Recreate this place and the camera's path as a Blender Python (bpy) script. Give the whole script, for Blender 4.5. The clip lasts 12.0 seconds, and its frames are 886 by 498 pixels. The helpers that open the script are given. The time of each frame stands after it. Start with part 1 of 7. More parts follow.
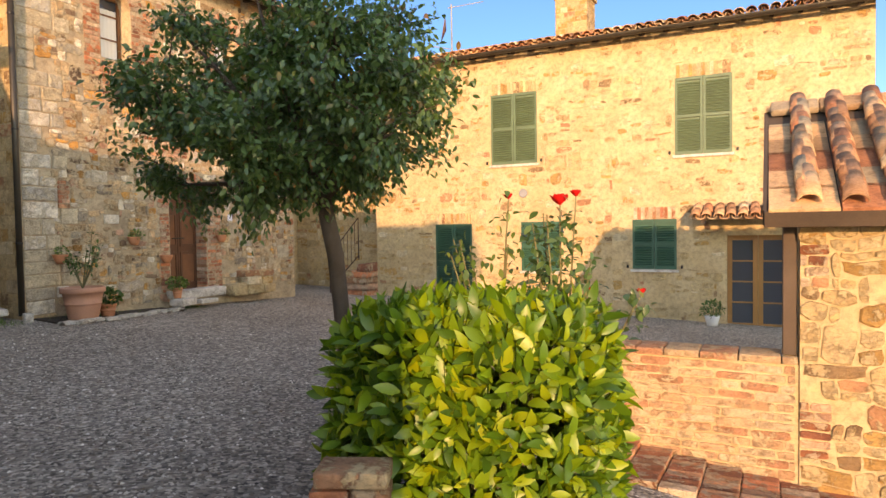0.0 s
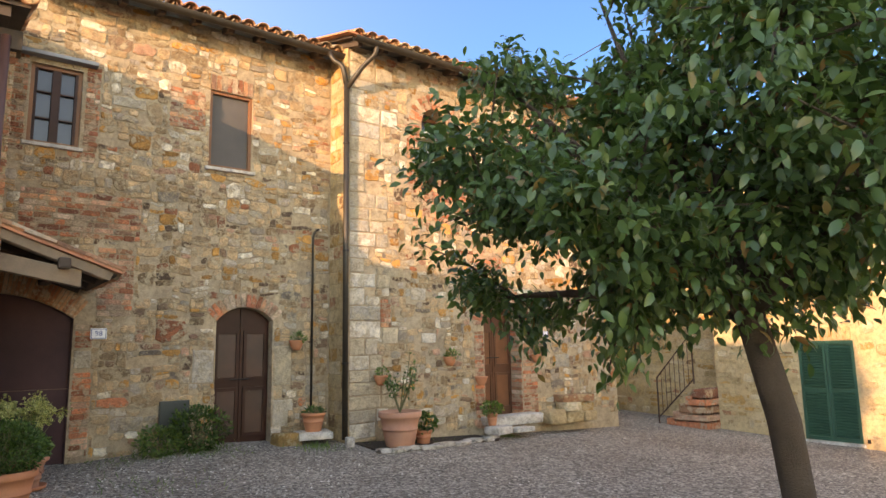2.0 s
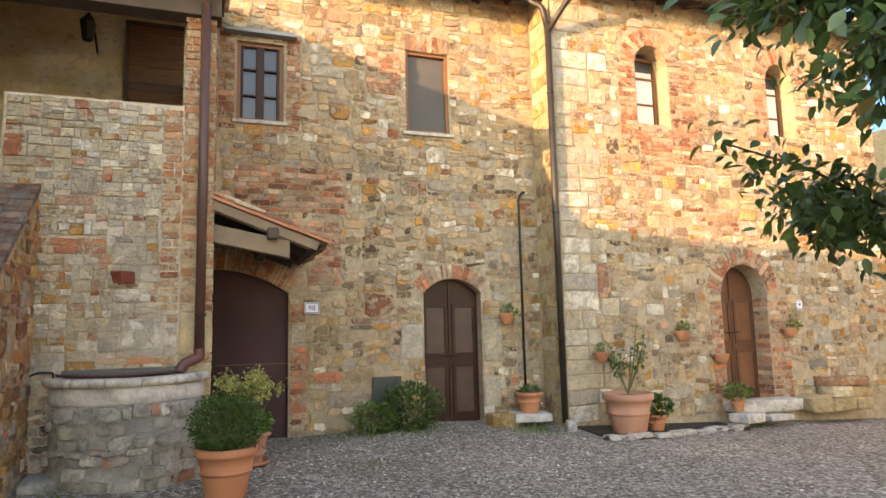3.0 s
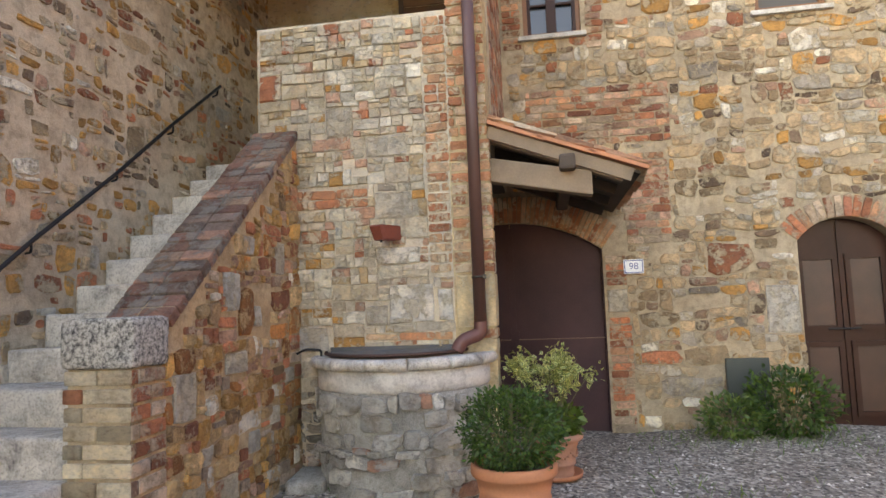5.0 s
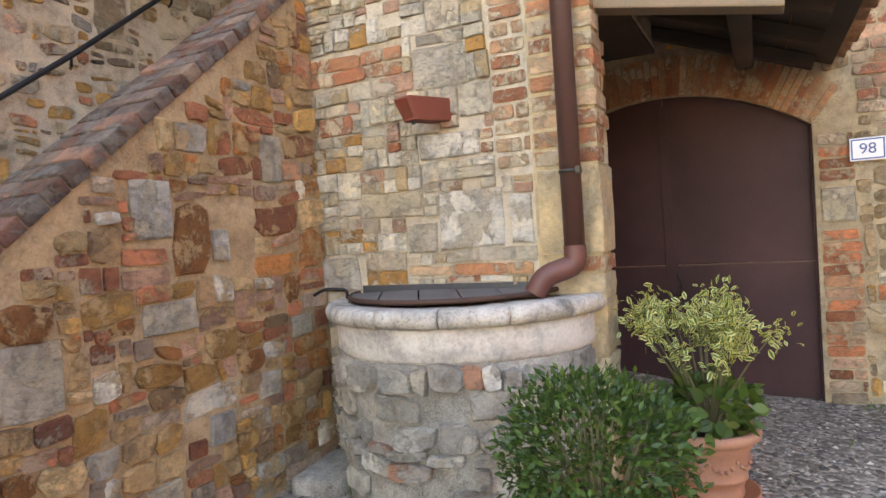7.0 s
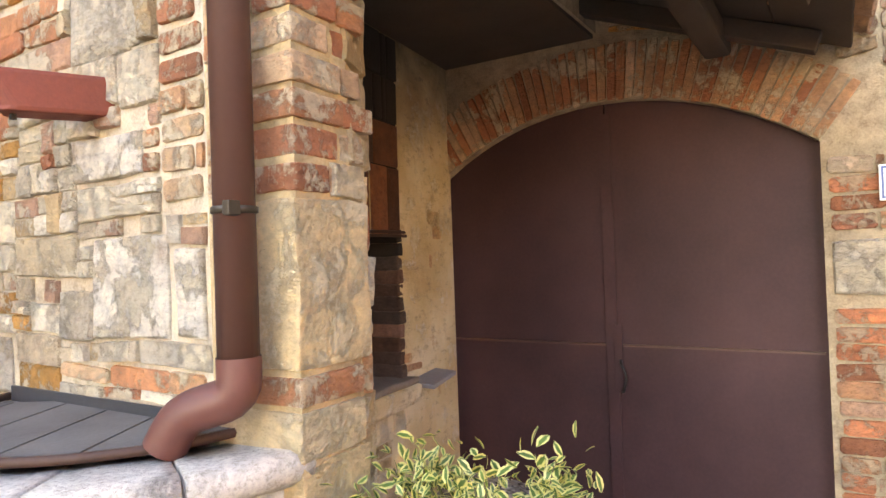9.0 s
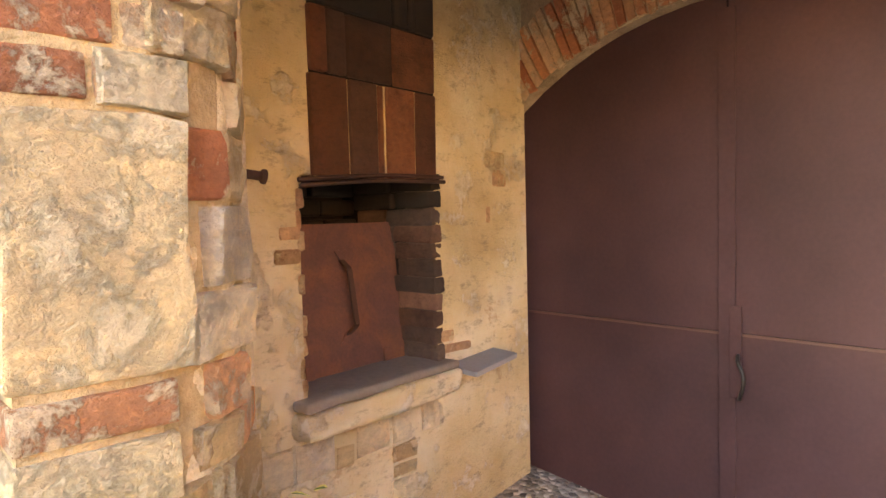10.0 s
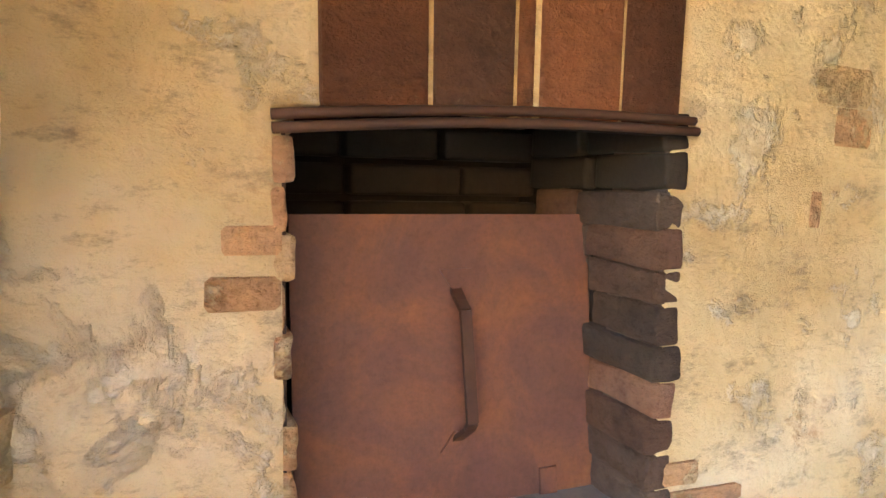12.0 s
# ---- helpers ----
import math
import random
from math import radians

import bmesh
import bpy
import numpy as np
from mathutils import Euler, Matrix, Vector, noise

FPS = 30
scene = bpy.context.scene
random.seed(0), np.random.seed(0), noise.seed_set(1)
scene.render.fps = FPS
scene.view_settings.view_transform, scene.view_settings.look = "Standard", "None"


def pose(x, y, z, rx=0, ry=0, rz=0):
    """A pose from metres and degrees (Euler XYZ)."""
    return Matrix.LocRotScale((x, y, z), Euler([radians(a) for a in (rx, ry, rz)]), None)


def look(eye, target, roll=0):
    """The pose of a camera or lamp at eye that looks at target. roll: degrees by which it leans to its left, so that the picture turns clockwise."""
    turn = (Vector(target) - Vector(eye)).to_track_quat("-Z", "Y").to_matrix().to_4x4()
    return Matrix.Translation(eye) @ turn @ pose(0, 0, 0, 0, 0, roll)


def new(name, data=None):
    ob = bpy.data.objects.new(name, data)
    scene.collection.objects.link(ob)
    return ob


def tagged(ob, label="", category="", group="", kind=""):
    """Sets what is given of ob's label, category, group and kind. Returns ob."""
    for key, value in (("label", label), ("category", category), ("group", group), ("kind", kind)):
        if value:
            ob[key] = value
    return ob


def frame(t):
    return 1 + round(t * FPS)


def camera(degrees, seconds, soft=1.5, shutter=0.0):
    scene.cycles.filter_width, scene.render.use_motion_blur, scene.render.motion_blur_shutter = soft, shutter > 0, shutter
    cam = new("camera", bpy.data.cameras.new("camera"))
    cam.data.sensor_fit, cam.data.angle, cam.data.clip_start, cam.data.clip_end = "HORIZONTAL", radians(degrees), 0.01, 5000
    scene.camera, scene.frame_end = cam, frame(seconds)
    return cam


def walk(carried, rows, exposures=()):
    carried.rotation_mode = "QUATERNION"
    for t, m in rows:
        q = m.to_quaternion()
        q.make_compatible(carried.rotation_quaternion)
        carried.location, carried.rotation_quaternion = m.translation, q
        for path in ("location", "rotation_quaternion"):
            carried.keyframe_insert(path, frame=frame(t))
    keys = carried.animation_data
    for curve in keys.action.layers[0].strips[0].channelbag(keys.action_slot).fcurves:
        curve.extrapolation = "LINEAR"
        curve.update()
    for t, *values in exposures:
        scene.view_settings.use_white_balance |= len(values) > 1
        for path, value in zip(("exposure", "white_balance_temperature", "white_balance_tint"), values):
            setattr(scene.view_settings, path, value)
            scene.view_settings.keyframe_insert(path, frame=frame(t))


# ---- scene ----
cam = camera(69.1, 12.0)
PATH = [
    (0, (0.026, 0.044, 1.361), (-0.877, 1.827, 1.292), -0.9),
    (0.4, (-0.188, 0.25, 1.441), (-1.205, 1.971, 1.491), -1.4),
    (0.5, (-0.252, 0.302, 1.451), (-1.297, 2.005, 1.521), -1.8),
    (0.7, (-0.359, 0.38, 1.449), (-1.472, 2.037, 1.57), -2.0),
    (1, (-0.552, 0.557, 1.442), (-1.773, 2.128, 1.642), -2.2),
    (1.5, (-0.933, 0.887, 1.478), (-2.334, 2.285, 1.764), -1.4),
    (2, (-1.321, 1.128, 1.457), (-2.903, 2.315, 1.753), -1.0),
    (2.5, (-1.842, 1.296, 1.381), (-3.598, 2.218, 1.634), -0.8),
    (3, (-2.349, 1.397, 1.389), (-4.219, 2.065, 1.633), -1.4),
    (3.5, (-2.789, 1.495, 1.388), (-4.739, 1.876, 1.615), -1.8),
    (3.7, (-2.98, 1.542, 1.385), (-4.948, 1.812, 1.614), -1.8),
    (5.3, (-4.438, 1.755, 1.384), (-6.379, 1.3, 1.532), -2.3),
    (5.5, (-4.613, 1.75, 1.355), (-6.531, 1.2, 1.485), -2.4),
    (6, (-5.057, 1.767, 1.35), (-6.916, 1.031, 1.398), -3.0),
    (6.5, (-5.51, 1.873, 1.358), (-7.325, 1.033, 1.338), -3.4),
    (6.7, (-5.681, 1.908, 1.353), (-7.486, 1.046, 1.311), -3.6),
    (8.3, (-7.053, 2.218, 1.395), (-8.796, 1.237, 1.388), -3.1),
    (8.5, (-7.226, 2.245, 1.434), (-8.965, 1.258, 1.441), -2.9),
    (9, (-7.62, 2.34, 1.445), (-9.319, 1.287, 1.476), -2.0),
    (9.4, (-7.97, 2.385, 1.424), (-9.585, 1.206, 1.439), -1.2),
    (9.5, (-8.04, 2.362, 1.428), (-9.637, 1.158, 1.417), -1.6),
    (10, (-8.447, 2.319, 1.434), (-9.821, 0.868, 1.332), -1.4),
    (10.5, (-8.745, 2.184, 1.428), (-9.891, 0.557, 1.236), -0.9),
    (11, (-9.014, 1.976, 1.426), (-9.918, 0.213, 1.156), -0.4),
    (11.5, (-9.252, 1.732, 1.425), (-9.904, -0.142, 1.174), -0.0),
    (12, (-9.419, 1.501, 1.468), (-9.943, -0.419, 1.269), 1.1),
]
EXPOSURES = [
    (0, 2.3, 9000, 32), (1.0, 2.2, 8500, 29), (2.0, 2.65, 8800, 31), (3.0, 3.05, 9000, 31), (3.7, 2.95, 9200, 33), (5.3, 3.5, 8500, 34), (6.7, 3.8, 8600, 35),
    (8.5, 4.25, 9000, 35), (9.5, 4.95, 9700, 40), (10.2, 5.35, 10500, 38), (11.0, 5.65, 10000, 30), (12.0, 6.1, 8100, 22),
]
walk(cam, [(t, look(eye, target, roll)) for t, eye, target, roll in PATH], EXPOSURES)

# ---- light ----
SUN_FROM = Vector((0.42, -1.0, 0.16)).normalized()
world = bpy.data.worlds.new("sky")
scene.world = world
world.use_nodes = True
wn = world.node_tree
sky = wn.nodes.new("ShaderNodeTexSky")
sky.sky_type = "NISHITA"
sky.sun_disc = False
sky.sun_elevation = math.asin(SUN_FROM.z)
sky.sun_rotation = math.atan2(SUN_FROM.x, SUN_FROM.y)
sky.air_density, sky.dust_density, sky.ozone_density = 1.0, 0.0, 1.6
bg = wn.nodes["Background"]
# the clear evening sky deepens from the sunset side to the side away from it
sky_co = wn.nodes.new("ShaderNodeTexCoord")
sky_dot = wn.nodes.new("ShaderNodeVectorMath")
sky_dot.operation = "DOT_PRODUCT"
sky_dot.inputs[1].default_value = Vector((SUN_FROM.x, SUN_FROM.y, 0)).normalized()
wn.links.new(sky_co.outputs["Generated"], sky_dot.inputs[0])
sky_ramp = wn.nodes.new("ShaderNodeMapRange")
sky_ramp.interpolation_type = "SMOOTHSTEP"
sky_ramp.inputs["From Min"].default_value, sky_ramp.inputs["From Max"].default_value = -0.95, 0.35
wn.links.new(sky_dot.outputs["Value"], sky_ramp.inputs[0])
sky_mix = wn.nodes.new("ShaderNodeMix")
sky_mix.data_type = "RGBA"
sky_mix.inputs[6].default_value, sky_mix.inputs[7].default_value = (0.12, 0.29, 0.50, 1), (1.35, 1.3, 1.2, 1)
wn.links.new(sky_ramp.outputs[0], sky_mix.inputs[0])
sky_tone = wn.nodes.new("ShaderNodeMix")
sky_tone.data_type, sky_tone.blend_type = "RGBA", "MULTIPLY"
sky_tone.inputs[0].default_value = 1.0
wn.links.new(sky.outputs[0], sky_tone.inputs[6])
wn.links.new(sky_mix.outputs[2], sky_tone.inputs[7])
wn.links.new(sky_tone.outputs[2], bg.inputs[0])
bg.inputs[1].default_value = 0.15
sun = bpy.data.lights.new("sun", "SUN")
sun.energy, sun.angle, sun.color = 1.35, radians(0.6), (1.0, 0.75, 0.46)
sun_ob = new("sun", sun)
sun_ob.matrix_world = look(SUN_FROM * 50, (0, 0, 0))

# ---- materials ----
Z = Vector((0, 0, 1))


class Nodes:
    """A small builder for procedural materials."""

    def __init__(self, name, rough=0.85, metal=0.0):
        self.m = bpy.data.materials.new(name)
        self.m.use_nodes = True
        self.t = self.m.node_tree
        self.b = self.t.nodes["Principled BSDF"]
        self.b.inputs["Roughness"].default_value = rough
        self.b.inputs["Metallic"].default_value = metal
        self.co = self.t.nodes.new("ShaderNodeTexCoord")

    def node(self, kind, **values):
        n = self.t.nodes.new(kind)
        for k, v in values.items():
            n.inputs[k.replace("_", " ")].default_value = v
        return n

    def link(self, a, b):
        self.t.links.new(a, b)

    def noise(self, scale, detail=4.0, rough=0.6, coord="Object", stretch=None, distort=0.0):
        n = self.node("ShaderNodeTexNoise", Scale=scale, Detail=detail, Roughness=rough, Distortion=distort)
        src = self.position() if coord == "World" else self.co.outputs[coord]
        if stretch:
            mp = self.t.nodes.new("ShaderNodeMapping")
            mp.inputs["Scale"].default_value = stretch
            self.link(src, mp.inputs[0])
            src = mp.outputs[0]
        self.link(src, n.inputs["Vector"])
        return n.outputs["Fac"]

    def position(self):
        return self.t.nodes.new("ShaderNodeNewGeometry").outputs["Position"]

    def voronoi(self, scale, feature="F1", coord="World"):
        n = self.node("ShaderNodeTexVoronoi", Scale=scale)
        n.feature = feature
        self.link(self.position() if coord == "World" else self.co.outputs[coord], n.inputs["Vector"])
        return n

    def ramp(self, fac, stops, constant=False):
        n = self.t.nodes.new("ShaderNodeValToRGB")
        n.color_ramp.interpolation = "CONSTANT" if constant else "LINEAR"
        e = n.color_ramp.elements
        while len(e) < len(stops):
            e.new(0.5)
        for el, (p, c) in zip(e, stops):
            el.position = p
            el.color = (*c, 1) if len(c) == 3 else c
        self.link(fac, n.inputs[0])
        return n.outputs[0]

    def mix(self, fac, a, b, kind="MIX"):
        n = self.t.nodes.new("ShaderNodeMix")
        n.data_type, n.blend_type = "RGBA", kind
        for sock, v in ((n.inputs[0], fac), (n.inputs[6], a), (n.inputs[7], b)):
            if isinstance(v, (int, float)):
                sock.default_value = v
            elif isinstance(v, tuple):
                sock.default_value = (*v, 1)
            else:
                self.link(v, sock)
        return n.outputs[2]

    def math(self, op, a, b=0.0):
        n = self.t.nodes.new("ShaderNodeMath")
        n.operation = op
        for sock, v in ((n.inputs[0], a), (n.inputs[1], b)):
            if isinstance(v, (int, float)):
                sock.default_value = v
            else:
                self.link(v, sock)
        return n.outputs[0]

    def bump(self, height, strength=0.4, distance=0.01):
        n = self.node("ShaderNodeBump", Strength=strength, Distance=distance)
        self.link(height, n.inputs["Height"])
        self.link(n.outputs[0], self.b.inputs["Normal"])

    def colour(self, c):
        if isinstance(c, tuple):
            self.b.inputs["Base Color"].default_value = (*c, 1)
        else:
            self.link(c, self.b.inputs["Base Color"])
        return self


def plain(name, c, rough=0.6, metal=0.0, vary=0.25, scale=6.0, bump=0.15, dist=0.003):
    """One colour with grain and blotches."""
    n = Nodes(name, rough, metal)
    d = tuple(v * (1 - vary) for v in c)
    l = tuple(min(1, v * (1 + vary)) for v in c)
    big = n.noise(scale * 0.35, 3)
    col = n.ramp(big, [(0.3, d), (0.7, l)])
    fine = n.noise(scale * 12, 4)
    n.colour(n.mix(0.25, col, n.ramp(fine, [(0.3, d), (0.7, l)])))
    n.bump(fine, bump, dist)
    return n.m


def random_stone(name, stops, island=False, rough=0.9, soil=(0.15, 0.095, 0.055), smear=None, spread=(0.5, 1.32), dirt_shade=1.0):
    """Stone whose colour differs from piece to piece, with stains and pits that also paint crevice shade."""
    n = Nodes(name, rough)
    if island:
        rnd = n.t.nodes.new("ShaderNodeNewGeometry").outputs["Random Per Island"]
    else:
        rnd = n.t.nodes.new("ShaderNodeObjectInfo").outputs["Random"]
    base = n.ramp(rnd, stops, True)
    second = n.math("FRACT", n.math("MULTIPLY", rnd, 17.31))
    base = n.mix(1.0, base, n.ramp(second, [(0, (spread[0], spread[0] * 0.98, spread[0] * 0.95)), (1, (spread[1],) * 3)]), "MULTIPLY")
    blot = n.noise(9.0, 5, 0.65, "World")
    base = n.mix(1.0, base, n.ramp(blot, [(0.28, tuple(1 - dirt_shade * v for v in (0.40, 0.46, 0.52))), (0.48, (1, 1, 1)), (0.72, (1.3, 1.27, 1.2))]), "MULTIPLY")
    # soil colour in the pits, dark enough to pass for shaded crevices too
    pits = n.noise(85.0, 4, 0.7, "World")
    base = n.mix(n.ramp(pits, [(0.27, (0.75, 0.75, 0.75)), (0.34, (0, 0, 0))]), base, soil)
    n.colour(base)
    if smear:
        old = n.noise(6.5, 9, 0.74, "World", None, 0.25)
        cover = n.ramp(old, [(0.505, (0, 0, 0)), (0.55, (0.85, 0.85, 0.85))])
        base = n.mix(cover, base, smear)
    streak = n.noise(34.0, 6, 0.75, "World", (1, 1, 1.7), 0.15)
    base = n.mix(1.0, base, n.ramp(streak, [(0.3, tuple(1 - dirt_shade * v for v in (0.32, 0.37, 0.43))), (0.47, (1, 1, 1)), (0.7, (1.22, 1.2, 1.15))]), "MULTIPLY")
    n.colour(base)
    h = n.math("ADD", n.math("MULTIPLY", streak, 1.0), n.math("MULTIPLY", pits, 0.5))
    if smear:
        h = n.math("ADD", h, n.math("MULTIPLY", cover, 0.5))
    n.bump(h, 1.0, 0.022)
    return n.m


SMEAR, SMEAR_L = (0.50, 0.395, 0.26), (0.53, 0.40, 0.23)
GREY, PALE, TAN, OCHRE = (0.42, 0.355, 0.285), (0.66, 0.59, 0.48), (0.49, 0.34, 0.20), (0.54, 0.27, 0.08)
BROWN, RED, ROSE = (0.22, 0.14, 0.09), (0.50, 0.18, 0.09), (0.54, 0.31, 0.21)
MIXED = [(0.0, TAN), (0.24, GREY), (0.36, PALE), (0.53, TAN), (0.7, OCHRE), (0.8, BROWN), (0.87, ROSE), (0.91, TAN), (0.975, RED)]
OCHRES = [(0.0, OCHRE), (0.24, TAN), (0.42, BROWN), (0.55, RED), (0.7, OCHRE), (0.8, PALE), (0.88, GREY), (0.94, ROSE)]
WARM = [(0.0, (0.46, 0.33, 0.17)), (0.34, (0.52, 0.39, 0.22)), (0.6, (0.42, 0.25, 0.09)), (0.76, (0.27, 0.17, 0.09)), (0.84, (0.40, 0.20, 0.11)), (0.9, (0.56, 0.46, 0.31))]
GREYS = [(0.0, GREY), (0.35, PALE), (0.6, (0.27, 0.25, 0.22)), (0.75, PALE), (0.92, ROSE)]
REDS = [(0.0, RED), (0.3, ROSE), (0.5, (0.38, 0.14, 0.08)), (0.64, (0.54, 0.27, 0.15)), (0.84, (0.54, 0.40, 0.29))]
M_MIXED, M_MIXED_I = random_stone("rubble stone", MIXED, smear=SMEAR), random_stone("rubble stone joined", MIXED, True, smear=SMEAR)
LIGHT = [(0.0, (0.62, 0.50, 0.34)), (0.2, (0.66, 0.57, 0.43)), (0.36, (0.56, 0.40, 0.23)), (0.5, (0.68, 0.60, 0.48)), (0.66, (0.58, 0.47, 0.34)), (0.76, ROSE), (0.86, RED), (0.92, OCHRE), (0.97, (0.44, 0.38, 0.30))]
M_LIGHT, M_LIGHT_I = random_stone("pale rubble stone", LIGHT, smear=(0.62, 0.53, 0.39), spread=(0.74, 1.16), dirt_shade=0.6), random_stone("pale rubble stone joined", LIGHT, True, smear=(0.62, 0.53, 0.39), spread=(0.74, 1.16), dirt_shade=0.6)
M_OCHRE, M_OCHRE_I = random_stone("ochre stone", OCHRES, smear=SMEAR), random_stone("ochre stone joined", OCHRES, True, smear=SMEAR)
M_WARM, M_WARM_I = random_stone("warm stone", WARM, smear=SMEAR_L, spread=(0.8, 1.15)), random_stone("warm stone joined", WARM, True, smear=SMEAR_L, spread=(0.8, 1.15))
SAND = [(0.0, (0.68, 0.55, 0.36)), (0.3, (0.70, 0.60, 0.43)), (0.55, (0.62, 0.47, 0.28)), (0.7, (0.68, 0.61, 0.48)), (0.85, (0.50, 0.36, 0.20)), (0.94, (0.60, 0.53, 0.43))]
M_SAND, M_SAND_I = random_stone("pale yellow stone", SAND, smear=(0.70, 0.58, 0.39), spread=(0.9, 1.1), dirt_shade=0.4), random_stone("pale yellow stone joined", SAND, True, smear=(0.70, 0.58, 0.39), spread=(0.9, 1.1), dirt_shade=0.4)
RUSTS = [(0.0, (0.60, 0.31, 0.09)), (0.2, (0.52, 0.20, 0.06)), (0.34, (0.60, 0.40, 0.20)), (0.46, (0.38, 0.23, 0.12)), (0.56, RED), (0.68, (0.62, 0.34, 0.11)), (0.8, PALE), (0.9, ROSE)]
M_RUSTY, M_RUSTY_I = random_stone("orange stone", RUSTS, smear=(0.58, 0.36, 0.17)), random_stone("orange stone joined", RUSTS, True, smear=(0.58, 0.36, 0.17))
ORANGES = [(0.0, (0.56, 0.24, 0.12)), (0.35, (0.62, 0.33, 0.18)), (0.6, (0.48, 0.18, 0.09)), (0.8, (0.64, 0.42, 0.26))]
M_SANDBRICK, M_SANDBRICK_I = random_stone("sandy brick", ORANGES, smear=(0.66, 0.53, 0.36), spread=(0.8, 1.15), dirt_shade=0.5), random_stone("sandy brick joined", ORANGES, True, smear=(0.66, 0.53, 0.36), spread=(0.8, 1.15), dirt_shade=0.5)
M_GREY, M_GREY_I = random_stone("limestone", GREYS, smear=(0.50, 0.47, 0.42)), random_stone("limestone joined", GREYS, True, smear=(0.50, 0.47, 0.42))
BLOCKS = [(0.0, (0.54, 0.47, 0.37)), (0.3, (0.66, 0.60, 0.51)), (0.6, (0.50, 0.42, 0.30)), (0.82, (0.46, 0.42, 0.36))]
M_BLOCK, M_BLOCK_I = random_stone("pale limestone block", BLOCKS, smear=(0.50, 0.42, 0.30), spread=(0.8, 1.12)), random_stone("pale limestone block joined", BLOCKS, True, smear=(0.50, 0.42, 0.30), spread=(0.8, 1.12))
M_WELL = random_stone("well stone", [(0.0, (0.46, 0.43, 0.37)), (0.3, (0.58, 0.55, 0.49)), (0.55, (0.34, 0.31, 0.27)), (0.7, (0.62, 0.59, 0.53)), (0.95, (0.46, 0.24, 0.16))], smear=(0.40, 0.37, 0.325), spread=(0.7, 1.2))
M_BRICK, M_BRICK_I = random_stone("old brick", REDS, smear=(0.50, 0.37, 0.25)), random_stone("old brick joined", REDS, True, smear=(0.50, 0.37, 0.25))

M_PINK = random_stone("weathered pink brick", [(0, (0.50, 0.30, 0.18)), (0.3, (0.56, 0.38, 0.24)), (0.6, (0.44, 0.22, 0.13)), (0.8, (0.58, 0.44, 0.30))], smear=(0.60, 0.44, 0.27), spread=(0.88, 1.1))
M_PINK_I = M_PINK


def mortar(name, a, b, c, scale=1.0):
    """Lime mortar: sandy, stained, with lumps and small stones in it."""
    n = Nodes(name, 0.95)
    big = n.noise(1.3 * scale, 5, 0.65, "World")
    col = n.ramp(big, [(0.32, a), (0.5, b), (0.68, c)])
    mid = n.noise(9 * scale, 6, 0.7, "World")
    col = n.mix(1.0, col, n.ramp(mid, [(0.32, (0.5, 0.46, 0.41)), (0.52, (1, 1, 1)), (0.72, (1.24, 1.2, 1.14))]), "MULTIPLY")
    fine = n.noise(120, 3, 0.7, "World")
    col = n.mix(0.35, col, n.ramp(fine, [(0.35, a), (0.65, c)]))
    n.colour(col)
    n.bump(n.math("ADD", n.math("MULTIPLY", mid, 1.0), n.math("MULTIPLY", fine, 0.3)), 0.8, 0.02)
    return n.m


M_MORTAR = mortar("lime mortar", (0.25, 0.185, 0.12), (0.42, 0.32, 0.21), (0.54, 0.43, 0.29), 1.6)
M_MORTAR_P = mortar("pale lime mortar", (0.38, 0.30, 0.21), (0.56, 0.46, 0.33), (0.66, 0.57, 0.45), 1.8)
M_MORTAR_O = mortar("ochre mortar", (0.30, 0.17, 0.08), (0.48, 0.32, 0.17), (0.56, 0.42, 0.26), 1.6)
M_MORTAR_W = mortar("sandy mortar", (0.40, 0.28, 0.14), (0.50, 0.365, 0.20), (0.56, 0.43, 0.27), 1.5)
M_MORTAR_G = mortar("grey mortar", (0.13, 0.12, 0.10), (0.32, 0.30, 0.26), (0.54, 0.51, 0.455), 2.4)
M_FACING = mortar("pale facing", (0.55, 0.42, 0.24), (0.68, 0.55, 0.35), (0.74, 0.64, 0.46), 3.0)
M_RENDER = mortar("old render", (0.33, 0.235, 0.15), (0.53, 0.39, 0.26), (0.62, 0.49, 0.35), 1.5)


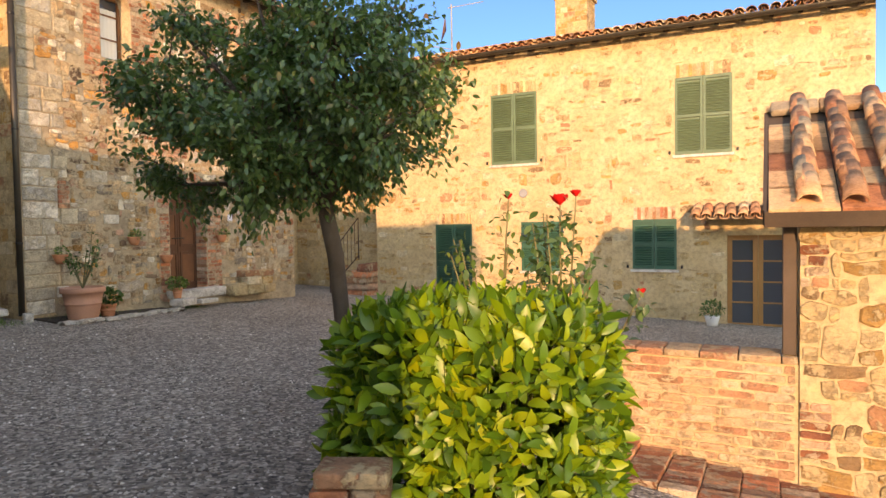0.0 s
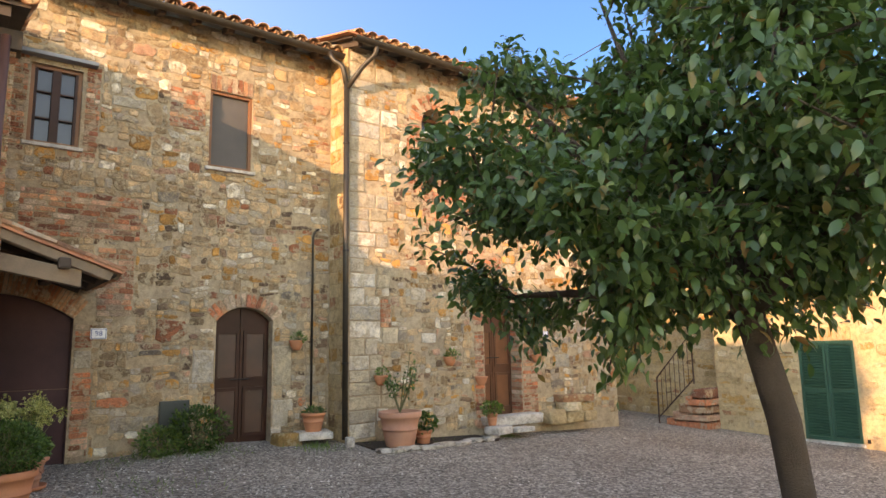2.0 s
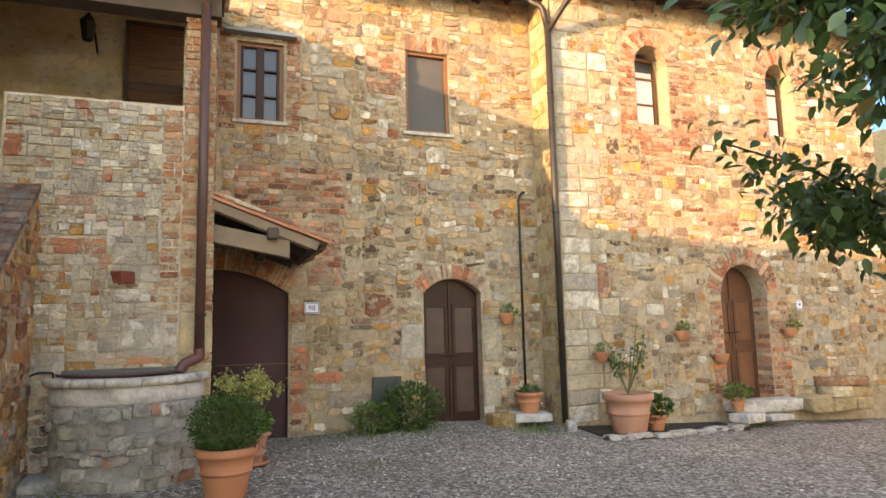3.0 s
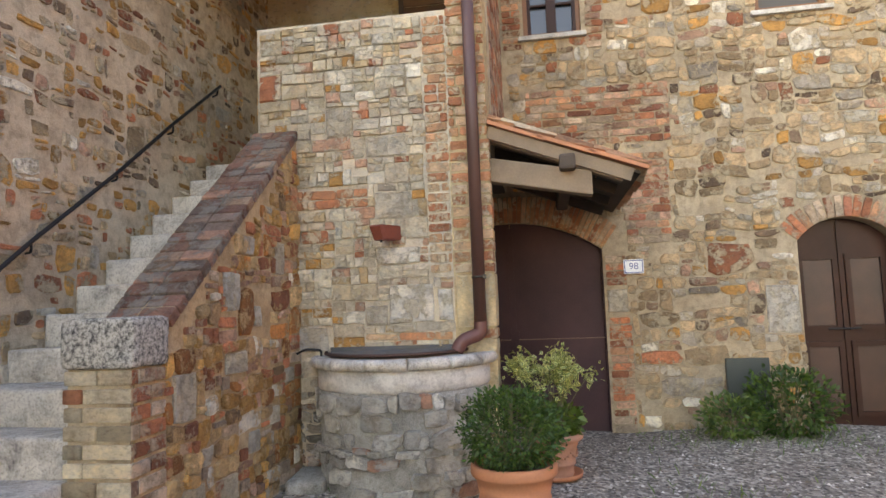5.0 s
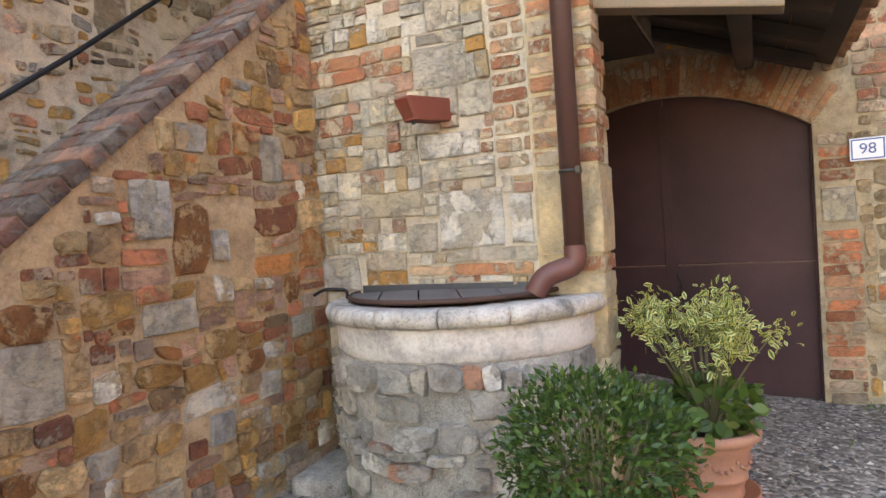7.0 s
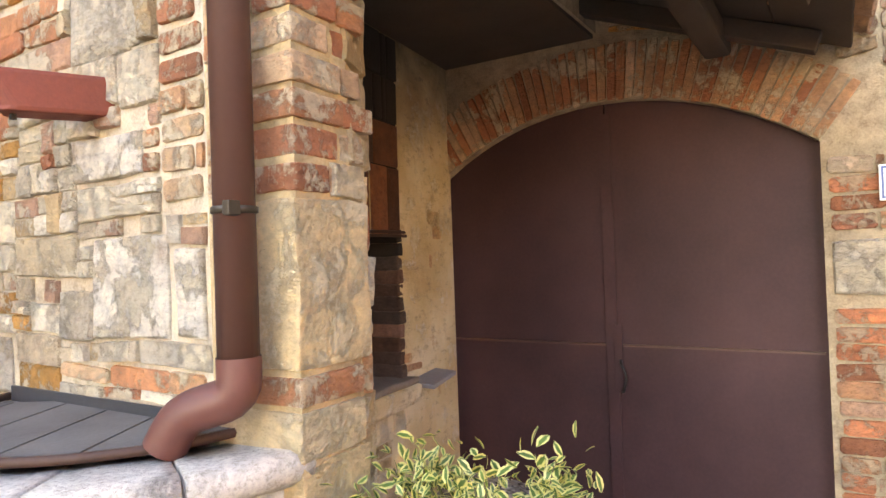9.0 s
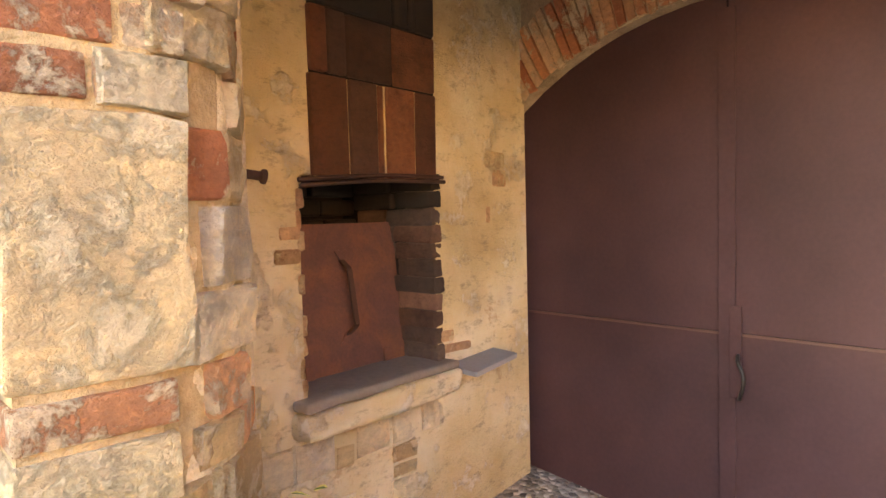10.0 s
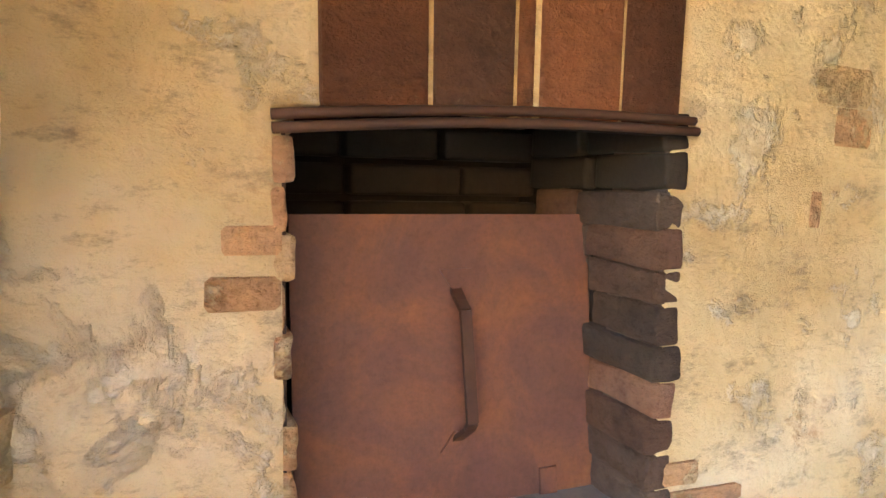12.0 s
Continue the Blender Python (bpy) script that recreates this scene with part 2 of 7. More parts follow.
def plaster(name="yellow plaster", smoke=False):
    """Lime plaster that flakes in layers, with grey weathering and dark specks; smoke: blackened above the oven's mouth."""
    n = Nodes(name, 0.95)
    big = n.noise(2.2, 5, 0.6, "World")
    col = n.ramp(big, [(0.3, (0.50, 0.37, 0.19)), (0.48, (0.64, 0.51, 0.30)), (0.66, (0.74, 0.65, 0.47))])
    flake = n.noise(6.5, 9, 0.7, "World", None, 0.2)
    shed = n.ramp(flake, [(0.55, (0, 0, 0)), (0.60, (0.8, 0.8, 0.8))])
    col = n.mix(shed, col, n.ramp(n.noise(14, 4, 0.7, "World"), [(0.35, (0.50, 0.41, 0.27)), (0.65, (0.74, 0.69, 0.57))]))
    mould = n.noise(11.0, 9, 0.8, "World", (1, 1, 2.2))
    col = n.mix(n.ramp(mould, [(0.53, (0, 0, 0)), (0.68, (0.75, 0.75, 0.75))]), col, (0.20, 0.155, 0.105))
    col = n.mix(n.ramp(n.noise(4.0, 7, 0.72, "World", None, 0.3), [(0.60, (0, 0, 0)), (0.66, (0.7, 0.7, 0.7))]), col, (0.42, 0.25, 0.13))
    if smoke:
        at = n.t.nodes.new("ShaderNodeSeparateXYZ")
        n.link(n.position(), at.inputs[0])
        rise = n.math("ADD", n.math("MULTIPLY", n.math("SUBTRACT", at.outputs[2], 1.82), 0.75), n.math("MULTIPLY", n.noise(3.5, 6, 0.65, "World", None, 0.4), 0.5))
        col = n.mix(n.ramp(rise, [(0.38, (0, 0, 0)), (0.85, (0.92, 0.92, 0.92))]), col, (0.035, 0.022, 0.014))
    n.colour(col)
    rough = n.noise(60, 5, 0.7, "World")
    n.bump(n.math("ADD", n.math("MULTIPLY", shed, 0.7), n.math("ADD", n.math("MULTIPLY", rough, 0.5), n.math("MULTIPLY", mould, 1.0))), 0.9, 0.014)
    return n.m


M_PLASTER = plaster()
M_PLASTER_S = plaster("smoked yellow plaster", True)


def gravel_material():
    n = Nodes("gravel", 0.95)
    v = n.voronoi(38.0)
    col = n.ramp(v.outputs["Color"], [(0.0, (0.035, 0.03, 0.026)), (0.3, (0.17, 0.15, 0.13)), (0.62, (0.31, 0.275, 0.235)), (1.0, (0.70, 0.64, 0.56))])
    col = n.mix(1.0, col, n.ramp(n.noise(0.5, 4, 0.6, "World"), [(0.3, (0.75, 0.72, 0.7)), (0.7, (1.15, 1.12, 1.08))]), "MULTIPLY")
    n.colour(col)
    n.bump(n.math("SUBTRACT", 1.0, v.outputs["Distance"]), 1.0, 0.02)
    return n.m


M_GRAVEL = gravel_material()
M_TERRA = plain("terracotta", (0.50, 0.20, 0.10), 0.8, 0, 0.22, 5.0, 0.3)
M_TERRA_P = plain("pale terracotta", (0.46, 0.225, 0.145), 0.85, 0, 0.25, 5.0, 0.3)
M_TILE = random_stone("roof tile", [(0, (0.50, 0.27, 0.15)), (0.3, (0.58, 0.36, 0.2)), (0.55, (0.40, 0.20, 0.11)), (0.75, (0.52, 0.40, 0.27)), (0.9, (0.45, 0.18, 0.09))])
M_TILE_I = random_stone("roof tile joined", [(0, (0.50, 0.27, 0.15)), (0.3, (0.58, 0.36, 0.2)), (0.55, (0.40, 0.20, 0.11)), (0.75, (0.52, 0.40, 0.27)), (0.9, (0.45, 0.18, 0.09))], True)
M_DOOR = plain("dark brown wood", (0.040, 0.015, 0.010), 0.4, 0, 0.35, 8, 0.3)
M_DOOR3 = plain("brown wood", (0.10, 0.036, 0.017), 0.5, 0, 0.35, 8, 0.3)
# Panel browns are lighter than their frames, standing in for light on the panels.
M_DOOR_P = plain("dark brown panel wood in lit tone", (0.052, 0.02, 0.013), 0.4, 0, 0.4, 8, 0.3)
M_DOOR3_P = plain("brown panel wood in lit tone", (0.16, 0.06, 0.026), 0.45, 0, 0.35, 8, 0.3)
M_STEEL = plain("brown painted steel", (0.062, 0.030, 0.032), 0.6, 0, 0.34, 5.0, 0.1)
M_PIPE = plain("brown painted pipe", (0.095, 0.042, 0.032), 0.5, 0, 0.2, 4, 0.08)
M_PIPE_D = plain("dark copper pipe", (0.045, 0.036, 0.026), 0.45, 0.3, 0.3, 4, 0.1)


def rusty():
    n = Nodes("rusty iron plate", 0.6, 0.1)
    big = n.noise(5.0, 5, 0.65, "World", None, 0.8)
    col = n.ramp(big, [(0.3, (0.085, 0.042, 0.038)), (0.45, (0.125, 0.056, 0.042)), (0.58, (0.17, 0.07, 0.040)), (0.72, (0.23, 0.10, 0.045))])
    fine = n.noise(90.0, 4, 0.7, "World")
    col = n.mix(1.0, col, n.ramp(fine, [(0.3, (0.82, 0.8, 0.78)), (0.5, (1, 1, 1)), (0.72, (1.14, 1.12, 1.1))]), "MULTIPLY")
    n.colour(col)
    n.bump(fine, 0.3, 0.003)
    return n.m


M_RUST = rusty()
M_RUST_D = plain("dark rusty iron", (0.07, 0.035, 0.025), 0.65, 0.3, 0.35, 8, 0.3)
M_IRON = plain("black iron", (0.018, 0.016, 0.015), 0.5, 0.4, 0.3, 9, 0.2)
M_GREEN = plain("green shutter paint", (0.085, 0.13, 0.07), 0.5, 0, 0.2, 5, 0.1)
M_GREEN_D = plain("dark green shutter paint", (0.022, 0.085, 0.055), 0.45, 0, 0.2, 5, 0.1)
M_WOOD = plain("weathered beam wood", (0.24, 0.165, 0.105), 0.8, 0, 0.35, 7, 0.5)
M_WOOD_D = plain("dark old wood", (0.075, 0.050, 0.034), 0.8, 0, 0.35, 7, 0.4)
M_ORANGE = plain("orange varnished wood", (0.32, 0.15, 0.045), 0.45, 0, 0.2, 6, 0.15)
M_ORANGE_D = plain("brown window wood", (0.22, 0.085, 0.03), 0.5, 0, 0.25, 6, 0.15)
M_METER = plain("dark green meter paint", (0.035, 0.045, 0.04), 0.5, 0, 0.2, 6, 0.1)
M_SOOT = plain("sooty brick", (0.020, 0.014, 0.010), 0.9, 0, 0.5, 8, 0.6)
M_WHITE = plain("white enamel", (0.78, 0.80, 0.82), 0.3, 0, 0.04, 5, 0.02)
M_BLUE = plain("blue enamel", (0.05, 0.10, 0.30), 0.3, 0, 0.1, 5, 0.02)


def travertine():
    n = Nodes("worn travertine", 0.85)
    st = n.noise(7.0, 7, 0.72, "World", None, 0.5)
    col = n.ramp(st, [(0.28, (0.13, 0.12, 0.11)), (0.40, (0.36, 0.33, 0.29)), (0.55, (0.55, 0.51, 0.45)), (0.75, (0.66, 0.62, 0.56))])
    fine = n.noise(75, 5, 0.75, "World")
    col = n.mix(1.0, col, n.ramp(fine, [(0.3, (0.5, 0.48, 0.45)), (0.5, (1, 1, 1)), (0.75, (1.2, 1.18, 1.14))]), "MULTIPLY")
    n.colour(col)
    n.bump(n.math("ADD", st, n.math("MULTIPLY", fine, 0.5)), 0.8, 0.014)
    return n.m


M_MARBLE = travertine()
M_SLATE = plain("grey slate", (0.24, 0.24, 0.25), 0.7, 0, 0.25, 6, 0.5)
M_LEAD = plain("dark zinc sheet", (0.075, 0.08, 0.09), 0.45, 0.5, 0.25, 5, 0.1)
M_CURTAIN = plain("white curtain", (0.75, 0.73, 0.68), 0.9, 0, 0.06, 6, 0.1)
M_BARK = plain("bark", (0.11, 0.075, 0.052), 0.95, 0, 0.4, 14, 1.0, 0.02)
M_STEM = plain("green stem", (0.14, 0.13, 0.06), 0.8, 0, 0.3, 14, 0.3)
M_SOIL = plain("soil", (0.05, 0.035, 0.025), 1.0, 0, 0.4, 20, 1.0, 0.02)


def glass_material():
    n = Nodes("window glass", 0.06)
    n.colour((0.05, 0.06, 0.075))
    n.b.inputs["IOR"].default_value = 1.5
    n.b.inputs["Coat Weight"].default_value = 0.2
    n.b.inputs["Coat Roughness"].default_value = 0.03
    return n.m


M_GLASS = glass_material()
M_SCREEN = plain("dark insect screen", (0.085, 0.075, 0.068), 0.7, 0, 0.15, 6, 0.05)


def leaf_material(name, stops, rough=0.45, through_light=0.35, edge=None):
    """Leaves that differ in green and let some light through."""
    n = Nodes(name, rough)
    rnd = n.t.nodes.new("ShaderNodeNewGeometry").outputs["Random Per Island"]
    col = n.ramp(rnd, stops)
    if edge:
        uvx = n.t.nodes.new("ShaderNodeSeparateXYZ")
        n.link(n.co.outputs["UV"], uvx.inputs[0])
        col = n.mix(n.ramp(uvx.outputs[0], [(0.40, (0, 0, 0)), (0.52, (1, 1, 1))]), col, edge)
    n.colour(col)
    tr = n.t.nodes.new("ShaderNodeBsdfTranslucent")
    n.link(n.mix(1.0, col, (1.5, 1.5, 0.6), "MULTIPLY"), tr.inputs[0])
    mx = n.t.nodes.new("ShaderNodeMixShader")
    mx.inputs[0].default_value = through_light
    n.link(n.b.outputs[0], mx.inputs[1])
    n.link(tr.outputs[0], mx.inputs[2])
    n.link(mx.outputs[0], n.t.nodes["Material Output"].inputs[0])
    return n.m


M_LEAF = leaf_material("tree leaf", [(0, (0.042, 0.09, 0.036)), (0.6, (0.078, 0.155, 0.053)), (0.94, (0.115, 0.19, 0.062)), (1.0, (0.26, 0.13, 0.05))], 0.34, 0.28)
M_LAUREL = leaf_material("laurel leaf", [(0, (0.03, 0.085, 0.008)), (0.45, (0.085, 0.18, 0.010)), (0.8, (0.17, 0.26, 0.012)), (1.0, (0.27, 0.32, 0.015))], 0.42, 0.25)
M_BOX = leaf_material("box leaf", [(0, (0.022, 0.06, 0.014)), (0.6, (0.045, 0.11, 0.022)), (1.0, (0.09, 0.17, 0.03))], 0.4)
M_VARIEG = leaf_material("variegated leaf", [(0, (0.045, 0.11, 0.03)), (1.0, (0.10, 0.20, 0.05))], 0.4, 0.3, (0.62, 0.58, 0.24))
M_HERB = leaf_material("herb leaf", [(0, (0.05, 0.11, 0.03)), (0.7, (0.10, 0.18, 0.045)), (1.0, (0.2, 0.26, 0.07))])
M_ROSE = leaf_material("rose petal", [(0, (0.55, 0.008, 0.01)), (1.0, (0.75, 0.02, 0.02))], 0.6)
for matt in (M_STEEL, M_DOOR):
    matt.node_tree.nodes["Principled BSDF"].inputs["Specular IOR Level"].default_value = 0.2

# ---- building helpers ----
def part(name, bm, material, parent=None, label="", smooth=False):
    """Links a bmesh as one mesh object, under a thing or a part."""
    me = bpy.data.meshes.new(name)
    bmesh.ops.recalc_face_normals(bm, faces=bm.faces)
    bm.to_mesh(me)
    bm.free()
    if smooth:
        me.shade_smooth()
    return link_mesh(name, me, material, parent, label)


def link_mesh(name, me, material, parent=None, label=""):
    if material and not me.materials:
        me.materials.append(material)
    ob = new(name, me)
    ob.parent = parent
    if label:
        ob["label"] = label
    return ob


def pydata(name, verts, faces, material, parent=None, label="", smooth=False):
    me = bpy.data.meshes.new(name)
    me.from_pydata(verts, [], faces)
    me.update()
    if smooth:
        me.shade_smooth()
    return link_mesh(name, me, material, parent, label)


def thing(name, label, category, at=(0, 0, 0), group="", kind=""):
    ob = tagged(new(name), label, category, group, kind)
    ob.location = at
    return ob


def box(bm, x0, x1, y0, y1, z0, z1, m=None, bevel=0.0):
    vs = [bm.verts.new((x, y, z)) for x in (x0, x1) for y in (y0, y1) for z in (z0, z1)]
    fs = [bm.faces.new([vs[i] for i in q]) for q in ((0, 1, 3, 2), (4, 6, 7, 5), (0, 4, 5, 1), (2, 3, 7, 6), (0, 2, 6, 4), (1, 5, 7, 3))]
    if bevel:
        bmesh.ops.recalc_face_normals(bm, faces=fs)
        es = list({e for f in fs for e in f.edges})
        r = bmesh.ops.bevel(bm, geom=es, offset=bevel, segments=2, affect="EDGES", profile=0.6)
        vs = list({v for f in r["faces"] for v in f.verts})
        seen, todo = set(vs), list(vs)
        while todo:
            for e in todo.pop().link_edges:
                for v in e.verts:
                    if v not in seen:
                        seen.add(v)
                        todo.append(v)
        vs = list(seen)
    if m:
        for v in vs:
            v.co = m @ v.co
    return vs


def boxes(*rows, m=None, bevel=0.0):
    bm = bmesh.new()
    for r in rows:
        box(bm, *r, m=m, bevel=bevel)
    return bm


def tube(bm, pts, radius, seg=10, closed=True):
    """A pipe through the points; radius may be one number or one a point."""
    pts = [Vector(p) for p in pts]
    radii = radius if isinstance(radius, (list, tuple)) else [radius] * len(pts)
    rings, side = [], None
    for i, p in enumerate(pts):
        d = (pts[min(i + 1, len(pts) - 1)] - pts[max(i - 1, 0)]).normalized()
        if side is None:
            side = d.orthogonal().normalized()
        side = (side - d * side.dot(d)).normalized()
        other = d.cross(side)
        rings.append([bm.verts.new(p + (side * math.cos(a) + other * math.sin(a)) * radii[i]) for a in (math.tau * k / seg for k in range(seg))])
    for a, b in zip(rings, rings[1:]):
        for k in range(seg):
            bm.faces.new((a[k], a[(k + 1) % seg], b[(k + 1) % seg], b[k]))
    if closed:
        bm.faces.new(rings[0][::-1])
        bm.faces.new(rings[-1])


def bend(pts, step=0.06):
    """Rounds the corners of a line of points."""
    pts = [Vector(p) for p in pts]
    out = [pts[0]]
    for a, b, c in zip(pts, pts[1:], pts[2:]):
        r = min(step, (a - b).length * 0.45, (c - b).length * 0.45)
        p, q = b + (a - b).normalized() * r, b + (c - b).normalized() * r
        out += [p.lerp(b, t).lerp(b.lerp(q, t), t) for t in (0, 0.25, 0.5, 0.75, 1)]
    return out + [pts[-1]]


def lathe(bm, profile, seg=32, at=(0, 0, 0), wobble=0.0):
    """Turns (radius, height) pairs about the z axis."""
    at = Vector(at)
    rings = []
    for r, z in profile:
        rings.append([bm.verts.new(at + Vector((math.cos(a) * r * (1 + wobble * noise.noise((math.cos(a) * 2, math.sin(a) * 2, z * 4))), math.sin(a) * r * (1 + wobble * noise.noise((math.cos(a) * 2, math.sin(a) * 2, z * 4 + 9))), z))) for a in (math.tau * k / seg for k in range(seg))])
    for a, b in zip(rings, rings[1:]):
        for k in range(seg):
            bm.faces.new((a[k], a[(k + 1) % seg], b[(k + 1) % seg], b[k]))
    bm.faces.new(rings[0][::-1])
    bm.faces.new(rings[-1])


def ground_z(x, y):
    s = -0.04 * x - 0.045 * y
    dip = 0.13 * math.exp(-((x + 10.6) ** 2 + (y - 2.1) ** 2) / 0.9)
    dip += 0.2 * math.exp(-((x - 0.4) ** 2 + (y - 4.9) ** 2) / 2.2)
    return -0.1 + 1.6 * math.tanh(s / 1.6) - dip


class Face:
    """An upright face of a wall: along it (t: world x or y), out of it (d), up (z)."""

    def __init__(self, origin, out):
        self.o, self.n = Vector(origin), Vector(out).normalized()
        self.u = self.n.cross(Z)
        self.sign = 1 if self.u.x + self.u.y > 0 else -1

    def at(self, t, d, z):
        return self.o + self.u * (t * self.sign) + self.n * d + Z * z

    def matrix(self, t, d, z):
        p = self.at(t, d, z)
        return Matrix(((self.u.x, self.n.x, 0, p.x), (self.u.y, self.n.y, 0, p.y), (0, 0, 1, p.z), (0, 0, 0, 1)))


def arc_top(op, t):
    """The height of an opening's top edge at t: a flat head or a segment of a circle."""
    t0, t1, z0, z1, rise = op
    if rise <= 0:
        return z1
    h = (t1 - t0) / 2
    r = (h * h + rise * rise) / (2 * rise)
    x = min(max(t - (t0 + t1) / 2, -h), h)
    return z1 - r + math.sqrt(max(r * r - x * x, 0))


def wall_body(name, face, t0, t1, z0, z1, thick, openings, material, label, top=None):
    """A wall with real openings (t0, t1, z0, z1, rise of the arch). top: a sloping top as a function of t."""
    ts, zs = {t0, t1}, {z0, z1}
    for o in openings:
        ts |= {o[0], o[1]}
        zs |= {o[2], o[3]}
        if o[4] > 0:
            n = 14
            ts |= {o[0] + (o[1] - o[0]) * k / n for k in range(1, n)}
            zs.add(o[3] - o[4])
    k = max(2, int((t1 - t0) / 0.8))
    ts |= {t0 + (t1 - t0) * i / k for i in range(k)}
    ts = sorted(t for t in ts if t0 - 1e-6 <= t <= t1 + 1e-6)
    zs = sorted(z for z in zs if z0 - 1e-6 <= z <= z1 + 1e-6)
    bm = bmesh.new()

    def slab(a, b, lo, hi):
        vs = [bm.verts.new(face.at(t, d, z)) for t, zz in ((a, lo), (b, hi)) for d in (0, -thick) for z in zz]
        for q in ((0, 1, 5, 4), (2, 6, 7, 3), (0, 4, 6, 2), (1, 3, 7, 5), (0, 2, 3, 1), (4, 5, 7, 6)):
            bm.faces.new([vs[i] for i in q])

    for a, b in zip(ts, ts[1:]):
        mid = (a + b) / 2
        spans = [(z0, z0, z1 if not top else top(a), z1 if not top else top(b))]
        for o in openings:
            if o[0] < mid < o[1]:
                nxt = []
                for la, lb, ha, hb in spans:
                    if la < o[2]:
                        nxt.append((la, lb, min(ha, o[2]), min(hb, o[2])))
                    ua, ub = arc_top(o, a), arc_top(o, b)
                    if ha > max(ua, ub):
                        nxt.append((max(la, ua), max(lb, ub), ha, hb))
                spans = [s for s in nxt if s[2] - s[0] > 1e-4 or s[3] - s[1] > 1e-4]
        for la, lb, ha, hb in spans:
            slab(a, b, (la, ha), (lb, hb))
    bmesh.ops.remove_doubles(bm, verts=bm.verts, dist=1e-5)
    ob = part(name, bm, material)
    return tagged(ob, label, "wall", kind="structure")


# Bricks: some worn shapes of unit size, shared by all walls.
def brick_shape(rnd):
    """A worn brick in a unit cell, its corners chipped."""
    j = lambda: rnd.uniform(-0.02, 0.02)
    pts = [(sx * (0.5 - a) + j(), sz * (0.5 - b) + j()) for sx, sz, a, b in ((1, 1, 0.07, 0.0), (-1, 1, 0.07, 0.0), (-1, 1, 0.0, 0.16), (-1, -1, 0.0, 0.16), (-1, -1, 0.07, 0.0), (1, -1, 0.07, 0.0), (1, -1, 0.0, 0.16), (1, 1, 0.0, 0.16))]
    n, tilt = 8, rnd.uniform(-0.2, 0.2)
    verts = [(x, -0.6, z) for x, z in pts] + [(x, 0.7 + x * tilt, z) for x, z in pts] + [(x * 0.95, 1 + x * tilt + rnd.uniform(-0.1, 0.1), z * 0.93) for x, z in pts] + [(0, 1.0, 0)]
    faces = []
    for r in (0, n):
        faces += [(r + k, r + (k + 1) % n, r + n + (k + 1) % n, r + n + k) for k in range(n)]
    faces += [(2 * n + k, 2 * n + (k + 1) % n, 3 * n) for k in range(n)]
    return verts, [f[::-1] for f in faces]


shape_rnd = random.Random(7)
SHAPES = {
    "brick": [brick_shape(shape_rnd) for _ in range(10)],
}
SHAPE_MESH = {}


def piece_mesh(kind, i, material):
    key = (kind, i, material.name)
    if key not in SHAPE_MESH:
        me = bpy.data.meshes.new(kind)
        me.from_pydata(*[SHAPES[kind][i][0], [], SHAPES[kind][i][1]])
        me.materials.append(material)
        SHAPE_MESH[key] = me
    return SHAPE_MESH[key]


def cell_stone(rnd, t, z, sx, sz, sy, turn=1, n=11, crisp=False):
    """One stone in a cell of a wall, about its own centre. The joints bend alike for neighbours, so that no course runs straight."""
    square = 0.96 if crisp else rnd.uniform(0.78, 0.97)
    bow = 0.25 if crisp else 1.0
    if crisp:
        n = 12
    pts = []
    for k in range(n):
        a = math.tau * (k + rnd.uniform(-0.3, 0.3) * bow) / n + math.pi / 4
        c, s = math.cos(a), math.sin(a)
        r = (square / max(abs(c), abs(s)) + (1 - square)) * (1 + rnd.uniform(-0.13, 0.07) * bow) * 0.52
        x, y = min(max(c * r, -0.5), 0.5) * sx, min(max(s * r, -0.5), 0.5) * sz
        w = noise.noise_vector((3.1 * (t + x), 3.1 * (z + y), 4.0)) * 0.045 + noise.noise_vector((12.0 * (t + x), 12.0 * (z + y), 9.0)) * 0.014
        pts.append((x + w.x * bow, y + w.y * bow))
    cx, cz = sum(p[0] for p in pts) / n, sum(p[1] for p in pts) / n
    ta, tb = rnd.uniform(-0.3, 0.3), rnd.uniform(-0.3, 0.3)
    verts = []
    for shrink, out, rough in ((1.0, -0.6, 0.0), (0.985, 0.5, 0.1), (rnd.uniform(0.84, 0.95), 1.0, 0.22)):
        for x, y in pts:
            u, v = cx + (x - cx) * shrink, cz + (y - cz) * shrink
            lean = (u - cx) / max(sx, 0.01) * ta + (v - cz) / max(sz, 0.01) * tb if out > 0 else 0
            verts.append((u * turn, sy * (out + lean + rnd.uniform(-rough, rough)), v))
    verts.append((cx * turn, sy * rnd.uniform(0.92, 1.15), cz))
    faces = [(r + k, r + (k + 1) % n, r + n + (k + 1) % n, r + n + k) for r in (0, n) for k in range(n)]
    faces += [(2 * n + k, 2 * n + (k + 1) % n, 3 * n) for k in range(n)]
    return verts, (faces if turn < 0 else [f[::-1] for f in faces])


def split(rnd, t0, t1, z0, z1, wide, high, out):
    """Cuts a rectangle at random into the cells of a rubble wall."""
    w, h = t1 - t0, z1 - z0
    grow = 1.9 if rnd.random() < 0.14 else 1.0
    kw, kh = w / (wide * grow * rnd.uniform(0.5, 1.4)), h / (high * grow * rnd.uniform(0.5, 1.5))
    if kw <= 1 and kh <= 1:
        out.append((t0, t1, z0, z1))
    elif kw > kh:
        m = t0 + w * rnd.uniform(0.28, 0.72)
        split(rnd, t0, m, z0, z1, wide, high, out)
        split(rnd, m, t1, z0, z1, wide, high, out)
    else:
        m = z0 + h * rnd.uniform(0.35, 0.65)
        split(rnd, t0, t1, z0, m, wide, high, out)
        split(rnd, t0, t1, m, z1, wide, high, out)


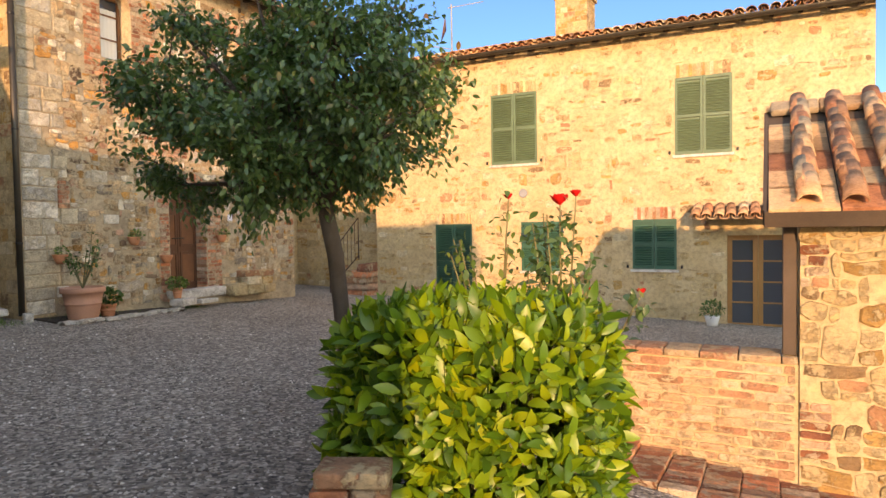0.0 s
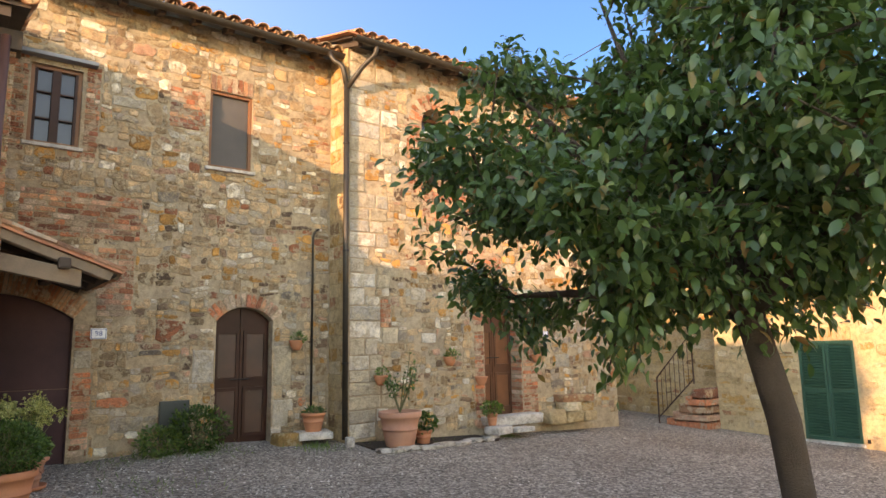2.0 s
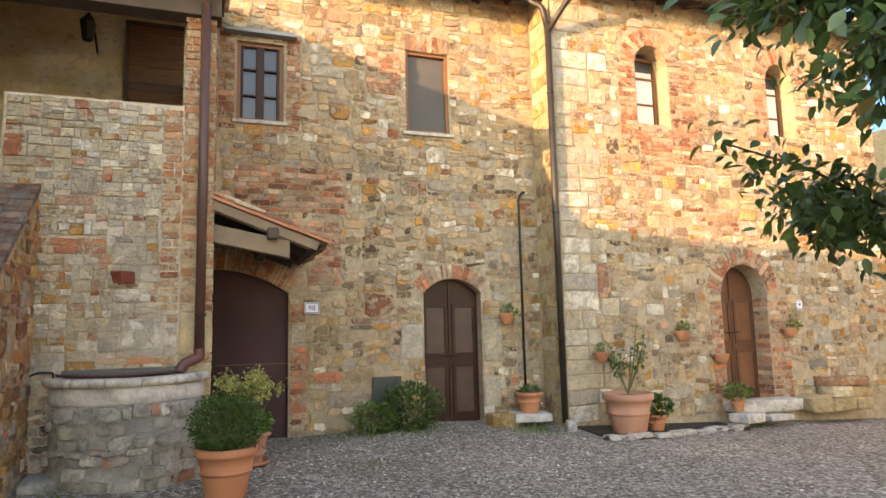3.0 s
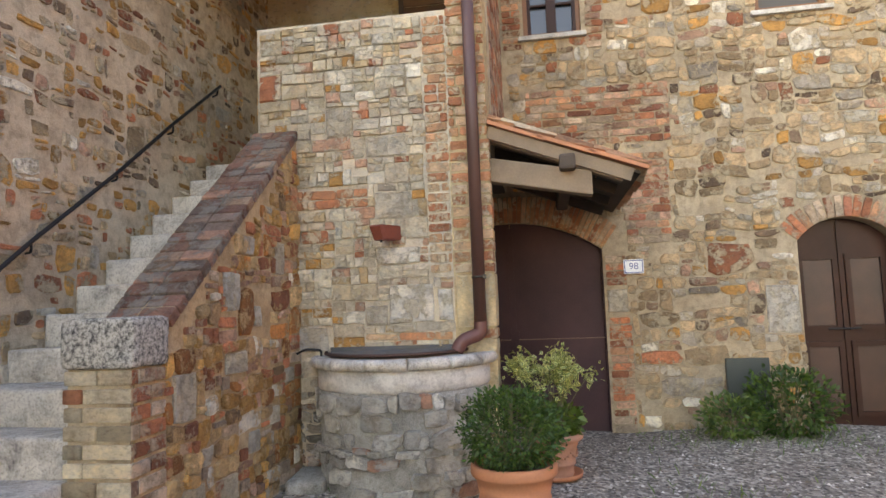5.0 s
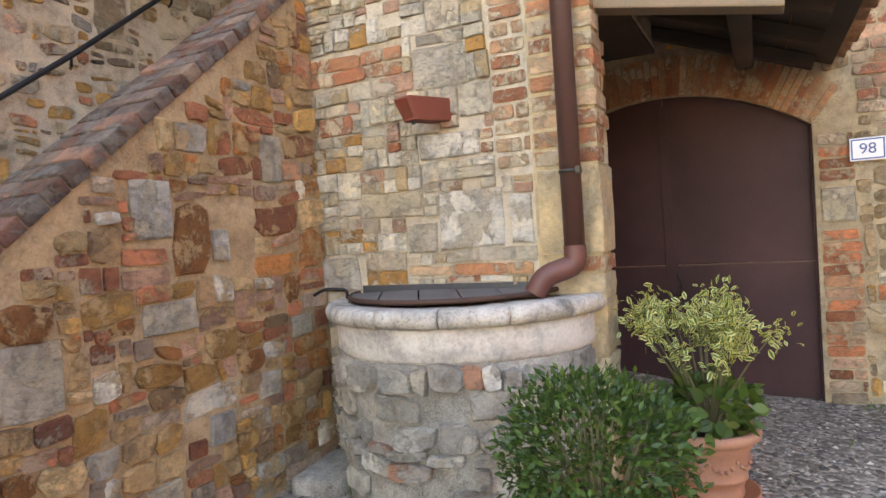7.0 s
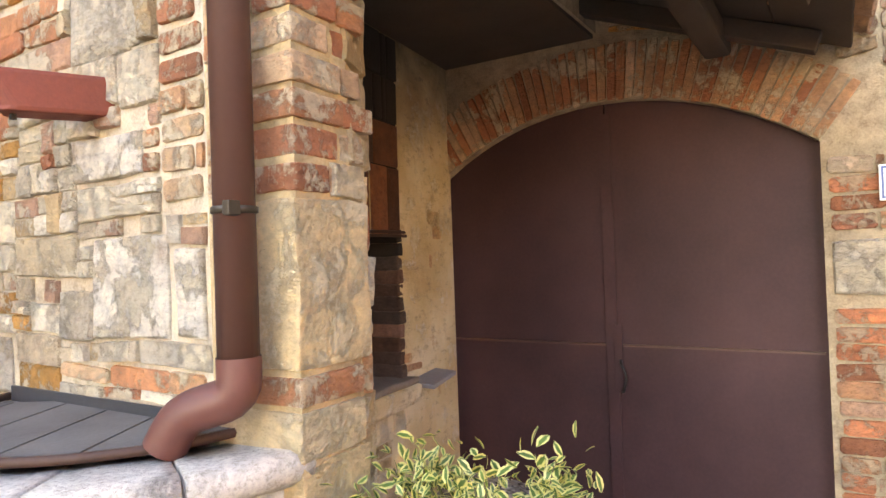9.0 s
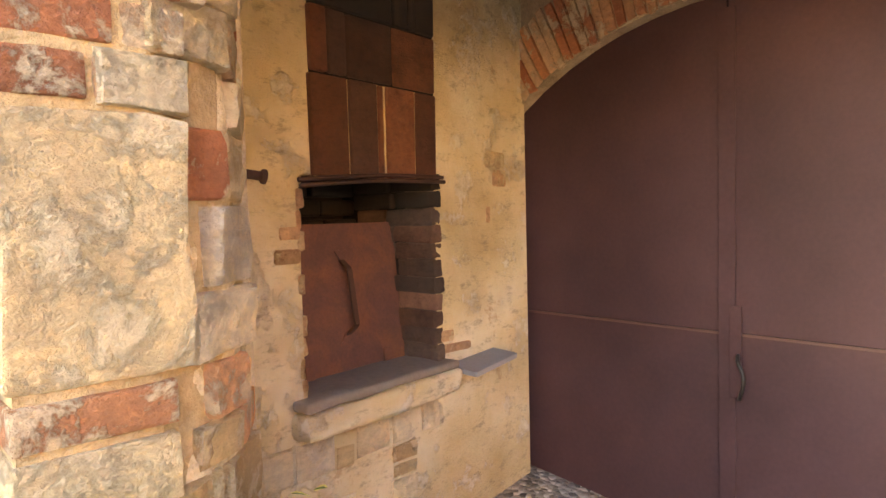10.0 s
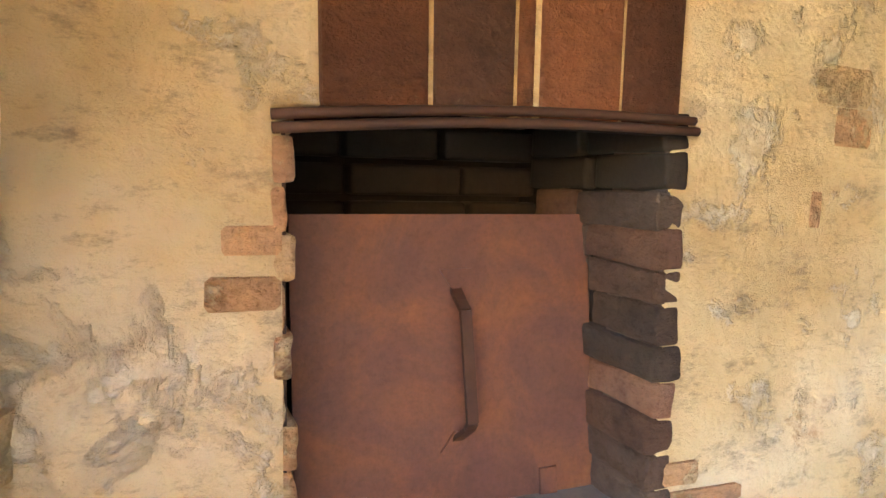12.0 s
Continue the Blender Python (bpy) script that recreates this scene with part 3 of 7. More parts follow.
def courses(rnd, t0, t1, z0, z1, wide, high, out):
    """Rows of bricks with broken joints."""
    rows = max(1, round((z1 - z0) / high))
    for r in range(rows):
        a, b = z0 + (z1 - z0) * r / rows, z0 + (z1 - z0) * (r + 1) / rows
        t = t0 - rnd.uniform(0, 0.5) * wide
        while t < t1:
            w = wide * rnd.choice((1, 1, 1, 0.5, 0.8))
            lo, hi = max(t, t0), min(t + w, t1)
            if hi - lo > 0.03:
                out.append((lo, hi, a, b))
            t += w


def clip_cells(cells, holes):
    """Trims the cells at openings and other masonry."""
    kept = []
    for c in cells:
        t0, t1, z0, z1 = c
        for o in holes:
            zt = max(arc_top(o, (t0 + t1) / 2), arc_top(o, t0), arc_top(o, t1))
            if t1 <= o[0] or t0 >= o[1] or z1 <= o[2] or z0 >= zt:
                continue
            cuts = [(t0, min(t1, o[0]), z0, z1), (max(t0, o[1]), t1, z0, z1), (t0, t1, z0, min(z1, o[2])), (t0, t1, max(z0, zt), z1)]
            t0, t1, z0, z1 = max(cuts, key=lambda q: max(q[1] - q[0], 0) * max(q[3] - q[2], 0))
            if t1 - t0 < 0.04 or z1 - z0 < 0.03:
                break
        else:
            kept.append((t0, t1, z0, z1))
    return kept


def lay(wall, cells, place, kind, own, joined, rnd, gap=0.012, out=(0.008, 0.028), near=None, single=290, name=None):
    """Sets a stone into each cell: those in the near stretch as parts, the rest joined."""
    near = near or (lambda t, z: True)
    picked = [c for c in cells if near((c[0] + c[1]) / 2, (c[2] + c[3]) / 2)]
    rnd.shuffle(picked)
    chosen = set(picked[:single])
    verts, faces, count = [], [], 0
    for c in cells:
        t0, t1, z0, z1 = c
        g = gap * rnd.uniform(0.4, 1.6)
        sx, sz, sy = max(t1 - t0 - g, 0.02), max(z1 - z0 - g, 0.015), rnd.uniform(*out)
        if kind == "stone":
            tc, zc = (t0 + t1) / 2, (z0 + z1) / 2
            m = place(tc, zc)
            turn = 1 if (place(tc + 0.01, zc).translation - m.translation).dot(m.col[0].to_3d()) > 0 else -1
            sv, sf = cell_stone(rnd, tc, zc, sx, sz, sy, turn, crisp=own in (M_BLOCK, M_LIGHT, M_SAND))
            if c in chosen:
                me = bpy.data.meshes.new("stone")
                me.from_pydata(sv, [], sf)
                me.materials.append(own)
                ob = new(name or kind, me)
                ob.parent = wall
                ob.matrix_world = m
            else:
                verts += [tuple(m @ Vector(v)) for v in sv]
                faces += [tuple(k + count for k in f) for f in sf]
                count += len(sv)
            continue
        i = rnd.randrange(len(SHAPES[kind]))
        m = place((t0 + t1) / 2, (z0 + z1) / 2) @ pose(0, 0, 0, 0, rnd.uniform(-3, 3)) @ Matrix.Diagonal((sx * rnd.choice((-1, 1)), sy, sz, 1))
        if c in chosen:
            ob = new(name or kind, piece_mesh(kind, i, own))
            ob.parent = wall
            ob.matrix_world = m
        else:
            flip = m.determinant() < 0
            sv, sf = SHAPES[kind][i]
            verts += [tuple(m @ Vector(v)) for v in sv]
            faces += [tuple(k + count for k in (f[::-1] if flip else f)) for f in sf]
            count += len(sv)
    if verts:
        ob = pydata(("stones" if kind == "stone" else "bricks"), verts, faces, joined, wall)
        ob["kind"] = "stuff"


def on(face, d=0.0):
    return lambda t, z: face.matrix(t, d, z)


def brick_arch(wall, face, op, depth, own, rnd, d=0.014, n=None, joined=None, straight=None):
    """Bricks set on edge round the head of an opening."""
    t0, t1, z0, z1, rise = op
    h = (t1 - t0) / 2
    if rise <= 0:
        n = n or int((t1 - t0) / 0.075)
        for k in range(n):
            t = t0 + (t1 - t0) * (k + 0.5) / n
            ob = new("brick", piece_mesh("brick", rnd.randrange(10), own))
            ob.parent = wall
            ob.matrix_world = face.matrix(t, 0, z1 + depth / 2) @ Matrix.Diagonal(((t1 - t0) / n * 0.86, d, depth * rnd.uniform(0.92, 1.05), 1))
        return
    r = (h * h + rise * rise) / (2 * rise)
    half = math.asin(min(1, h / r)) if rise <= h else math.pi - math.asin(h / r)
    n = n or int(2 * half * (r + depth / 2) / 0.078)
    for k in range(n):
        a = -half + 2 * half * (k + 0.5) / n
        t, z = (t0 + t1) / 2 + math.sin(a) * (r + depth / 2), z1 - r + math.cos(a) * (r + depth / 2)
        ob = new("brick", piece_mesh("brick", rnd.randrange(10), own))
        ob.parent = wall
        ob.matrix_world = face.matrix(t, 0, z) @ pose(0, 0, 0, 0, math.degrees(a) * face.sign) @ Matrix.Diagonal((2 * half * (r + depth / 2) / n * 0.84, d * rnd.uniform(0.7, 1.3), depth * rnd.uniform(0.94, 1.03), 1))

# ---- ground ----
def build_ground():
    n = 90
    xs = sorted(set([-1500, -500, -150, -60, -30] + [-22 + 34 * i / n for i in range(n + 1)] + [20, 40, 120, 400, 1500]))
    ys = sorted(set([-1500, -500, -150, -60, -25] + [-12 + 36 * i / n for i in range(n + 1)] + [34, 60, 150, 500, 1500]))
    verts = [(x, y, ground_z(x, y) + 0.012 * noise.noise((x * 0.9, y * 0.9, 0))) for y in ys for x in xs]
    w = len(xs)
    faces = [(j * w + i, j * w + i + 1, (j + 1) * w + i + 1, (j + 1) * w + i) for j in range(len(ys) - 1) for i in range(w - 1)]
    tagged(pydata("ground", verts, faces, M_GRAVEL, None, "", True), "grey gravel courtyard, gently sloping, packed flat", "ground", kind="structure")


build_ground()

# ---- walls ----
FA, FC, FW, FB = Face((-10.636, 0, 0), (1, 0, 0)), Face((-10.05, 0, 0), (1, 0, 0)), Face((-8.6, 0, 0), (1, 0, 0)), Face((0, 14.1, 0), (0, -1, 0))
FS, FCS, FP = Face((0, -1.16, 0), (0, 1, 0)), Face((0, 5.832, 0), (0, -1, 0)), Face((0, -0.03, 0), (0, 1, 0))
GARAGE = (0.47, 2.28, -0.2, 2.17, 0.3)
DOOR_A = (4.06, 4.9, 0.0, 2.06, 0.2)
WIN_L, WIN_A = (1.62, 2.2, 4.08, 5.13, 0), (3.86, 4.5, 4.1, 5.28, 0)
DOOR_C = (8.54, 9.44, 0.2, 2.24, 0.45)
ARCH_1, ARCH_2 = (7.26, 7.84, 4.33, 5.56, 0.29), (9.78, 10.36, 4.33, 5.56, 0.29)
OPEN_A, OPEN_C = [GARAGE, DOOR_A, WIN_L, WIN_A], [DOOR_C, ARCH_1, ARCH_2]
wall_a = wall_body("wall_west", FA, -1.5, 5.84, -0.6, 6.25, 0.5, OPEN_A, M_MORTAR, "rubble stone house wall patched with brick and mortar")
wall_c = wall_body("wall_northwest", FC, 5.84, 12.1, -0.6, 6.3, 1.1, OPEN_C, M_MORTAR, "rubble stone house wall with brick patches, half sunlit")
wall_w = wall_body("wall_loggia", FW, -0.33, 1.12, -0.4, 3.5, 0.45, [], M_MORTAR_P, "loggia wall of mixed stone, brick and limestone blocks")
SHUT_1, SHUT_2 = (-5.76, -4.68, 2.78, 4.4, 0), (-1.68, -0.64, 2.76, 4.33, 0)
SHUT_3, SHUT_4 = (-2.54, -1.69, 0.4, 1.45, 0), (-5.04, -4.14, 0.32, 1.44, 0)
DOOR_G, DOOR_B = (-7.26, -6.33, -0.4, 1.42, 0), (-0.72, 0.4, -0.95, 1.1, 0)
OPEN_B = [SHUT_1, SHUT_2, SHUT_3, SHUT_4, DOOR_G, DOOR_B]
wall_b = wall_body("wall_north", FB, -9.0, 1.75, -1.6, 5.35, 0.5, OPEN_B, M_MORTAR_W, "honey-coloured stone farmhouse wall in evening sun")
# The sloping top is fitted to the shadow edge on the west wall.
wall_s = wall_body("wall_south", FS, -12.0, -7.75, -0.6, 6.4, 0.5, [], M_RENDER, "tall wall with worn render over rubble stone, top shaped to cast shadow", top=lambda x: 5.35 + (-7.75 - x) * 0.35)
# Mostly out of view; length and top are made up to shade the yard.
wall_s2 = wall_body("wall_south_2", FS, -7.75, -2.7, -0.6, 5.4, 0.5, [], M_RENDER, "tall wall with worn render over rubble stone, top shaped to cast shadow", top=lambda x: max(3.95 + (0.27 * max(0, x + 6.6) if x < -4.7 else 0.51), 5.35 - (x + 7.75) * 2.3))
# Added out of view only to block sun from tree, hedge and ground.
wall_s3 = wall_body("wall_shade_caster", FS, -2.7, 0.12, -0.6, 3.85, 0.45, [], M_RENDER, "added unseen wall with worn render that shades tree and hedge")

# ---- masonry of the walls ----
def rubble(wall, face, t0, t1, z0, z1, holes, own, joined, seed, wide, high, keep=1.0, patch=(), d=0.0, near=None, out=(0.003, 0.022), gap=0.008, place=None, fixed=()):
    """Fills a stretch of wall with stones; patch: (t0, t1, z0, z1) laid with bricks; fixed: single large blocks."""
    rnd = random.Random(seed)
    place = place or on(face, d)
    cells = []
    split(rnd, t0, t1, z0, z1, wide, high, cells)
    blocks = [(a, b, lo, hi, 0) for a, b, lo, hi in list(patch) + list(fixed)]
    cells = [c for c in clip_cells(cells, list(holes) + blocks) if rnd.random() < keep]
    lay(wall, cells, place, "stone", own, joined, rnd, gap, out, near)
    bricks = []
    for p in patch:
        courses(rnd, *p, 0.25, 0.072, bricks)
    if bricks:
        lay(wall, clip_cells(bricks, holes), place, "brick", *((M_SANDBRICK, M_SANDBRICK_I) if own is M_LIGHT else (M_BRICK, M_BRICK_I)), rnd, 0.012, (0.006, 0.016), near, 150)
    for f in fixed:
        lay(wall, [f], place, "stone", M_BLOCK, M_BLOCK_I, rnd, 0.008, (0.012, 0.02), None, 5)


rubble(wall_a, FA, 1.45, 5.8, 0.05, 6.2, [(0.2, 2.29, -0.2, 2.0, 0), (0.2, 2.52, 1.8, 2.45, 0.38), (4.05, 4.91, -0.2, 1.9, 0), (3.9, 5.06, 1.75, 2.27, 0.3), (1.61, 2.21, 4.07, 5.15, 0), (3.85, 4.51, 4.09, 5.54, 0)],
       M_MIXED, M_MIXED_I, 11, 0.27, 0.15, 0.86, [(2.3, 2.52, 0.1, 1.2), (2.3, 2.5, 1.5, 1.95), (1.4, 1.6, 3.95, 5.3), (2.24, 2.42, 3.9, 5.3), (1.6, 3.0, 2.9, 3.5), (2.5, 2.95, 1.9, 2.8), (3.3, 3.8, 4.6, 5.2)],
       near=lambda t, z: z < 2.6, fixed=[(2.55, 3.0, 4.75, 4.9), (2.3, 2.5, 1.24, 1.47), (3.75, 4.04, 1.0, 1.45), (4.92, 5.2, 0.9, 1.5), (4.92, 5.16, 0.3, 0.7)])
corner_rnd = random.Random(17)
corner_blocks, z = [], 0.1
while z < 6.1:
    h = corner_rnd.uniform(0.15, 0.27)
    corner_blocks.append((5.87, 5.87 + corner_rnd.choice((0.26, 0.34, 0.46, 0.55)), z, z + h))
    if corner_rnd.random() < 0.4:
        corner_blocks.append((corner_blocks[-1][1] + 0.02, corner_blocks[-1][1] + corner_rnd.uniform(0.22, 0.34), z, z + h))
    z += h + 0.012
rubble(wall_c, FC, 5.86, 12.08, 0.05, 6.25, [(8.53, 9.45, -0.2, 1.9, 0), (8.28, 9.7, 1.7, 2.5, 0.62), (7.25, 7.85, 4.3, 5.4, 0), (7.0, 8.1, 5.2, 5.82, 0.5), (9.77, 10.37, 4.3, 5.4, 0), (9.52, 10.62, 5.2, 5.82, 0.5)],
       M_MIXED, M_MIXED_I, 12, 0.28, 0.16, 0.84, [(8.32, 8.54, 0.2, 1.7), (9.44, 9.82, 0.2, 1.75), (6.95, 7.26, 4.0, 5.3), (7.84, 8.35, 3.75, 5.3), (7.26, 7.84, 3.55, 4.28), (9.5, 9.78, 4.0, 5.3), (8.2, 9.0, 2.75, 3.1), (6.42, 6.62, 1.75, 2.2)],
       near=lambda t, z: z < 2.4, fixed=corner_blocks + [(6.45, 6.75, 1.5, 1.75), (7.0, 7.3, 2.2, 2.4), (6.5, 6.85, 2.55, 2.7), (7.2, 7.5, 1.5, 1.66), (10.3, 10.7, 1.0, 1.25), (11.5, 11.9, 0.7, 1.0)])
quoin_rnd = random.Random(5)
wall_cs = wall_body("wall_corner", FCS, -10.64, -10.05, -0.6, 6.3, 0.02, [], M_MORTAR_W, "sunlit corner wall of pale dressed stone")
cells = []
courses(quoin_rnd, -10.62, -10.05, 0.05, 6.2, 0.36, 0.2, cells)
lay(wall_cs, cells, on(FCS), "brick", M_WARM, M_WARM_I, quoin_rnd, 0.014, (0.008, 0.02))
rubble(wall_w, FW, -0.31, 1.1, 1.06, 3.48, [], M_LIGHT, M_LIGHT_I, 13, 0.2, 0.105, 0.96, [(-0.1, 0.5, 2.1, 2.24), (0.93, 1.1, 1.6, 3.46), (0.45, 1.08, 1.14, 1.2), (0.86, 0.93, 1.68, 1.8), (-0.3, 0.2, 1.85, 1.95)],
       gap=0.004, out=(0.006, 0.024), fixed=[(0.63, 0.955, 1.265, 1.53), (0.55, 0.82, 2.0, 2.2), (0.55, 0.86, 1.68, 1.8), (0.98, 1.09, 1.27, 1.5), (0.48, 0.8, 2.45, 2.62), (0.2, 0.4, 2.62, 2.85), (0.46, 0.62, 1.26, 1.4), (-0.1, 0.18, 1.08, 1.25)])
rubble(wall_w, FW, -0.31, 0.2, 0.02, 1.05, [], M_GREY, M_GREY_I, 18, 0.22, 0.14, 0.95)
pillar_rnd = random.Random(3)
cells = []
courses(pillar_rnd, 1.1, 1.38, 1.6, 4.4, 0.2, 0.074, cells)
lay(wall_w, [c for c in cells if c[2] > 2.5], on(FW), "brick", M_SANDBRICK, M_SANDBRICK_I, pillar_rnd, 0.012, (0.006, 0.016))
rubble(wall_s, FS, -11.0, -7.76, 0.2, 4.85, [], M_OCHRE, M_OCHRE_I, 14, 0.19, 0.12, 0.62, out=(0.002, 0.016), gap=0.02)
rubble(wall_s2, FS, -7.75, -4.3, 0.2, 3.35, [], M_OCHRE, M_OCHRE_I, 15, 0.19, 0.12, 0.62, out=(0.002, 0.016), gap=0.02)
rubble(wall_b, FB, -8.95, 1.7, -1.2, 5.3, [(o[0] - 0.06, o[1] + 0.06, o[2] - 0.06, o[3] + 0.3, 0) for o in OPEN_B], M_WARM, M_WARM_I, 16, 0.4, 0.2, 0.42, near=lambda t, z: z < 3.0, out=(0.002, 0.014), gap=0.03)

arch_rnd = random.Random(9)
brick_arch(wall_a, FA, GARAGE, 0.27, M_SANDBRICK, arch_rnd, n=46)
brick_arch(wall_a, FA, DOOR_A, 0.2, M_BRICK, arch_rnd)
brick_arch(wall_a, FA, WIN_A, 0.24, M_BRICK, arch_rnd)
brick_arch(wall_c, FC, DOOR_C, 0.26, M_BRICK, arch_rnd)
brick_arch(wall_c, FC, ARCH_1, 0.26, M_BRICK, arch_rnd)
brick_arch(wall_c, FC, ARCH_2, 0.26, M_BRICK, arch_rnd)
for o in (SHUT_1, SHUT_2, SHUT_3, DOOR_G):
    brick_arch(wall_b, FB, o, 0.26, M_BRICK if o is SHUT_3 else M_WARM, arch_rnd)

# ---- loggia, oven bay and pillar ----
FO = Face((0, 1.773, 0), (-0.117, 1, 0))
NICHE = (-9.5, -10.11)


def prism(name, base, z0, z1, material, label, category="wall"):
    """An upright solid over a plan outline."""
    bm = bmesh.new()
    lo = [bm.verts.new((x, y, z0)) for x, y in base]
    hi = [bm.verts.new((x, y, z1)) for x, y in base]
    n = len(base)
    for k in range(n):
        bm.faces.new((lo[k], lo[(k + 1) % n], hi[(k + 1) % n], hi[k]))
    bm.faces.new(lo[::-1])
    bm.faces.new(hi)
    return tagged(part(name, bm, material), label, category, kind="structure")


prism("wall_pillar_top", [(-8.603, 1.12), (-8.603, 1.37), (-8.9, 1.37), (-8.9, 1.12)], 2.5, 4.4, M_MORTAR_W, "brick pillar of the loggia")
pillar = prism("wall_pillar", [(-9.12, 0.4), (-9.12, 0.68), (-9.09, 0.85), (-9.05, 1.02), (-8.99, 1.19), (-8.91, 1.3), (-8.78, 1.37), (-8.597, 1.378), (-8.597, 1.12), (-8.7, 0.4)], -0.4, 2.5, M_MORTAR_W, "pillar of pale stone and brick with rounded edge")
pr = random.Random(21)
FPR = Face((0, 1.375, 0), (0, 1, 0))


def quoins():
    """Blocks and bricks that wrap the pillar's corner."""
    def block(name, x0, x1, y0, y1, z0, z1, material, worn=0.004):
        bm = bmesh.new()
        vs = box(bm, x0, x1, y0, y1, z0, z1, bevel=0.006)
        bmesh.ops.subdivide_edges(bm, edges=[e for e in bm.edges if e.calc_length() > 0.05], cuts=3, use_grid_fill=True)
        for v in bm.verts:
            n = noise.noise_vector(v.co * 14.0) * worn + noise.noise_vector(v.co * 45.0) * worn * 0.5
            v.co += n
        part(name, bm, material, pillar)

    z = 1.6
    while z < 2.47:
        h = pr.uniform(0.058, 0.07)
        cut = pr.uniform(-8.76, -8.68)
        out = pr.uniform(-0.003, 0.004)
        split_y = pr.uniform(1.2, 1.28)
        block("brick", cut + 0.006, -8.592 + out, split_y, 1.382 + out, z, z + h, M_SANDBRICK, 0.003)
        block("brick", cut - pr.uniform(0.06, 0.12), cut - 0.004, 1.27, 1.376 + pr.uniform(-0.004, 0.003), z, z + h, M_SANDBRICK, 0.003)
        block("brick", -8.68, -8.592 + pr.uniform(-0.003, 0.004), 1.11, split_y - 0.012, z, z + h, M_SANDBRICK, 0.003)
        z += h + pr.uniform(0.012, 0.02)
    block("stone", -8.83, -8.59, 1.115, 1.384, 1.222, 1.585, M_SAND, 0.008)
    block("brick", -8.80, -8.591, 1.2, 1.385, 1.145, 1.207, M_SANDBRICK)
    block("stone", -8.80, -8.59, 1.12, 1.383, 1.03, 1.132, M_SAND, 0.006)
    block("stone", -8.82, -8.59, 1.15, 1.38, 0.8, 1.02, M_SAND, 0.008)
    block("stone", -8.80, -8.592, 1.2, 1.382, 0.5, 0.785, M_SAND, 0.008)


quoins()
turn_at = [(-8.6, 1.37, 90), (-8.78, 1.36, 98), (-8.92, 1.29, 130), (-9.0, 1.17, 155), (-9.12, 0.7, 168), (-9.122, 0.38, 180)]


def round_pillar(t, z):
    """Along the rounded back edge of the pillar; t runs from 0 to 4."""
    i = min(int(t), 4)
    a, b = turn_at[i], turn_at[i + 1]
    f = t - i
    p = [a[k] + (b[k] - a[k]) * f for k in range(3)]
    return pose(p[0], p[1], z, 0, 0, p[2] - 90)


rows = []
z = 0.15
while z < 2.45:
    h = pr.uniform(0.07, 0.15)
    s = pr.uniform(-0.1, 0.1)
    while s < 0.98:
        w = pr.uniform(0.09, 0.22)
        rows.append((s, s + w, z, z + h))
        s += w
    z += h


def arc_place(s, z):
    """s metres behind the pillar's bricks, round its back edge."""
    lengths = [0.157, 0.144, 0.485, 0.32]
    s = max(s, 0)
    for i, length in enumerate(lengths):
        if s <= length or i == 3:
            return round_pillar(1 + i + min(s / length, 1.0), z)
        s -= length


faced = [r for r in rows if pr.random() < 0.92]
lay(pillar, faced[::6], arc_place, "brick", M_SANDBRICK, M_SANDBRICK_I, pr, 0.012, (0.012, 0.02))
lay(pillar, [r for k, r in enumerate(faced) if k % 6], arc_place, "stone", M_SAND, M_SAND_I, pr, 0.008, (0.016, 0.028))


def rough_back():
    """The pillar's back: coarse stone and mortar run together, broken and lumpy."""
    bm = bmesh.new()
    na, nz = 84, 180
    grid = []
    for k in range(nz + 1):
        z = -0.05 + 2.54 * k / nz
        row = []
        for j in range(na + 1):
            m = arc_place(1.1 * j / na, z)
            p = m.translation
            q = Vector((p.x, p.y, z))
            lump = noise.voronoi(q * 9.0)[0][0]
            q = Vector((q.x, q.y, q.z * 1.5))
            big = noise.noise(q * 5.0)
            fine = noise.fractal(q * 26.0, 0.8, 2.2, 4)
            d = 0.008 + 0.020 * max(big, -0.3) + 0.022 * (0.5 - lump) + 0.007 * fine
            d *= min(1.0, j / 5, (na - j) / 5 + 0.2)
            row.append(bm.verts.new(m @ Vector((0, d - 0.001, 0))))
        grid.append(row)
    for r, s in zip(grid, grid[1:]):
        for j in range(na):
            bm.faces.new((r[j], r[j + 1], s[j + 1], s[j]))
    bmesh.ops.recalc_face_normals(bm, faces=bm.faces)
    part("rough_facing", bm, M_FACING, pillar, "coarse pale stone and mortar facing", True)


rough_back()

oven_open = [(NICHE[1], NICHE[0], 0.9, 1.565, 0.0)]
oven_wall = wall_body("wall_oven", FO, -10.72, -9.0, -0.4, 2.5, 0.14, oven_open, M_PLASTER_S, "yellow lime plaster wall, flaking and stained")
prism("wall_oven_core", [(-9.2, -0.3), (-9.2, 0.05), (-10.7, -0.12), (-10.7, -0.3)], -0.4, 2.5, M_SOOT, "sooty back of the bread oven")
side = wall_body("wall_loggia_side", Face((0, 1.375, 0), (0, 1, 0)), -10.64, -8.9, 2.5, 4.45, 0.3, [], M_MORTAR, "brick side wall of the loggia")
cells = []
courses(pr, -10.6, -9.1, 2.7, 4.4, 0.25, 0.074, cells)
lay(side, cells, on(FPR), "brick", M_BRICK, M_BRICK_I, pr, 0.012, (0.004, 0.012))
tagged(part("ceiling", boxes((-10.64, -9.0, -0.33, 1.36, 2.48, 2.62)), M_WOOD_D), "dark loggia floor slab over the oven bay", "ceiling", kind="structure")

# ---- bread oven ----
MO = FO.matrix


def local_box(m, *row, bevel=0.004):
    """A box in the axes of a wall face: along, out, up."""
    return boxes(row, m=m, bevel=bevel)


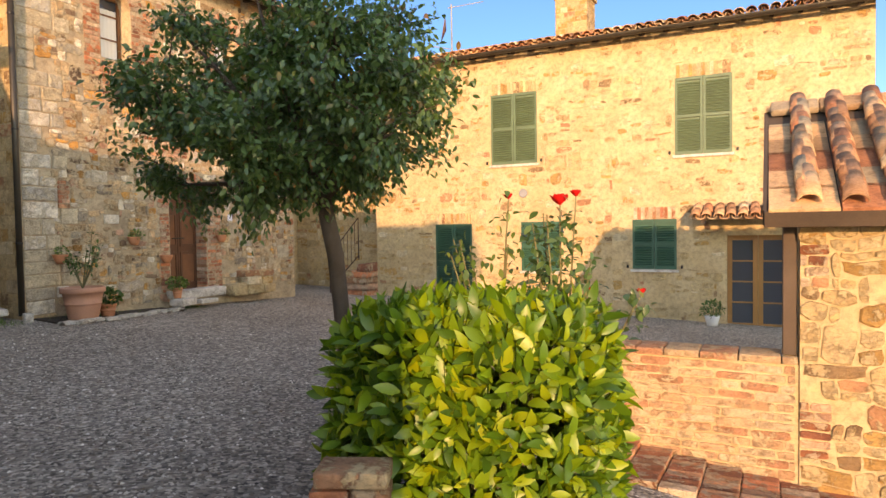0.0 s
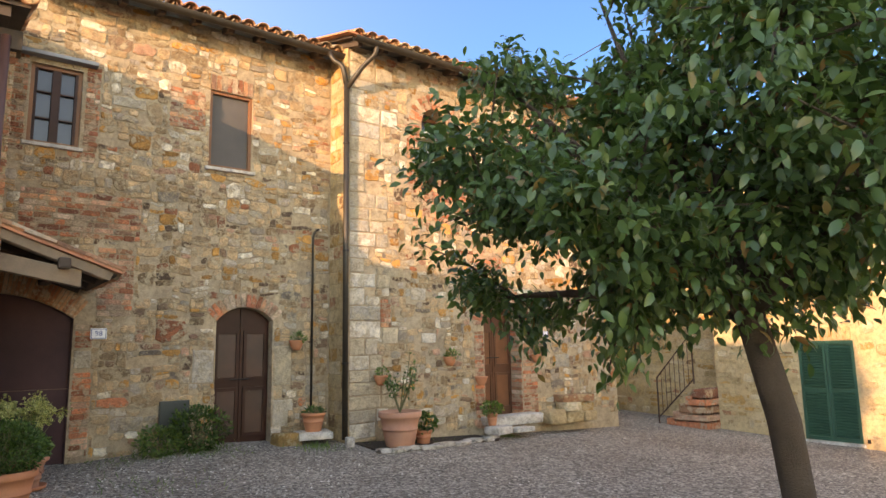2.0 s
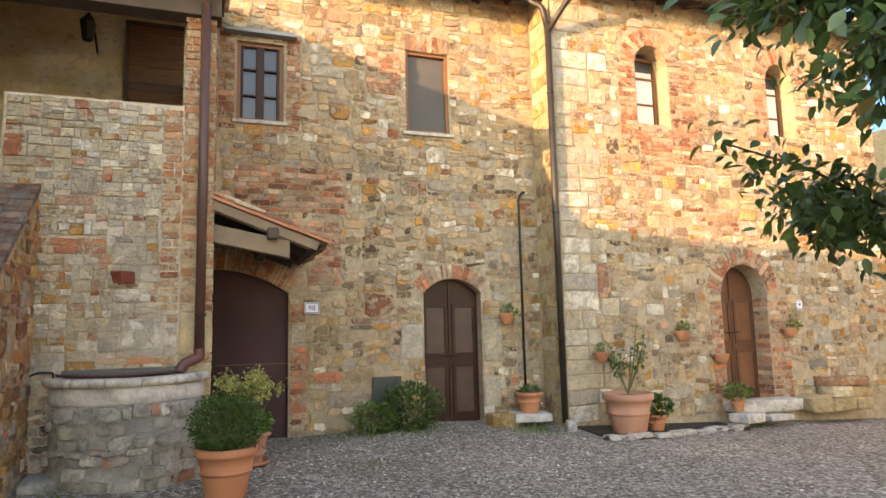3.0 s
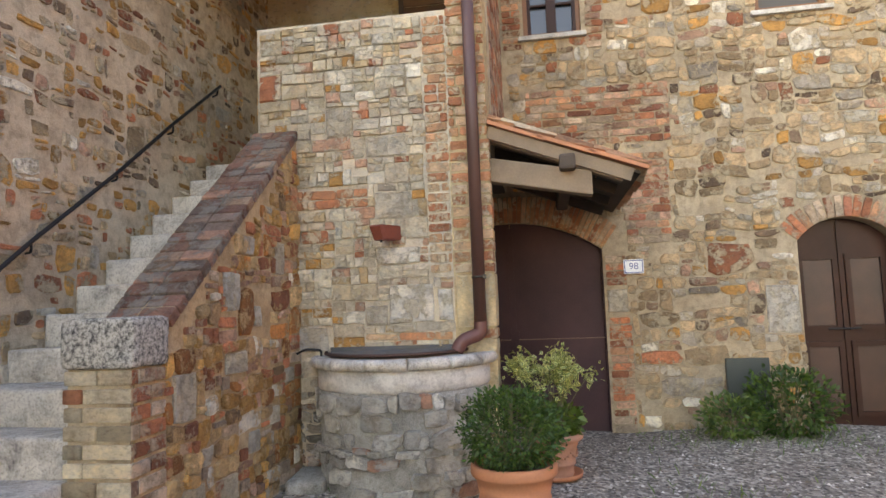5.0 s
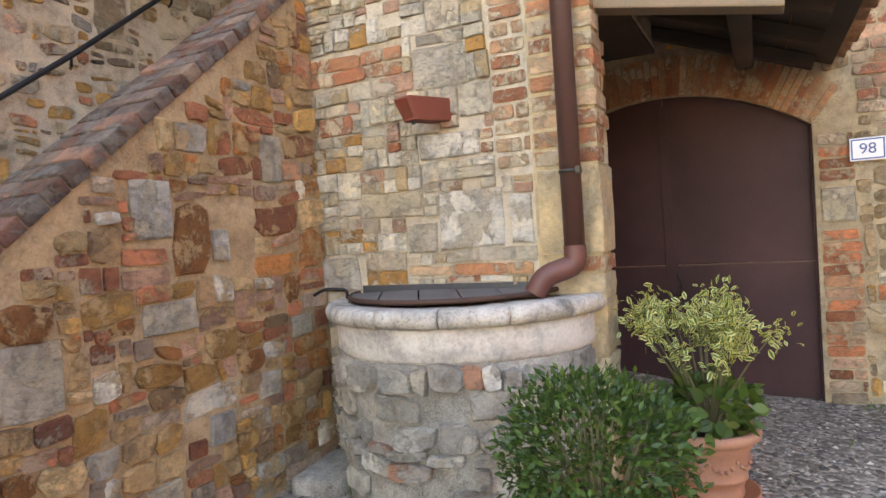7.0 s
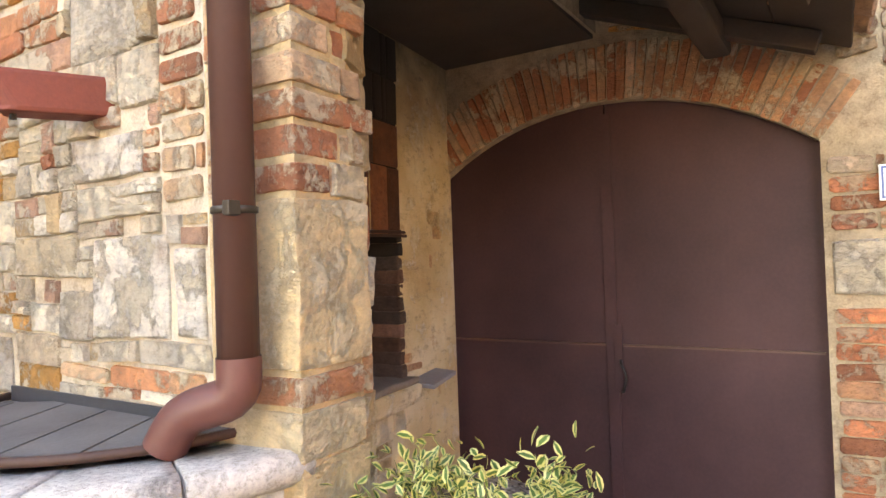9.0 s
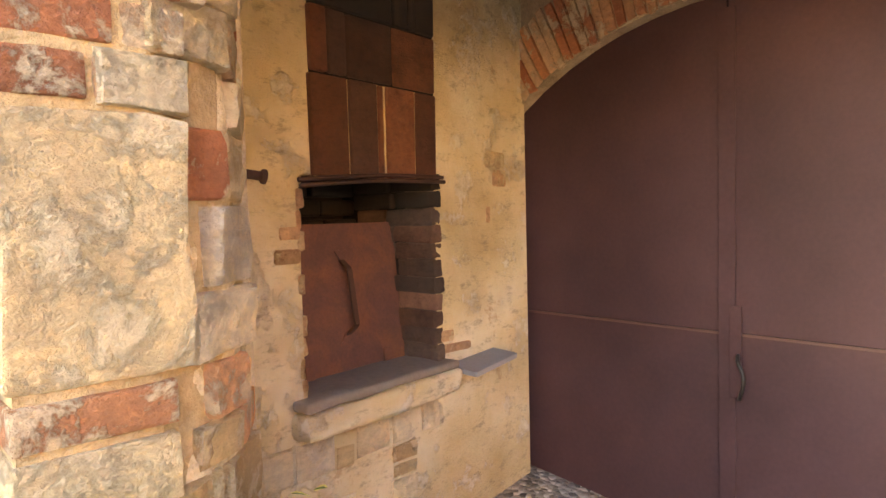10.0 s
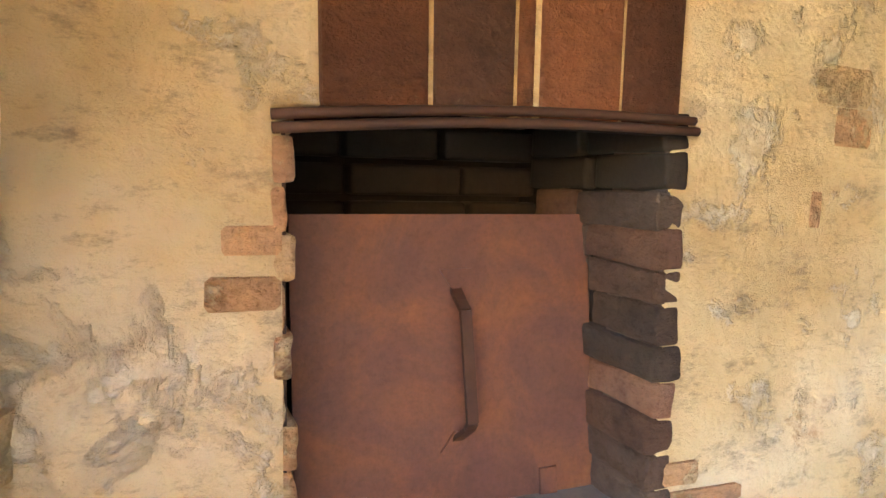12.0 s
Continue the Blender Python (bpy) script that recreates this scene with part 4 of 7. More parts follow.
def aged_box(m, x0, x1, y0, y1, z0, z1, worn=0.006, bevel=0.008, cuts=2):
    """A block in the axes of a wall face, its edges and faces worn uneven."""
    bm = bmesh.new()
    box(bm, x0, x1, y0, y1, z0, z1, bevel=bevel)
    bmesh.ops.subdivide_edges(bm, edges=[e for e in bm.edges if e.calc_length() > 0.04], cuts=cuts, use_grid_fill=True)
    for v in bm.verts:
        v.co += noise.noise_vector(v.co * 17.0) * worn + noise.noise_vector(v.co * 50.0) * worn * 0.45
        v.co = m @ v.co
    return bm


def build_oven():
    rnd = random.Random(31)
    w = NICHE[0] - NICHE[1]
    m = MO(NICHE[1], 0, 0)  # runs from the right jamb to the left one
    oven = thing("bread_oven", "old brick bread oven niche blackened by soot", "oven")
    part("back_wall", local_box(m, -0.3, w + 0.3, -0.62, -0.5, 0.6, 2.1), M_SOOT, oven)
    part("roof_slab", local_box(m, -0.2, w + 0.2, -0.5, -0.142, 1.62, 1.8), M_SOOT, oven)
    part("jamb_core", local_box(m, -0.3, 0.004, -0.5, -0.142, 0.6, 1.75), M_SOOT, oven)
    part("jamb_core", local_box(m, w - 0.004, w + 0.3, -0.5, -0.142, 0.6, 1.75), M_SOOT, oven)
    part("jamb_mortar", local_box(m, -0.001, 0.009, -0.141, -0.006, 0.905, 1.63, bevel=0.002), M_SOOT_B, oven)
    part("jamb_mortar", local_box(m, w - 0.006, w + 0.001, -0.141, -0.006, 0.905, 1.63, bevel=0.002), M_SOOT_B, oven)
    rows = 11
    for k in range(rows):
        z = 0.9 + 0.69 * (k + 0.5) / rows
        for side, x in ((0, 0.0), (1, w)):
            deep = rnd.uniform(0.18, 0.24)
            sooty = M_SOOT if k > 8 else M_SOOT_B
            for j, (a, b) in enumerate(((0.012, -deep), (-deep - 0.01, -0.4))):
                o, dz = rnd.uniform(-0.008, 0.012), rnd.uniform(-0.001, 0.001)
                tall = rnd.uniform(0.0295, 0.0315)
                if side:
                    row = (x - 0.014 + o, x + 0.012, b, a - 0.006 - rnd.uniform(0, 0.01))
                else:
                    row = (x - 0.03, x + 0.02 + o, b, a - rnd.uniform(0, 0.012))
                bm = aged_box(m, *row, z - tall + dz, z + tall + dz)
                part("brick", bm, M_OVENBRICK if side and j == 0 else sooty, oven, "", True)
    back_rnd = random.Random(4)
    z = 1.22
    while z < 1.6:
        x = 0.0
        while x < w:
            s = back_rnd.uniform(0.14, 0.28)
            part("brick", local_box(m, x, min(x + s, w) - 0.008, -0.5, -0.43 + back_rnd.uniform(-0.02, 0.015), z, z + 0.062, bevel=0.01), M_SOOT, oven, "", True)
            x += s
        z += 0.075
    sill = thing("oven_sill", "worn grey stone sill below the oven mouth", "sill")
    part("slab", aged_box(m, -0.04, w + 0.045, -0.5, 0.066, 0.875, 0.908, 0.008, 0.012, 5), M_SILL, sill, "", True)
    part("front", aged_box(m, -0.05, w + 0.05, -0.1, 0.074, 0.79, 0.872, 0.012, 0.02, 5), M_PLASTER, sill, "plastered front edge below the slab", True)
    lint = thing("iron_lintel", "bent rusty iron bar above the oven mouth", "lintel")
    bm = bmesh.new()
    n = 10
    for j, (dz, d) in enumerate(((0.0, 0.03), (0.017, 0.022))):
        ring = []
        for k in range(n + 1):
            f = k / n
            x = -0.02 + (w + 0.035) * f
            ring.append(m @ Vector((x, d, 1.557 + dz + 0.010 * math.sin(f * 3.1) - 0.026 * f)))
        tube(bm, ring, 0.0075, 6)
    part("bar", bm, M_RUST_D, lint, "", True)
    part("soot_face", local_box(m, 0.0, 0.56, 0.0015, 0.004, 1.55, 2.45, bevel=0.0005), M_SOOT, oven)
    part("joint_mortar", local_box(m, 0.004, 0.556, 0.004, 0.0095, 1.562, 1.865, bevel=0.0005), M_MORTAR_W, oven, "pale mortar between the slabs")
    hood = thing("oven_hood", "scorched terracotta slabs set upright above the oven", "hood")
    xs = [0.0, 0.11, 0.255, 0.3, 0.42, 0.56]
    z0 = 1.56
    for row in range(4):
        h = 0.31 if row == 0 else 0.2
        edges = [x + rnd.uniform(-0.012, 0.012) for x in xs] if row == 0 else sorted([0.0, 0.56] + [rnd.uniform(0.08, 0.5) for _ in range(3)])
        for a, b in zip(edges, edges[1:]):
            if b - a < 0.03:
                continue
            bm = bmesh.new()
            vs = box(bm, a + 0.004, b - 0.004, -0.1, 0.014 + rnd.uniform(-0.003, 0.008), z0 + 0.003, z0 + h - 0.004, bevel=0.007)
            for v in vs:
                v.co.x += (0.28 - v.co.x) * -0.06 * (v.co.z - 1.61)
                v.co = m @ v.co
            part("slab", bm, M_SCORCH if row < 2 else M_SOOT, hood, "", True)
        z0 += h
    door = thing("iron_plate", "rusty sheet iron plate leaning in the oven mouth", "iron plate")
    pm = m @ pose(0.012, -0.16, 0.905, 6, 0, 0.5)
    bm = local_box(pm, 0, 0.56, 0, 0.004, 0, 0.515, bevel=0.0015)
    part("plate", bm, M_RUST, door)
    for x in (0.1, 0.46):
        part("foot", local_box(pm, x - 0.018, x + 0.018, 0.004, 0.011, 0.0, 0.05, bevel=0.002), M_RUST, door)
    bm = bmesh.new()
    grip = [(0.278, 0.008, 0.385), (0.278, 0.03, 0.365), (0.275, 0.042, 0.35), (0.267, 0.044, 0.16), (0.267, 0.03, 0.145), (0.28, 0.008, 0.125)]
    vs = len(bm.verts)
    for k, (a, b) in enumerate(zip(grip, grip[1:])):
        a, b = Vector(a), Vector(b)
        d = (b - a).normalized()
        o = Vector((1, 0, 0))
        q = d.cross(o).normalized()
        c = [bm.verts.new(pm @ (p + o * sx * 0.010 + q * sq * 0.004)) for p in (a, b) for sx, sq in ((-1, -1), (1, -1), (1, 1), (-1, 1))]
        for f in ((0, 1, 2, 3), (7, 6, 5, 4), (0, 4, 5, 1), (1, 5, 6, 2), (2, 6, 7, 3), (3, 7, 4, 0)):
            bm.faces.new([c[i] for i in f])
    part("handle", bm, M_RUST_D, door, "bent flat iron handle")
    bm = bmesh.new()
    tri = [bm.verts.new(pm @ Vector(p)) for p in ((0.247, 0.006, 0.42), (0.307, 0.006, 0.42), (0.292, 0.007, 0.395), (0.278, 0.01, 0.378), (0.264, 0.007, 0.395))]
    f = bm.faces.new(tri)
    r = bmesh.ops.extrude_face_region(bm, geom=[f])
    for v in r["geom"]:
        if isinstance(v, bmesh.types.BMVert):
            v.co += FO.n * 0.004
    part("handle_root", bm, M_RUST, door)
    bm = bmesh.new()
    tri = [bm.verts.new(pm @ Vector(p)) for p in ((0.257, 0.006, 0.13), (0.284, 0.006, 0.14), (0.312, 0.006, 0.105), (0.297, 0.006, 0.098))]
    f = bm.faces.new(tri)
    r = bmesh.ops.extrude_face_region(bm, geom=[f])
    for v in r["geom"]:
        if isinstance(v, bmesh.types.BMVert):
            v.co += FO.n * 0.004
    part("handle_root", bm, M_RUST, door)
    slate = thing("slate_shelf", "small grey slate slab set into the plaster wall", "shelf")
    sm = m @ pose(-0.2, 0, 0.875, -6, 3, 4)
    part("slab", local_box(sm, -0.15, 0.15, -0.05, 0.12, -0.011, 0.011, bevel=0.005), M_SLATE, slate)
    nail = thing("iron_spike", "rusty iron spike with flat head in the wall", "spike")
    bm = bmesh.new()
    p, q = Vector((-9.0, 0.84, 1.572)), Vector((-9.145, 1.003, 1.532))
    tube(bm, [p, q], 0.011, 8)
    part("shaft", bm, M_RUST_D, nail, "", True)
    bm = bmesh.new()
    tube(bm, [q, q + (q - p).normalized() * 0.008], 0.017, 12)
    part("head", bm, M_RUST_D, nail)
    # stones and bricks where the plaster has fallen off
    jr = random.Random(8)
    cells = []
    courses(jr, -10.7, -10.42, 0.3, 1.84, 0.2, 0.075, cells)
    lay(oven_wall, [c for c in cells if noise.noise((c[0] * 6, 3.0, c[2] * 3)) > 0.34], on(FO), "brick", M_OVENBRICK, M_OVENBRICK, jr, 0.006, (0.0004, 0.002))
    cells = []
    split(jr, -10.1, -9.15, 0.15, 0.78, 0.26, 0.14, cells)
    lay(oven_wall, [c for c in cells if jr.random() < 0.6], on(FO), "stone", M_SAND, M_SAND_I, jr, 0.012, (0.004, 0.014))
    cells = [(-10.3, -10.13, 0.92, 0.955), (-10.2, -10.12, 0.965, 1.01), (-9.5, -9.425, 1.375, 1.415), (-9.5, -9.405, 1.305, 1.352)]
    lay(oven_wall, cells, on(FO), "brick", M_OVENBRICK, M_OVENBRICK, jr, 0.004, (0.003, 0.007))


M_OVENBRICK = random_stone("plaster-smeared brick", [(0, (0.52, 0.32, 0.18)), (0.4, (0.46, 0.27, 0.16)), (0.75, (0.56, 0.41, 0.25))], smear=(0.62, 0.50, 0.30), spread=(0.85, 1.1))
M_SOOT_B = random_stone("half burnt brick", [(0, (0.15, 0.085, 0.06)), (0.35, (0.21, 0.11, 0.075)), (0.65, (0.12, 0.085, 0.07)), (0.85, (0.08, 0.05, 0.038))])
M_SCORCH = random_stone("scorched terracotta", [(0, (0.15, 0.055, 0.028)), (0.3, (0.085, 0.038, 0.022)), (0.6, (0.20, 0.075, 0.035)), (0.85, (0.06, 0.03, 0.02))], rough=0.7)
M_SILL = plain("sooty stone sill", (0.21, 0.18, 0.15), 0.85, 0, 0.35, 4, 0.6, 0.006)
build_oven()


# ---- garage door, canopy, pipes ----
def build_garage():
    door = thing("garage_door", "dark brown painted sheet steel double door, shut", "garage door")
    t0, t1, z0, z1, rise = GARAGE
    mid = 1.38

    def leaf(a, b, lo, hi, d, name, mat=M_STEEL, thick=0.03):
        bm = bmesh.new()
        n = 10
        front, back = [], []
        ts = [a + (b - a) * k / n for k in range(n + 1)]
        tops = [min(hi, arc_top(GARAGE, t) + 0.03) for t in ts]
        for dd, store in ((d, front), (d - thick, back)):
            store.append([bm.verts.new(FA.at(t, dd, lo)) for t in ts])
            store.append([bm.verts.new(FA.at(t, dd, z)) for t, z in zip(ts, tops)])
        for k in range(n):
            for s in (front, back):
                bm.faces.new((s[0][k], s[0][k + 1], s[1][k + 1], s[1][k]))
            bm.faces.new((front[1][k], front[1][k + 1], back[1][k + 1], back[1][k]))
            bm.faces.new((front[0][k], front[0][k + 1], back[0][k + 1], back[0][k]))
        for k in (0, n):
            bm.faces.new((front[0][k], front[1][k], back[1][k], back[0][k]))
        return part(name, bm, mat, door)

    for a, b in ((t0 - 0.02, mid - 0.004), (mid + 0.004, t1 + 0.02)):
        leaf(a, b, -0.15, 1.0, -0.068, "lower_panel")
        leaf(a, b, 1.006, 9, -0.064, "upper_panel")
    part("cover_strip", boxes((-10.698, -10.69, mid - 0.03, mid + 0.028, -0.1, 2.12), bevel=0.002), M_STEEL, door)
    part("joint_strip", boxes((-10.702, -10.696, t0, t1, 0.995, 1.004)), M_PIPE, door)
    latch = part("latch_plate", boxes((-10.692, -10.684, 1.39, 1.43, 0.78, 1.1), bevel=0.002), M_STEEL, door)
    bm = bmesh.new()
    tube(bm, bend([(-10.685, 1.42, 0.93), (-10.65, 1.43, 0.92), (-10.64, 1.46, 0.86), (-10.645, 1.44, 0.79), (-10.685, 1.425, 0.78)], 0.03), 0.007, 8)
    part("handle", bm, M_IRON, latch, "curved black iron handle", True)
    frame_bm = boxes((-10.72, -10.66, t1 - 0.012, t1 + 0.03, -0.2, 1.9), (-10.72, -10.66, t0 - 0.03, t0 + 0.012, -0.2, 1.88))
    part("door_frame", frame_bm, M_STEEL, door)


build_garage()


def half_tile(length, r0, r1, thick=0.014, seg=8):
    """A curved clay tile, hollow below, tapering along x; vertices and faces."""
    verts, faces = [], []
    for i, (x, r) in enumerate(((0, r0), (length, r1))):
        for rr in (r, r - thick):
            verts += [(x, math.cos(math.pi * k / seg) * rr, math.sin(math.pi * k / seg) * rr * 0.8) for k in range(seg + 1)]
    n = seg + 1
    for k in range(seg):
        faces += [(k, k + 1, 2 * n + k + 1, 2 * n + k), (n + k + 1, n + k, 3 * n + k, 3 * n + k + 1), (k + 1, k, n + k, n + k + 1), (2 * n + k, 2 * n + k + 1, 3 * n + k + 1, 3 * n + k)]
    for k in (0, seg):
        faces.append((k, 2 * n + k, 3 * n + k, n + k))
    return verts, faces


TILE_MESH = bpy.data.meshes.new("tile")
TILE_MESH.from_pydata(*[half_tile(0.42, 0.095, 0.075)[0], [], half_tile(0.42, 0.095, 0.075)[1]])
TILE_MESH.materials.append(M_TILE)
TILE_MESH.shade_smooth()


def tiles(owner, corner, along, down, columns, rows, seed, joined=False, wide=0.21, lap=0.33, under=True, size=1.0):
    """Lays cover tiles in columns, and hollow ones between them. corner: at the eave; along the eave; down: the way of the fall."""
    rnd = random.Random(seed)
    corner, along, down = Vector(corner), Vector(along).normalized(), Vector(down).normalized()
    up = down.cross(along).normalized()
    if up.z < 0:
        up = -up
    side = up.cross(-down)
    verts, faces, count = [], [], 0
    tv, tf = half_tile(0.42, 0.095, 0.075)
    for c in range(columns):
        for cover in ((True, False) if under else (True,)):
            for r in range(rows):
                p = corner + along * (wide * (c + (0.5 if cover else 1.0)) + rnd.uniform(-0.008, 0.008)) - down * (lap * r - rnd.uniform(-0.02, 0.02)) + up * (0.045 if cover else 0.06)
                axes = Matrix((-down, side, up)).transposed().to_4x4()
                m = Matrix.Translation(p) @ axes @ pose(0, 0, 0, 0 if cover else 180, -3 if cover else 3, rnd.uniform(-2.5, 2.5)) @ Matrix.Scale(size, 4)
                if joined:
                    verts += [tuple(m @ Vector(v)) for v in tv]
                    faces += [tuple(k + count for k in f) for f in tf]
                    count += len(tv)
                else:
                    ob = new("tile", TILE_MESH)
                    ob.parent = owner
                    ob.matrix_world = m
    if joined:
        ob = pydata("tiles", verts, faces, M_TILE_I, owner, "", True)
        ob["kind"] = "stuff"


def build_canopy():
    can = thing("door_canopy", "lean-to tiled canopy on old wooden beams", "canopy")
    top, low = Vector((0, 1.385, 2.63)), Vector((0, 2.41, 2.235))
    down = (low - top).normalized()
    length = (low - top).length
    up = Vector((0, -down.z, down.y))
    axes = Matrix(((1, 0, 0), down, up)).transposed().to_4x4()
    m = Matrix.Translation(top) @ axes
    x0, x1 = -10.62, -8.66
    for k in range(4):
        a = length * k / 4
        part("board", boxes((x0, x1, a + 0.003, a + length / 4 - 0.003, -0.02, 0.0), m=m, bevel=0.003), M_WOOD_D, can)
    for x in (-8.70, -9.25, -9.85, -10.45):
        part("rafter", boxes((x - 0.04, x + 0.04, 0.0, length - 0.1, -0.10, -0.022), m=m, bevel=0.006), M_WOOD if x > -9 else M_WOOD_D, can)
    bm = boxes((-8.78, -8.66, 1.36, 2.08, -0.085, 0.085), bevel=0.01)
    for v in bm.verts:
        v.co.z += 2.325 - (v.co.y - 1.36) * 0.2
        v.co.x += 0.012 * noise.noise(v.co * 3)
    part("beam", bm, M_WOOD, can, "thick weathered wooden beam")
    part("purlin", boxes((x0, -8.56, 1.86, 1.97, 2.27, 2.38), bevel=0.02), M_WOOD_D, can)
    part("verge_board", boxes((-8.66, -8.63, 0.0, length - 0.05, -0.09, 0.0), m=m, bevel=0.004), M_WOOD, can)
    for k in range(3):
        a = length * k / 3
        part("flat_tile", boxes((-9.0, -8.6, a - 0.02, a + length / 3 + 0.03, 0.004 + 0.006 * k, 0.03 + 0.006 * k), m=m, bevel=0.004), M_TERRA, can)
    tiles(can, (x0, 2.45, 2.225), (1, 0, 0), down, 9, 4, 41)


build_canopy()


def build_loggia():
    roof = thing("loggia_roof", "lean-to tiled roof over the loggia on dark beams", "roof", kind="structure")
    part("beam", boxes((-8.75, -8.52, -1.15, 1.42, 4.38, 4.58), bevel=0.01), M_WOOD_D, roof)
    for y in (-0.9, -0.35, 0.2, 0.75, 1.25):
        bm = boxes((-10.6, -8.25, y - 0.05, y + 0.05, 0, 0.12), bevel=0.006)
        for v in bm.verts:
            v.co.z += 4.58 + (-8.25 - v.co.x) * 0.3
        part("rafter", bm, M_WOOD_D, roof)
    bm = boxes((-10.62, -8.2, -1.15, 1.45, 0.12, 0.16))
    for v in bm.verts:
        v.co.z += 4.58 + (-8.25 - v.co.x) * 0.3
    part("boarding", bm, M_WOOD_D, roof)
    tiles(roof, (-8.15, -1.1, 4.72), (0, 1, 0), (1, 0, -0.3), 12, 7, 44, True)
    door = thing("loggia_door", "brown roller shutter door at the back of the loggia", "door")
    for k in range(24):
        part("slat", boxes((-10.62, -10.606, 0.38, 1.03, 2.64 + k * 0.105, 2.64 + k * 0.105 + 0.097), bevel=0.004), M_SHUTTER_B, door)
    part("door_frame", boxes((-10.63, -10.59, 0.33, 0.38, 2.62, 5.2), (-10.63, -10.59, 1.03, 1.08, 2.62, 5.2), (-10.63, -10.59, 0.38, 1.03, 5.16, 5.2)), M_WOOD_D, door)
    lamp = thing("wall_lantern", "black iron wall lantern on a bracket", "lantern")
    bm = bmesh.new()
    tube(bm, bend([(-10.63, 0.03, 4.75), (-10.3, 0.03, 4.98), (-10.0, 0.03, 4.95)], 0.08), 0.012, 6)
    part("bracket", bm, M_IRON, lamp, "", True)
    bm = bmesh.new()
    lathe(bm, [(0.03, 4.62), (0.06, 4.64), (0.085, 4.82), (0.09, 4.84), (0.03, 4.92), (0.012, 4.95)], 6, (-10.0, 0.03, 0))
    part("lamp_case", bm, M_IRON, lamp)
    back = wall_body("wall_loggia_back", Face((-10.63, 0, 0), (1, 0, 0)), -1.16, 1.375, 2.62, 5.4, 0.003, [], M_PLASTER, "yellow plastered back wall of the loggia")


M_SHUTTER_B = plain("brown shutter paint", (0.14, 0.065, 0.028), 0.5, 0, 0.2, 5, 0.1)
build_loggia()


def build_downpipe():
    p = thing("downpipe", "brown painted rain downpipe ending in an elbow over the well", "downpipe")
    bm = bmesh.new()
    tube(bm, [(-8.52, 1.28, 4.5), (-8.52, 1.28, 1.235)], 0.043, 16)
    part("upper_pipe", bm, M_PIPE, p, "", True)
    bm = bmesh.new()
    tube(bm, bend([(-8.52, 1.28, 1.26), (-8.52, 1.28, 1.18), (-8.47, 1.16, 1.14), (-8.455, 1.12, 1.07)], 0.09), 0.046, 16, False)
    part("elbow", bm, M_ELBOW, p, "reddish brown elbow", True)
    bm = bmesh.new()
    lathe(bm, [(0.044, 1.552), (0.048, 1.554), (0.048, 1.566), (0.044, 1.568)], 16, (-8.52, 1.28, 0))
    clamp = part("clamp", bm, M_PIPE_D, p, "", True)
    bm = boxes((-8.49, -8.46, 1.315, 1.335, 1.545, 1.575), bevel=0.003)
    part("bolt", bm, M_PIPE_D, clamp)
    # The spout is a red-painted wooden beam with a splintered end.
    s = thing("water_spout", "broken red-painted wooden beam spout sticking out of the wall", "spout")
    bm = bmesh.new()
    vs = box(bm, -0.02, 0.28, -0.05, 0.05, -0.055, 0.05, bevel=0.012)
    for v in vs:
        if v.co.x > 0.24:
            v.co.x += 0.05 * noise.noise((v.co.y * 30, v.co.z * 30, 0)) - (0.06 if v.co.z < 0 else 0)
        v.co = pose(-8.6, 0.69, 1.9, 0, 3, -16) @ v.co
    part("channel", bm, M_SPOUT, s)
    bm = bmesh.new()
    tube(bm, [(-8.4, 0.64, 1.86), (-8.4, 0.64, 1.82)], 0.008, 6)
    part("drip_nail", bm, M_IRON, s)


M_ELBOW = plain("reddish brown pipe paint", (0.115, 0.04, 0.032), 0.5, 0, 0.25, 5, 0.1)
M_SPOUT = plain("red-painted wood spout", (0.21, 0.046, 0.025), 0.7, 0, 0.35, 8, 0.5)
build_downpipe()


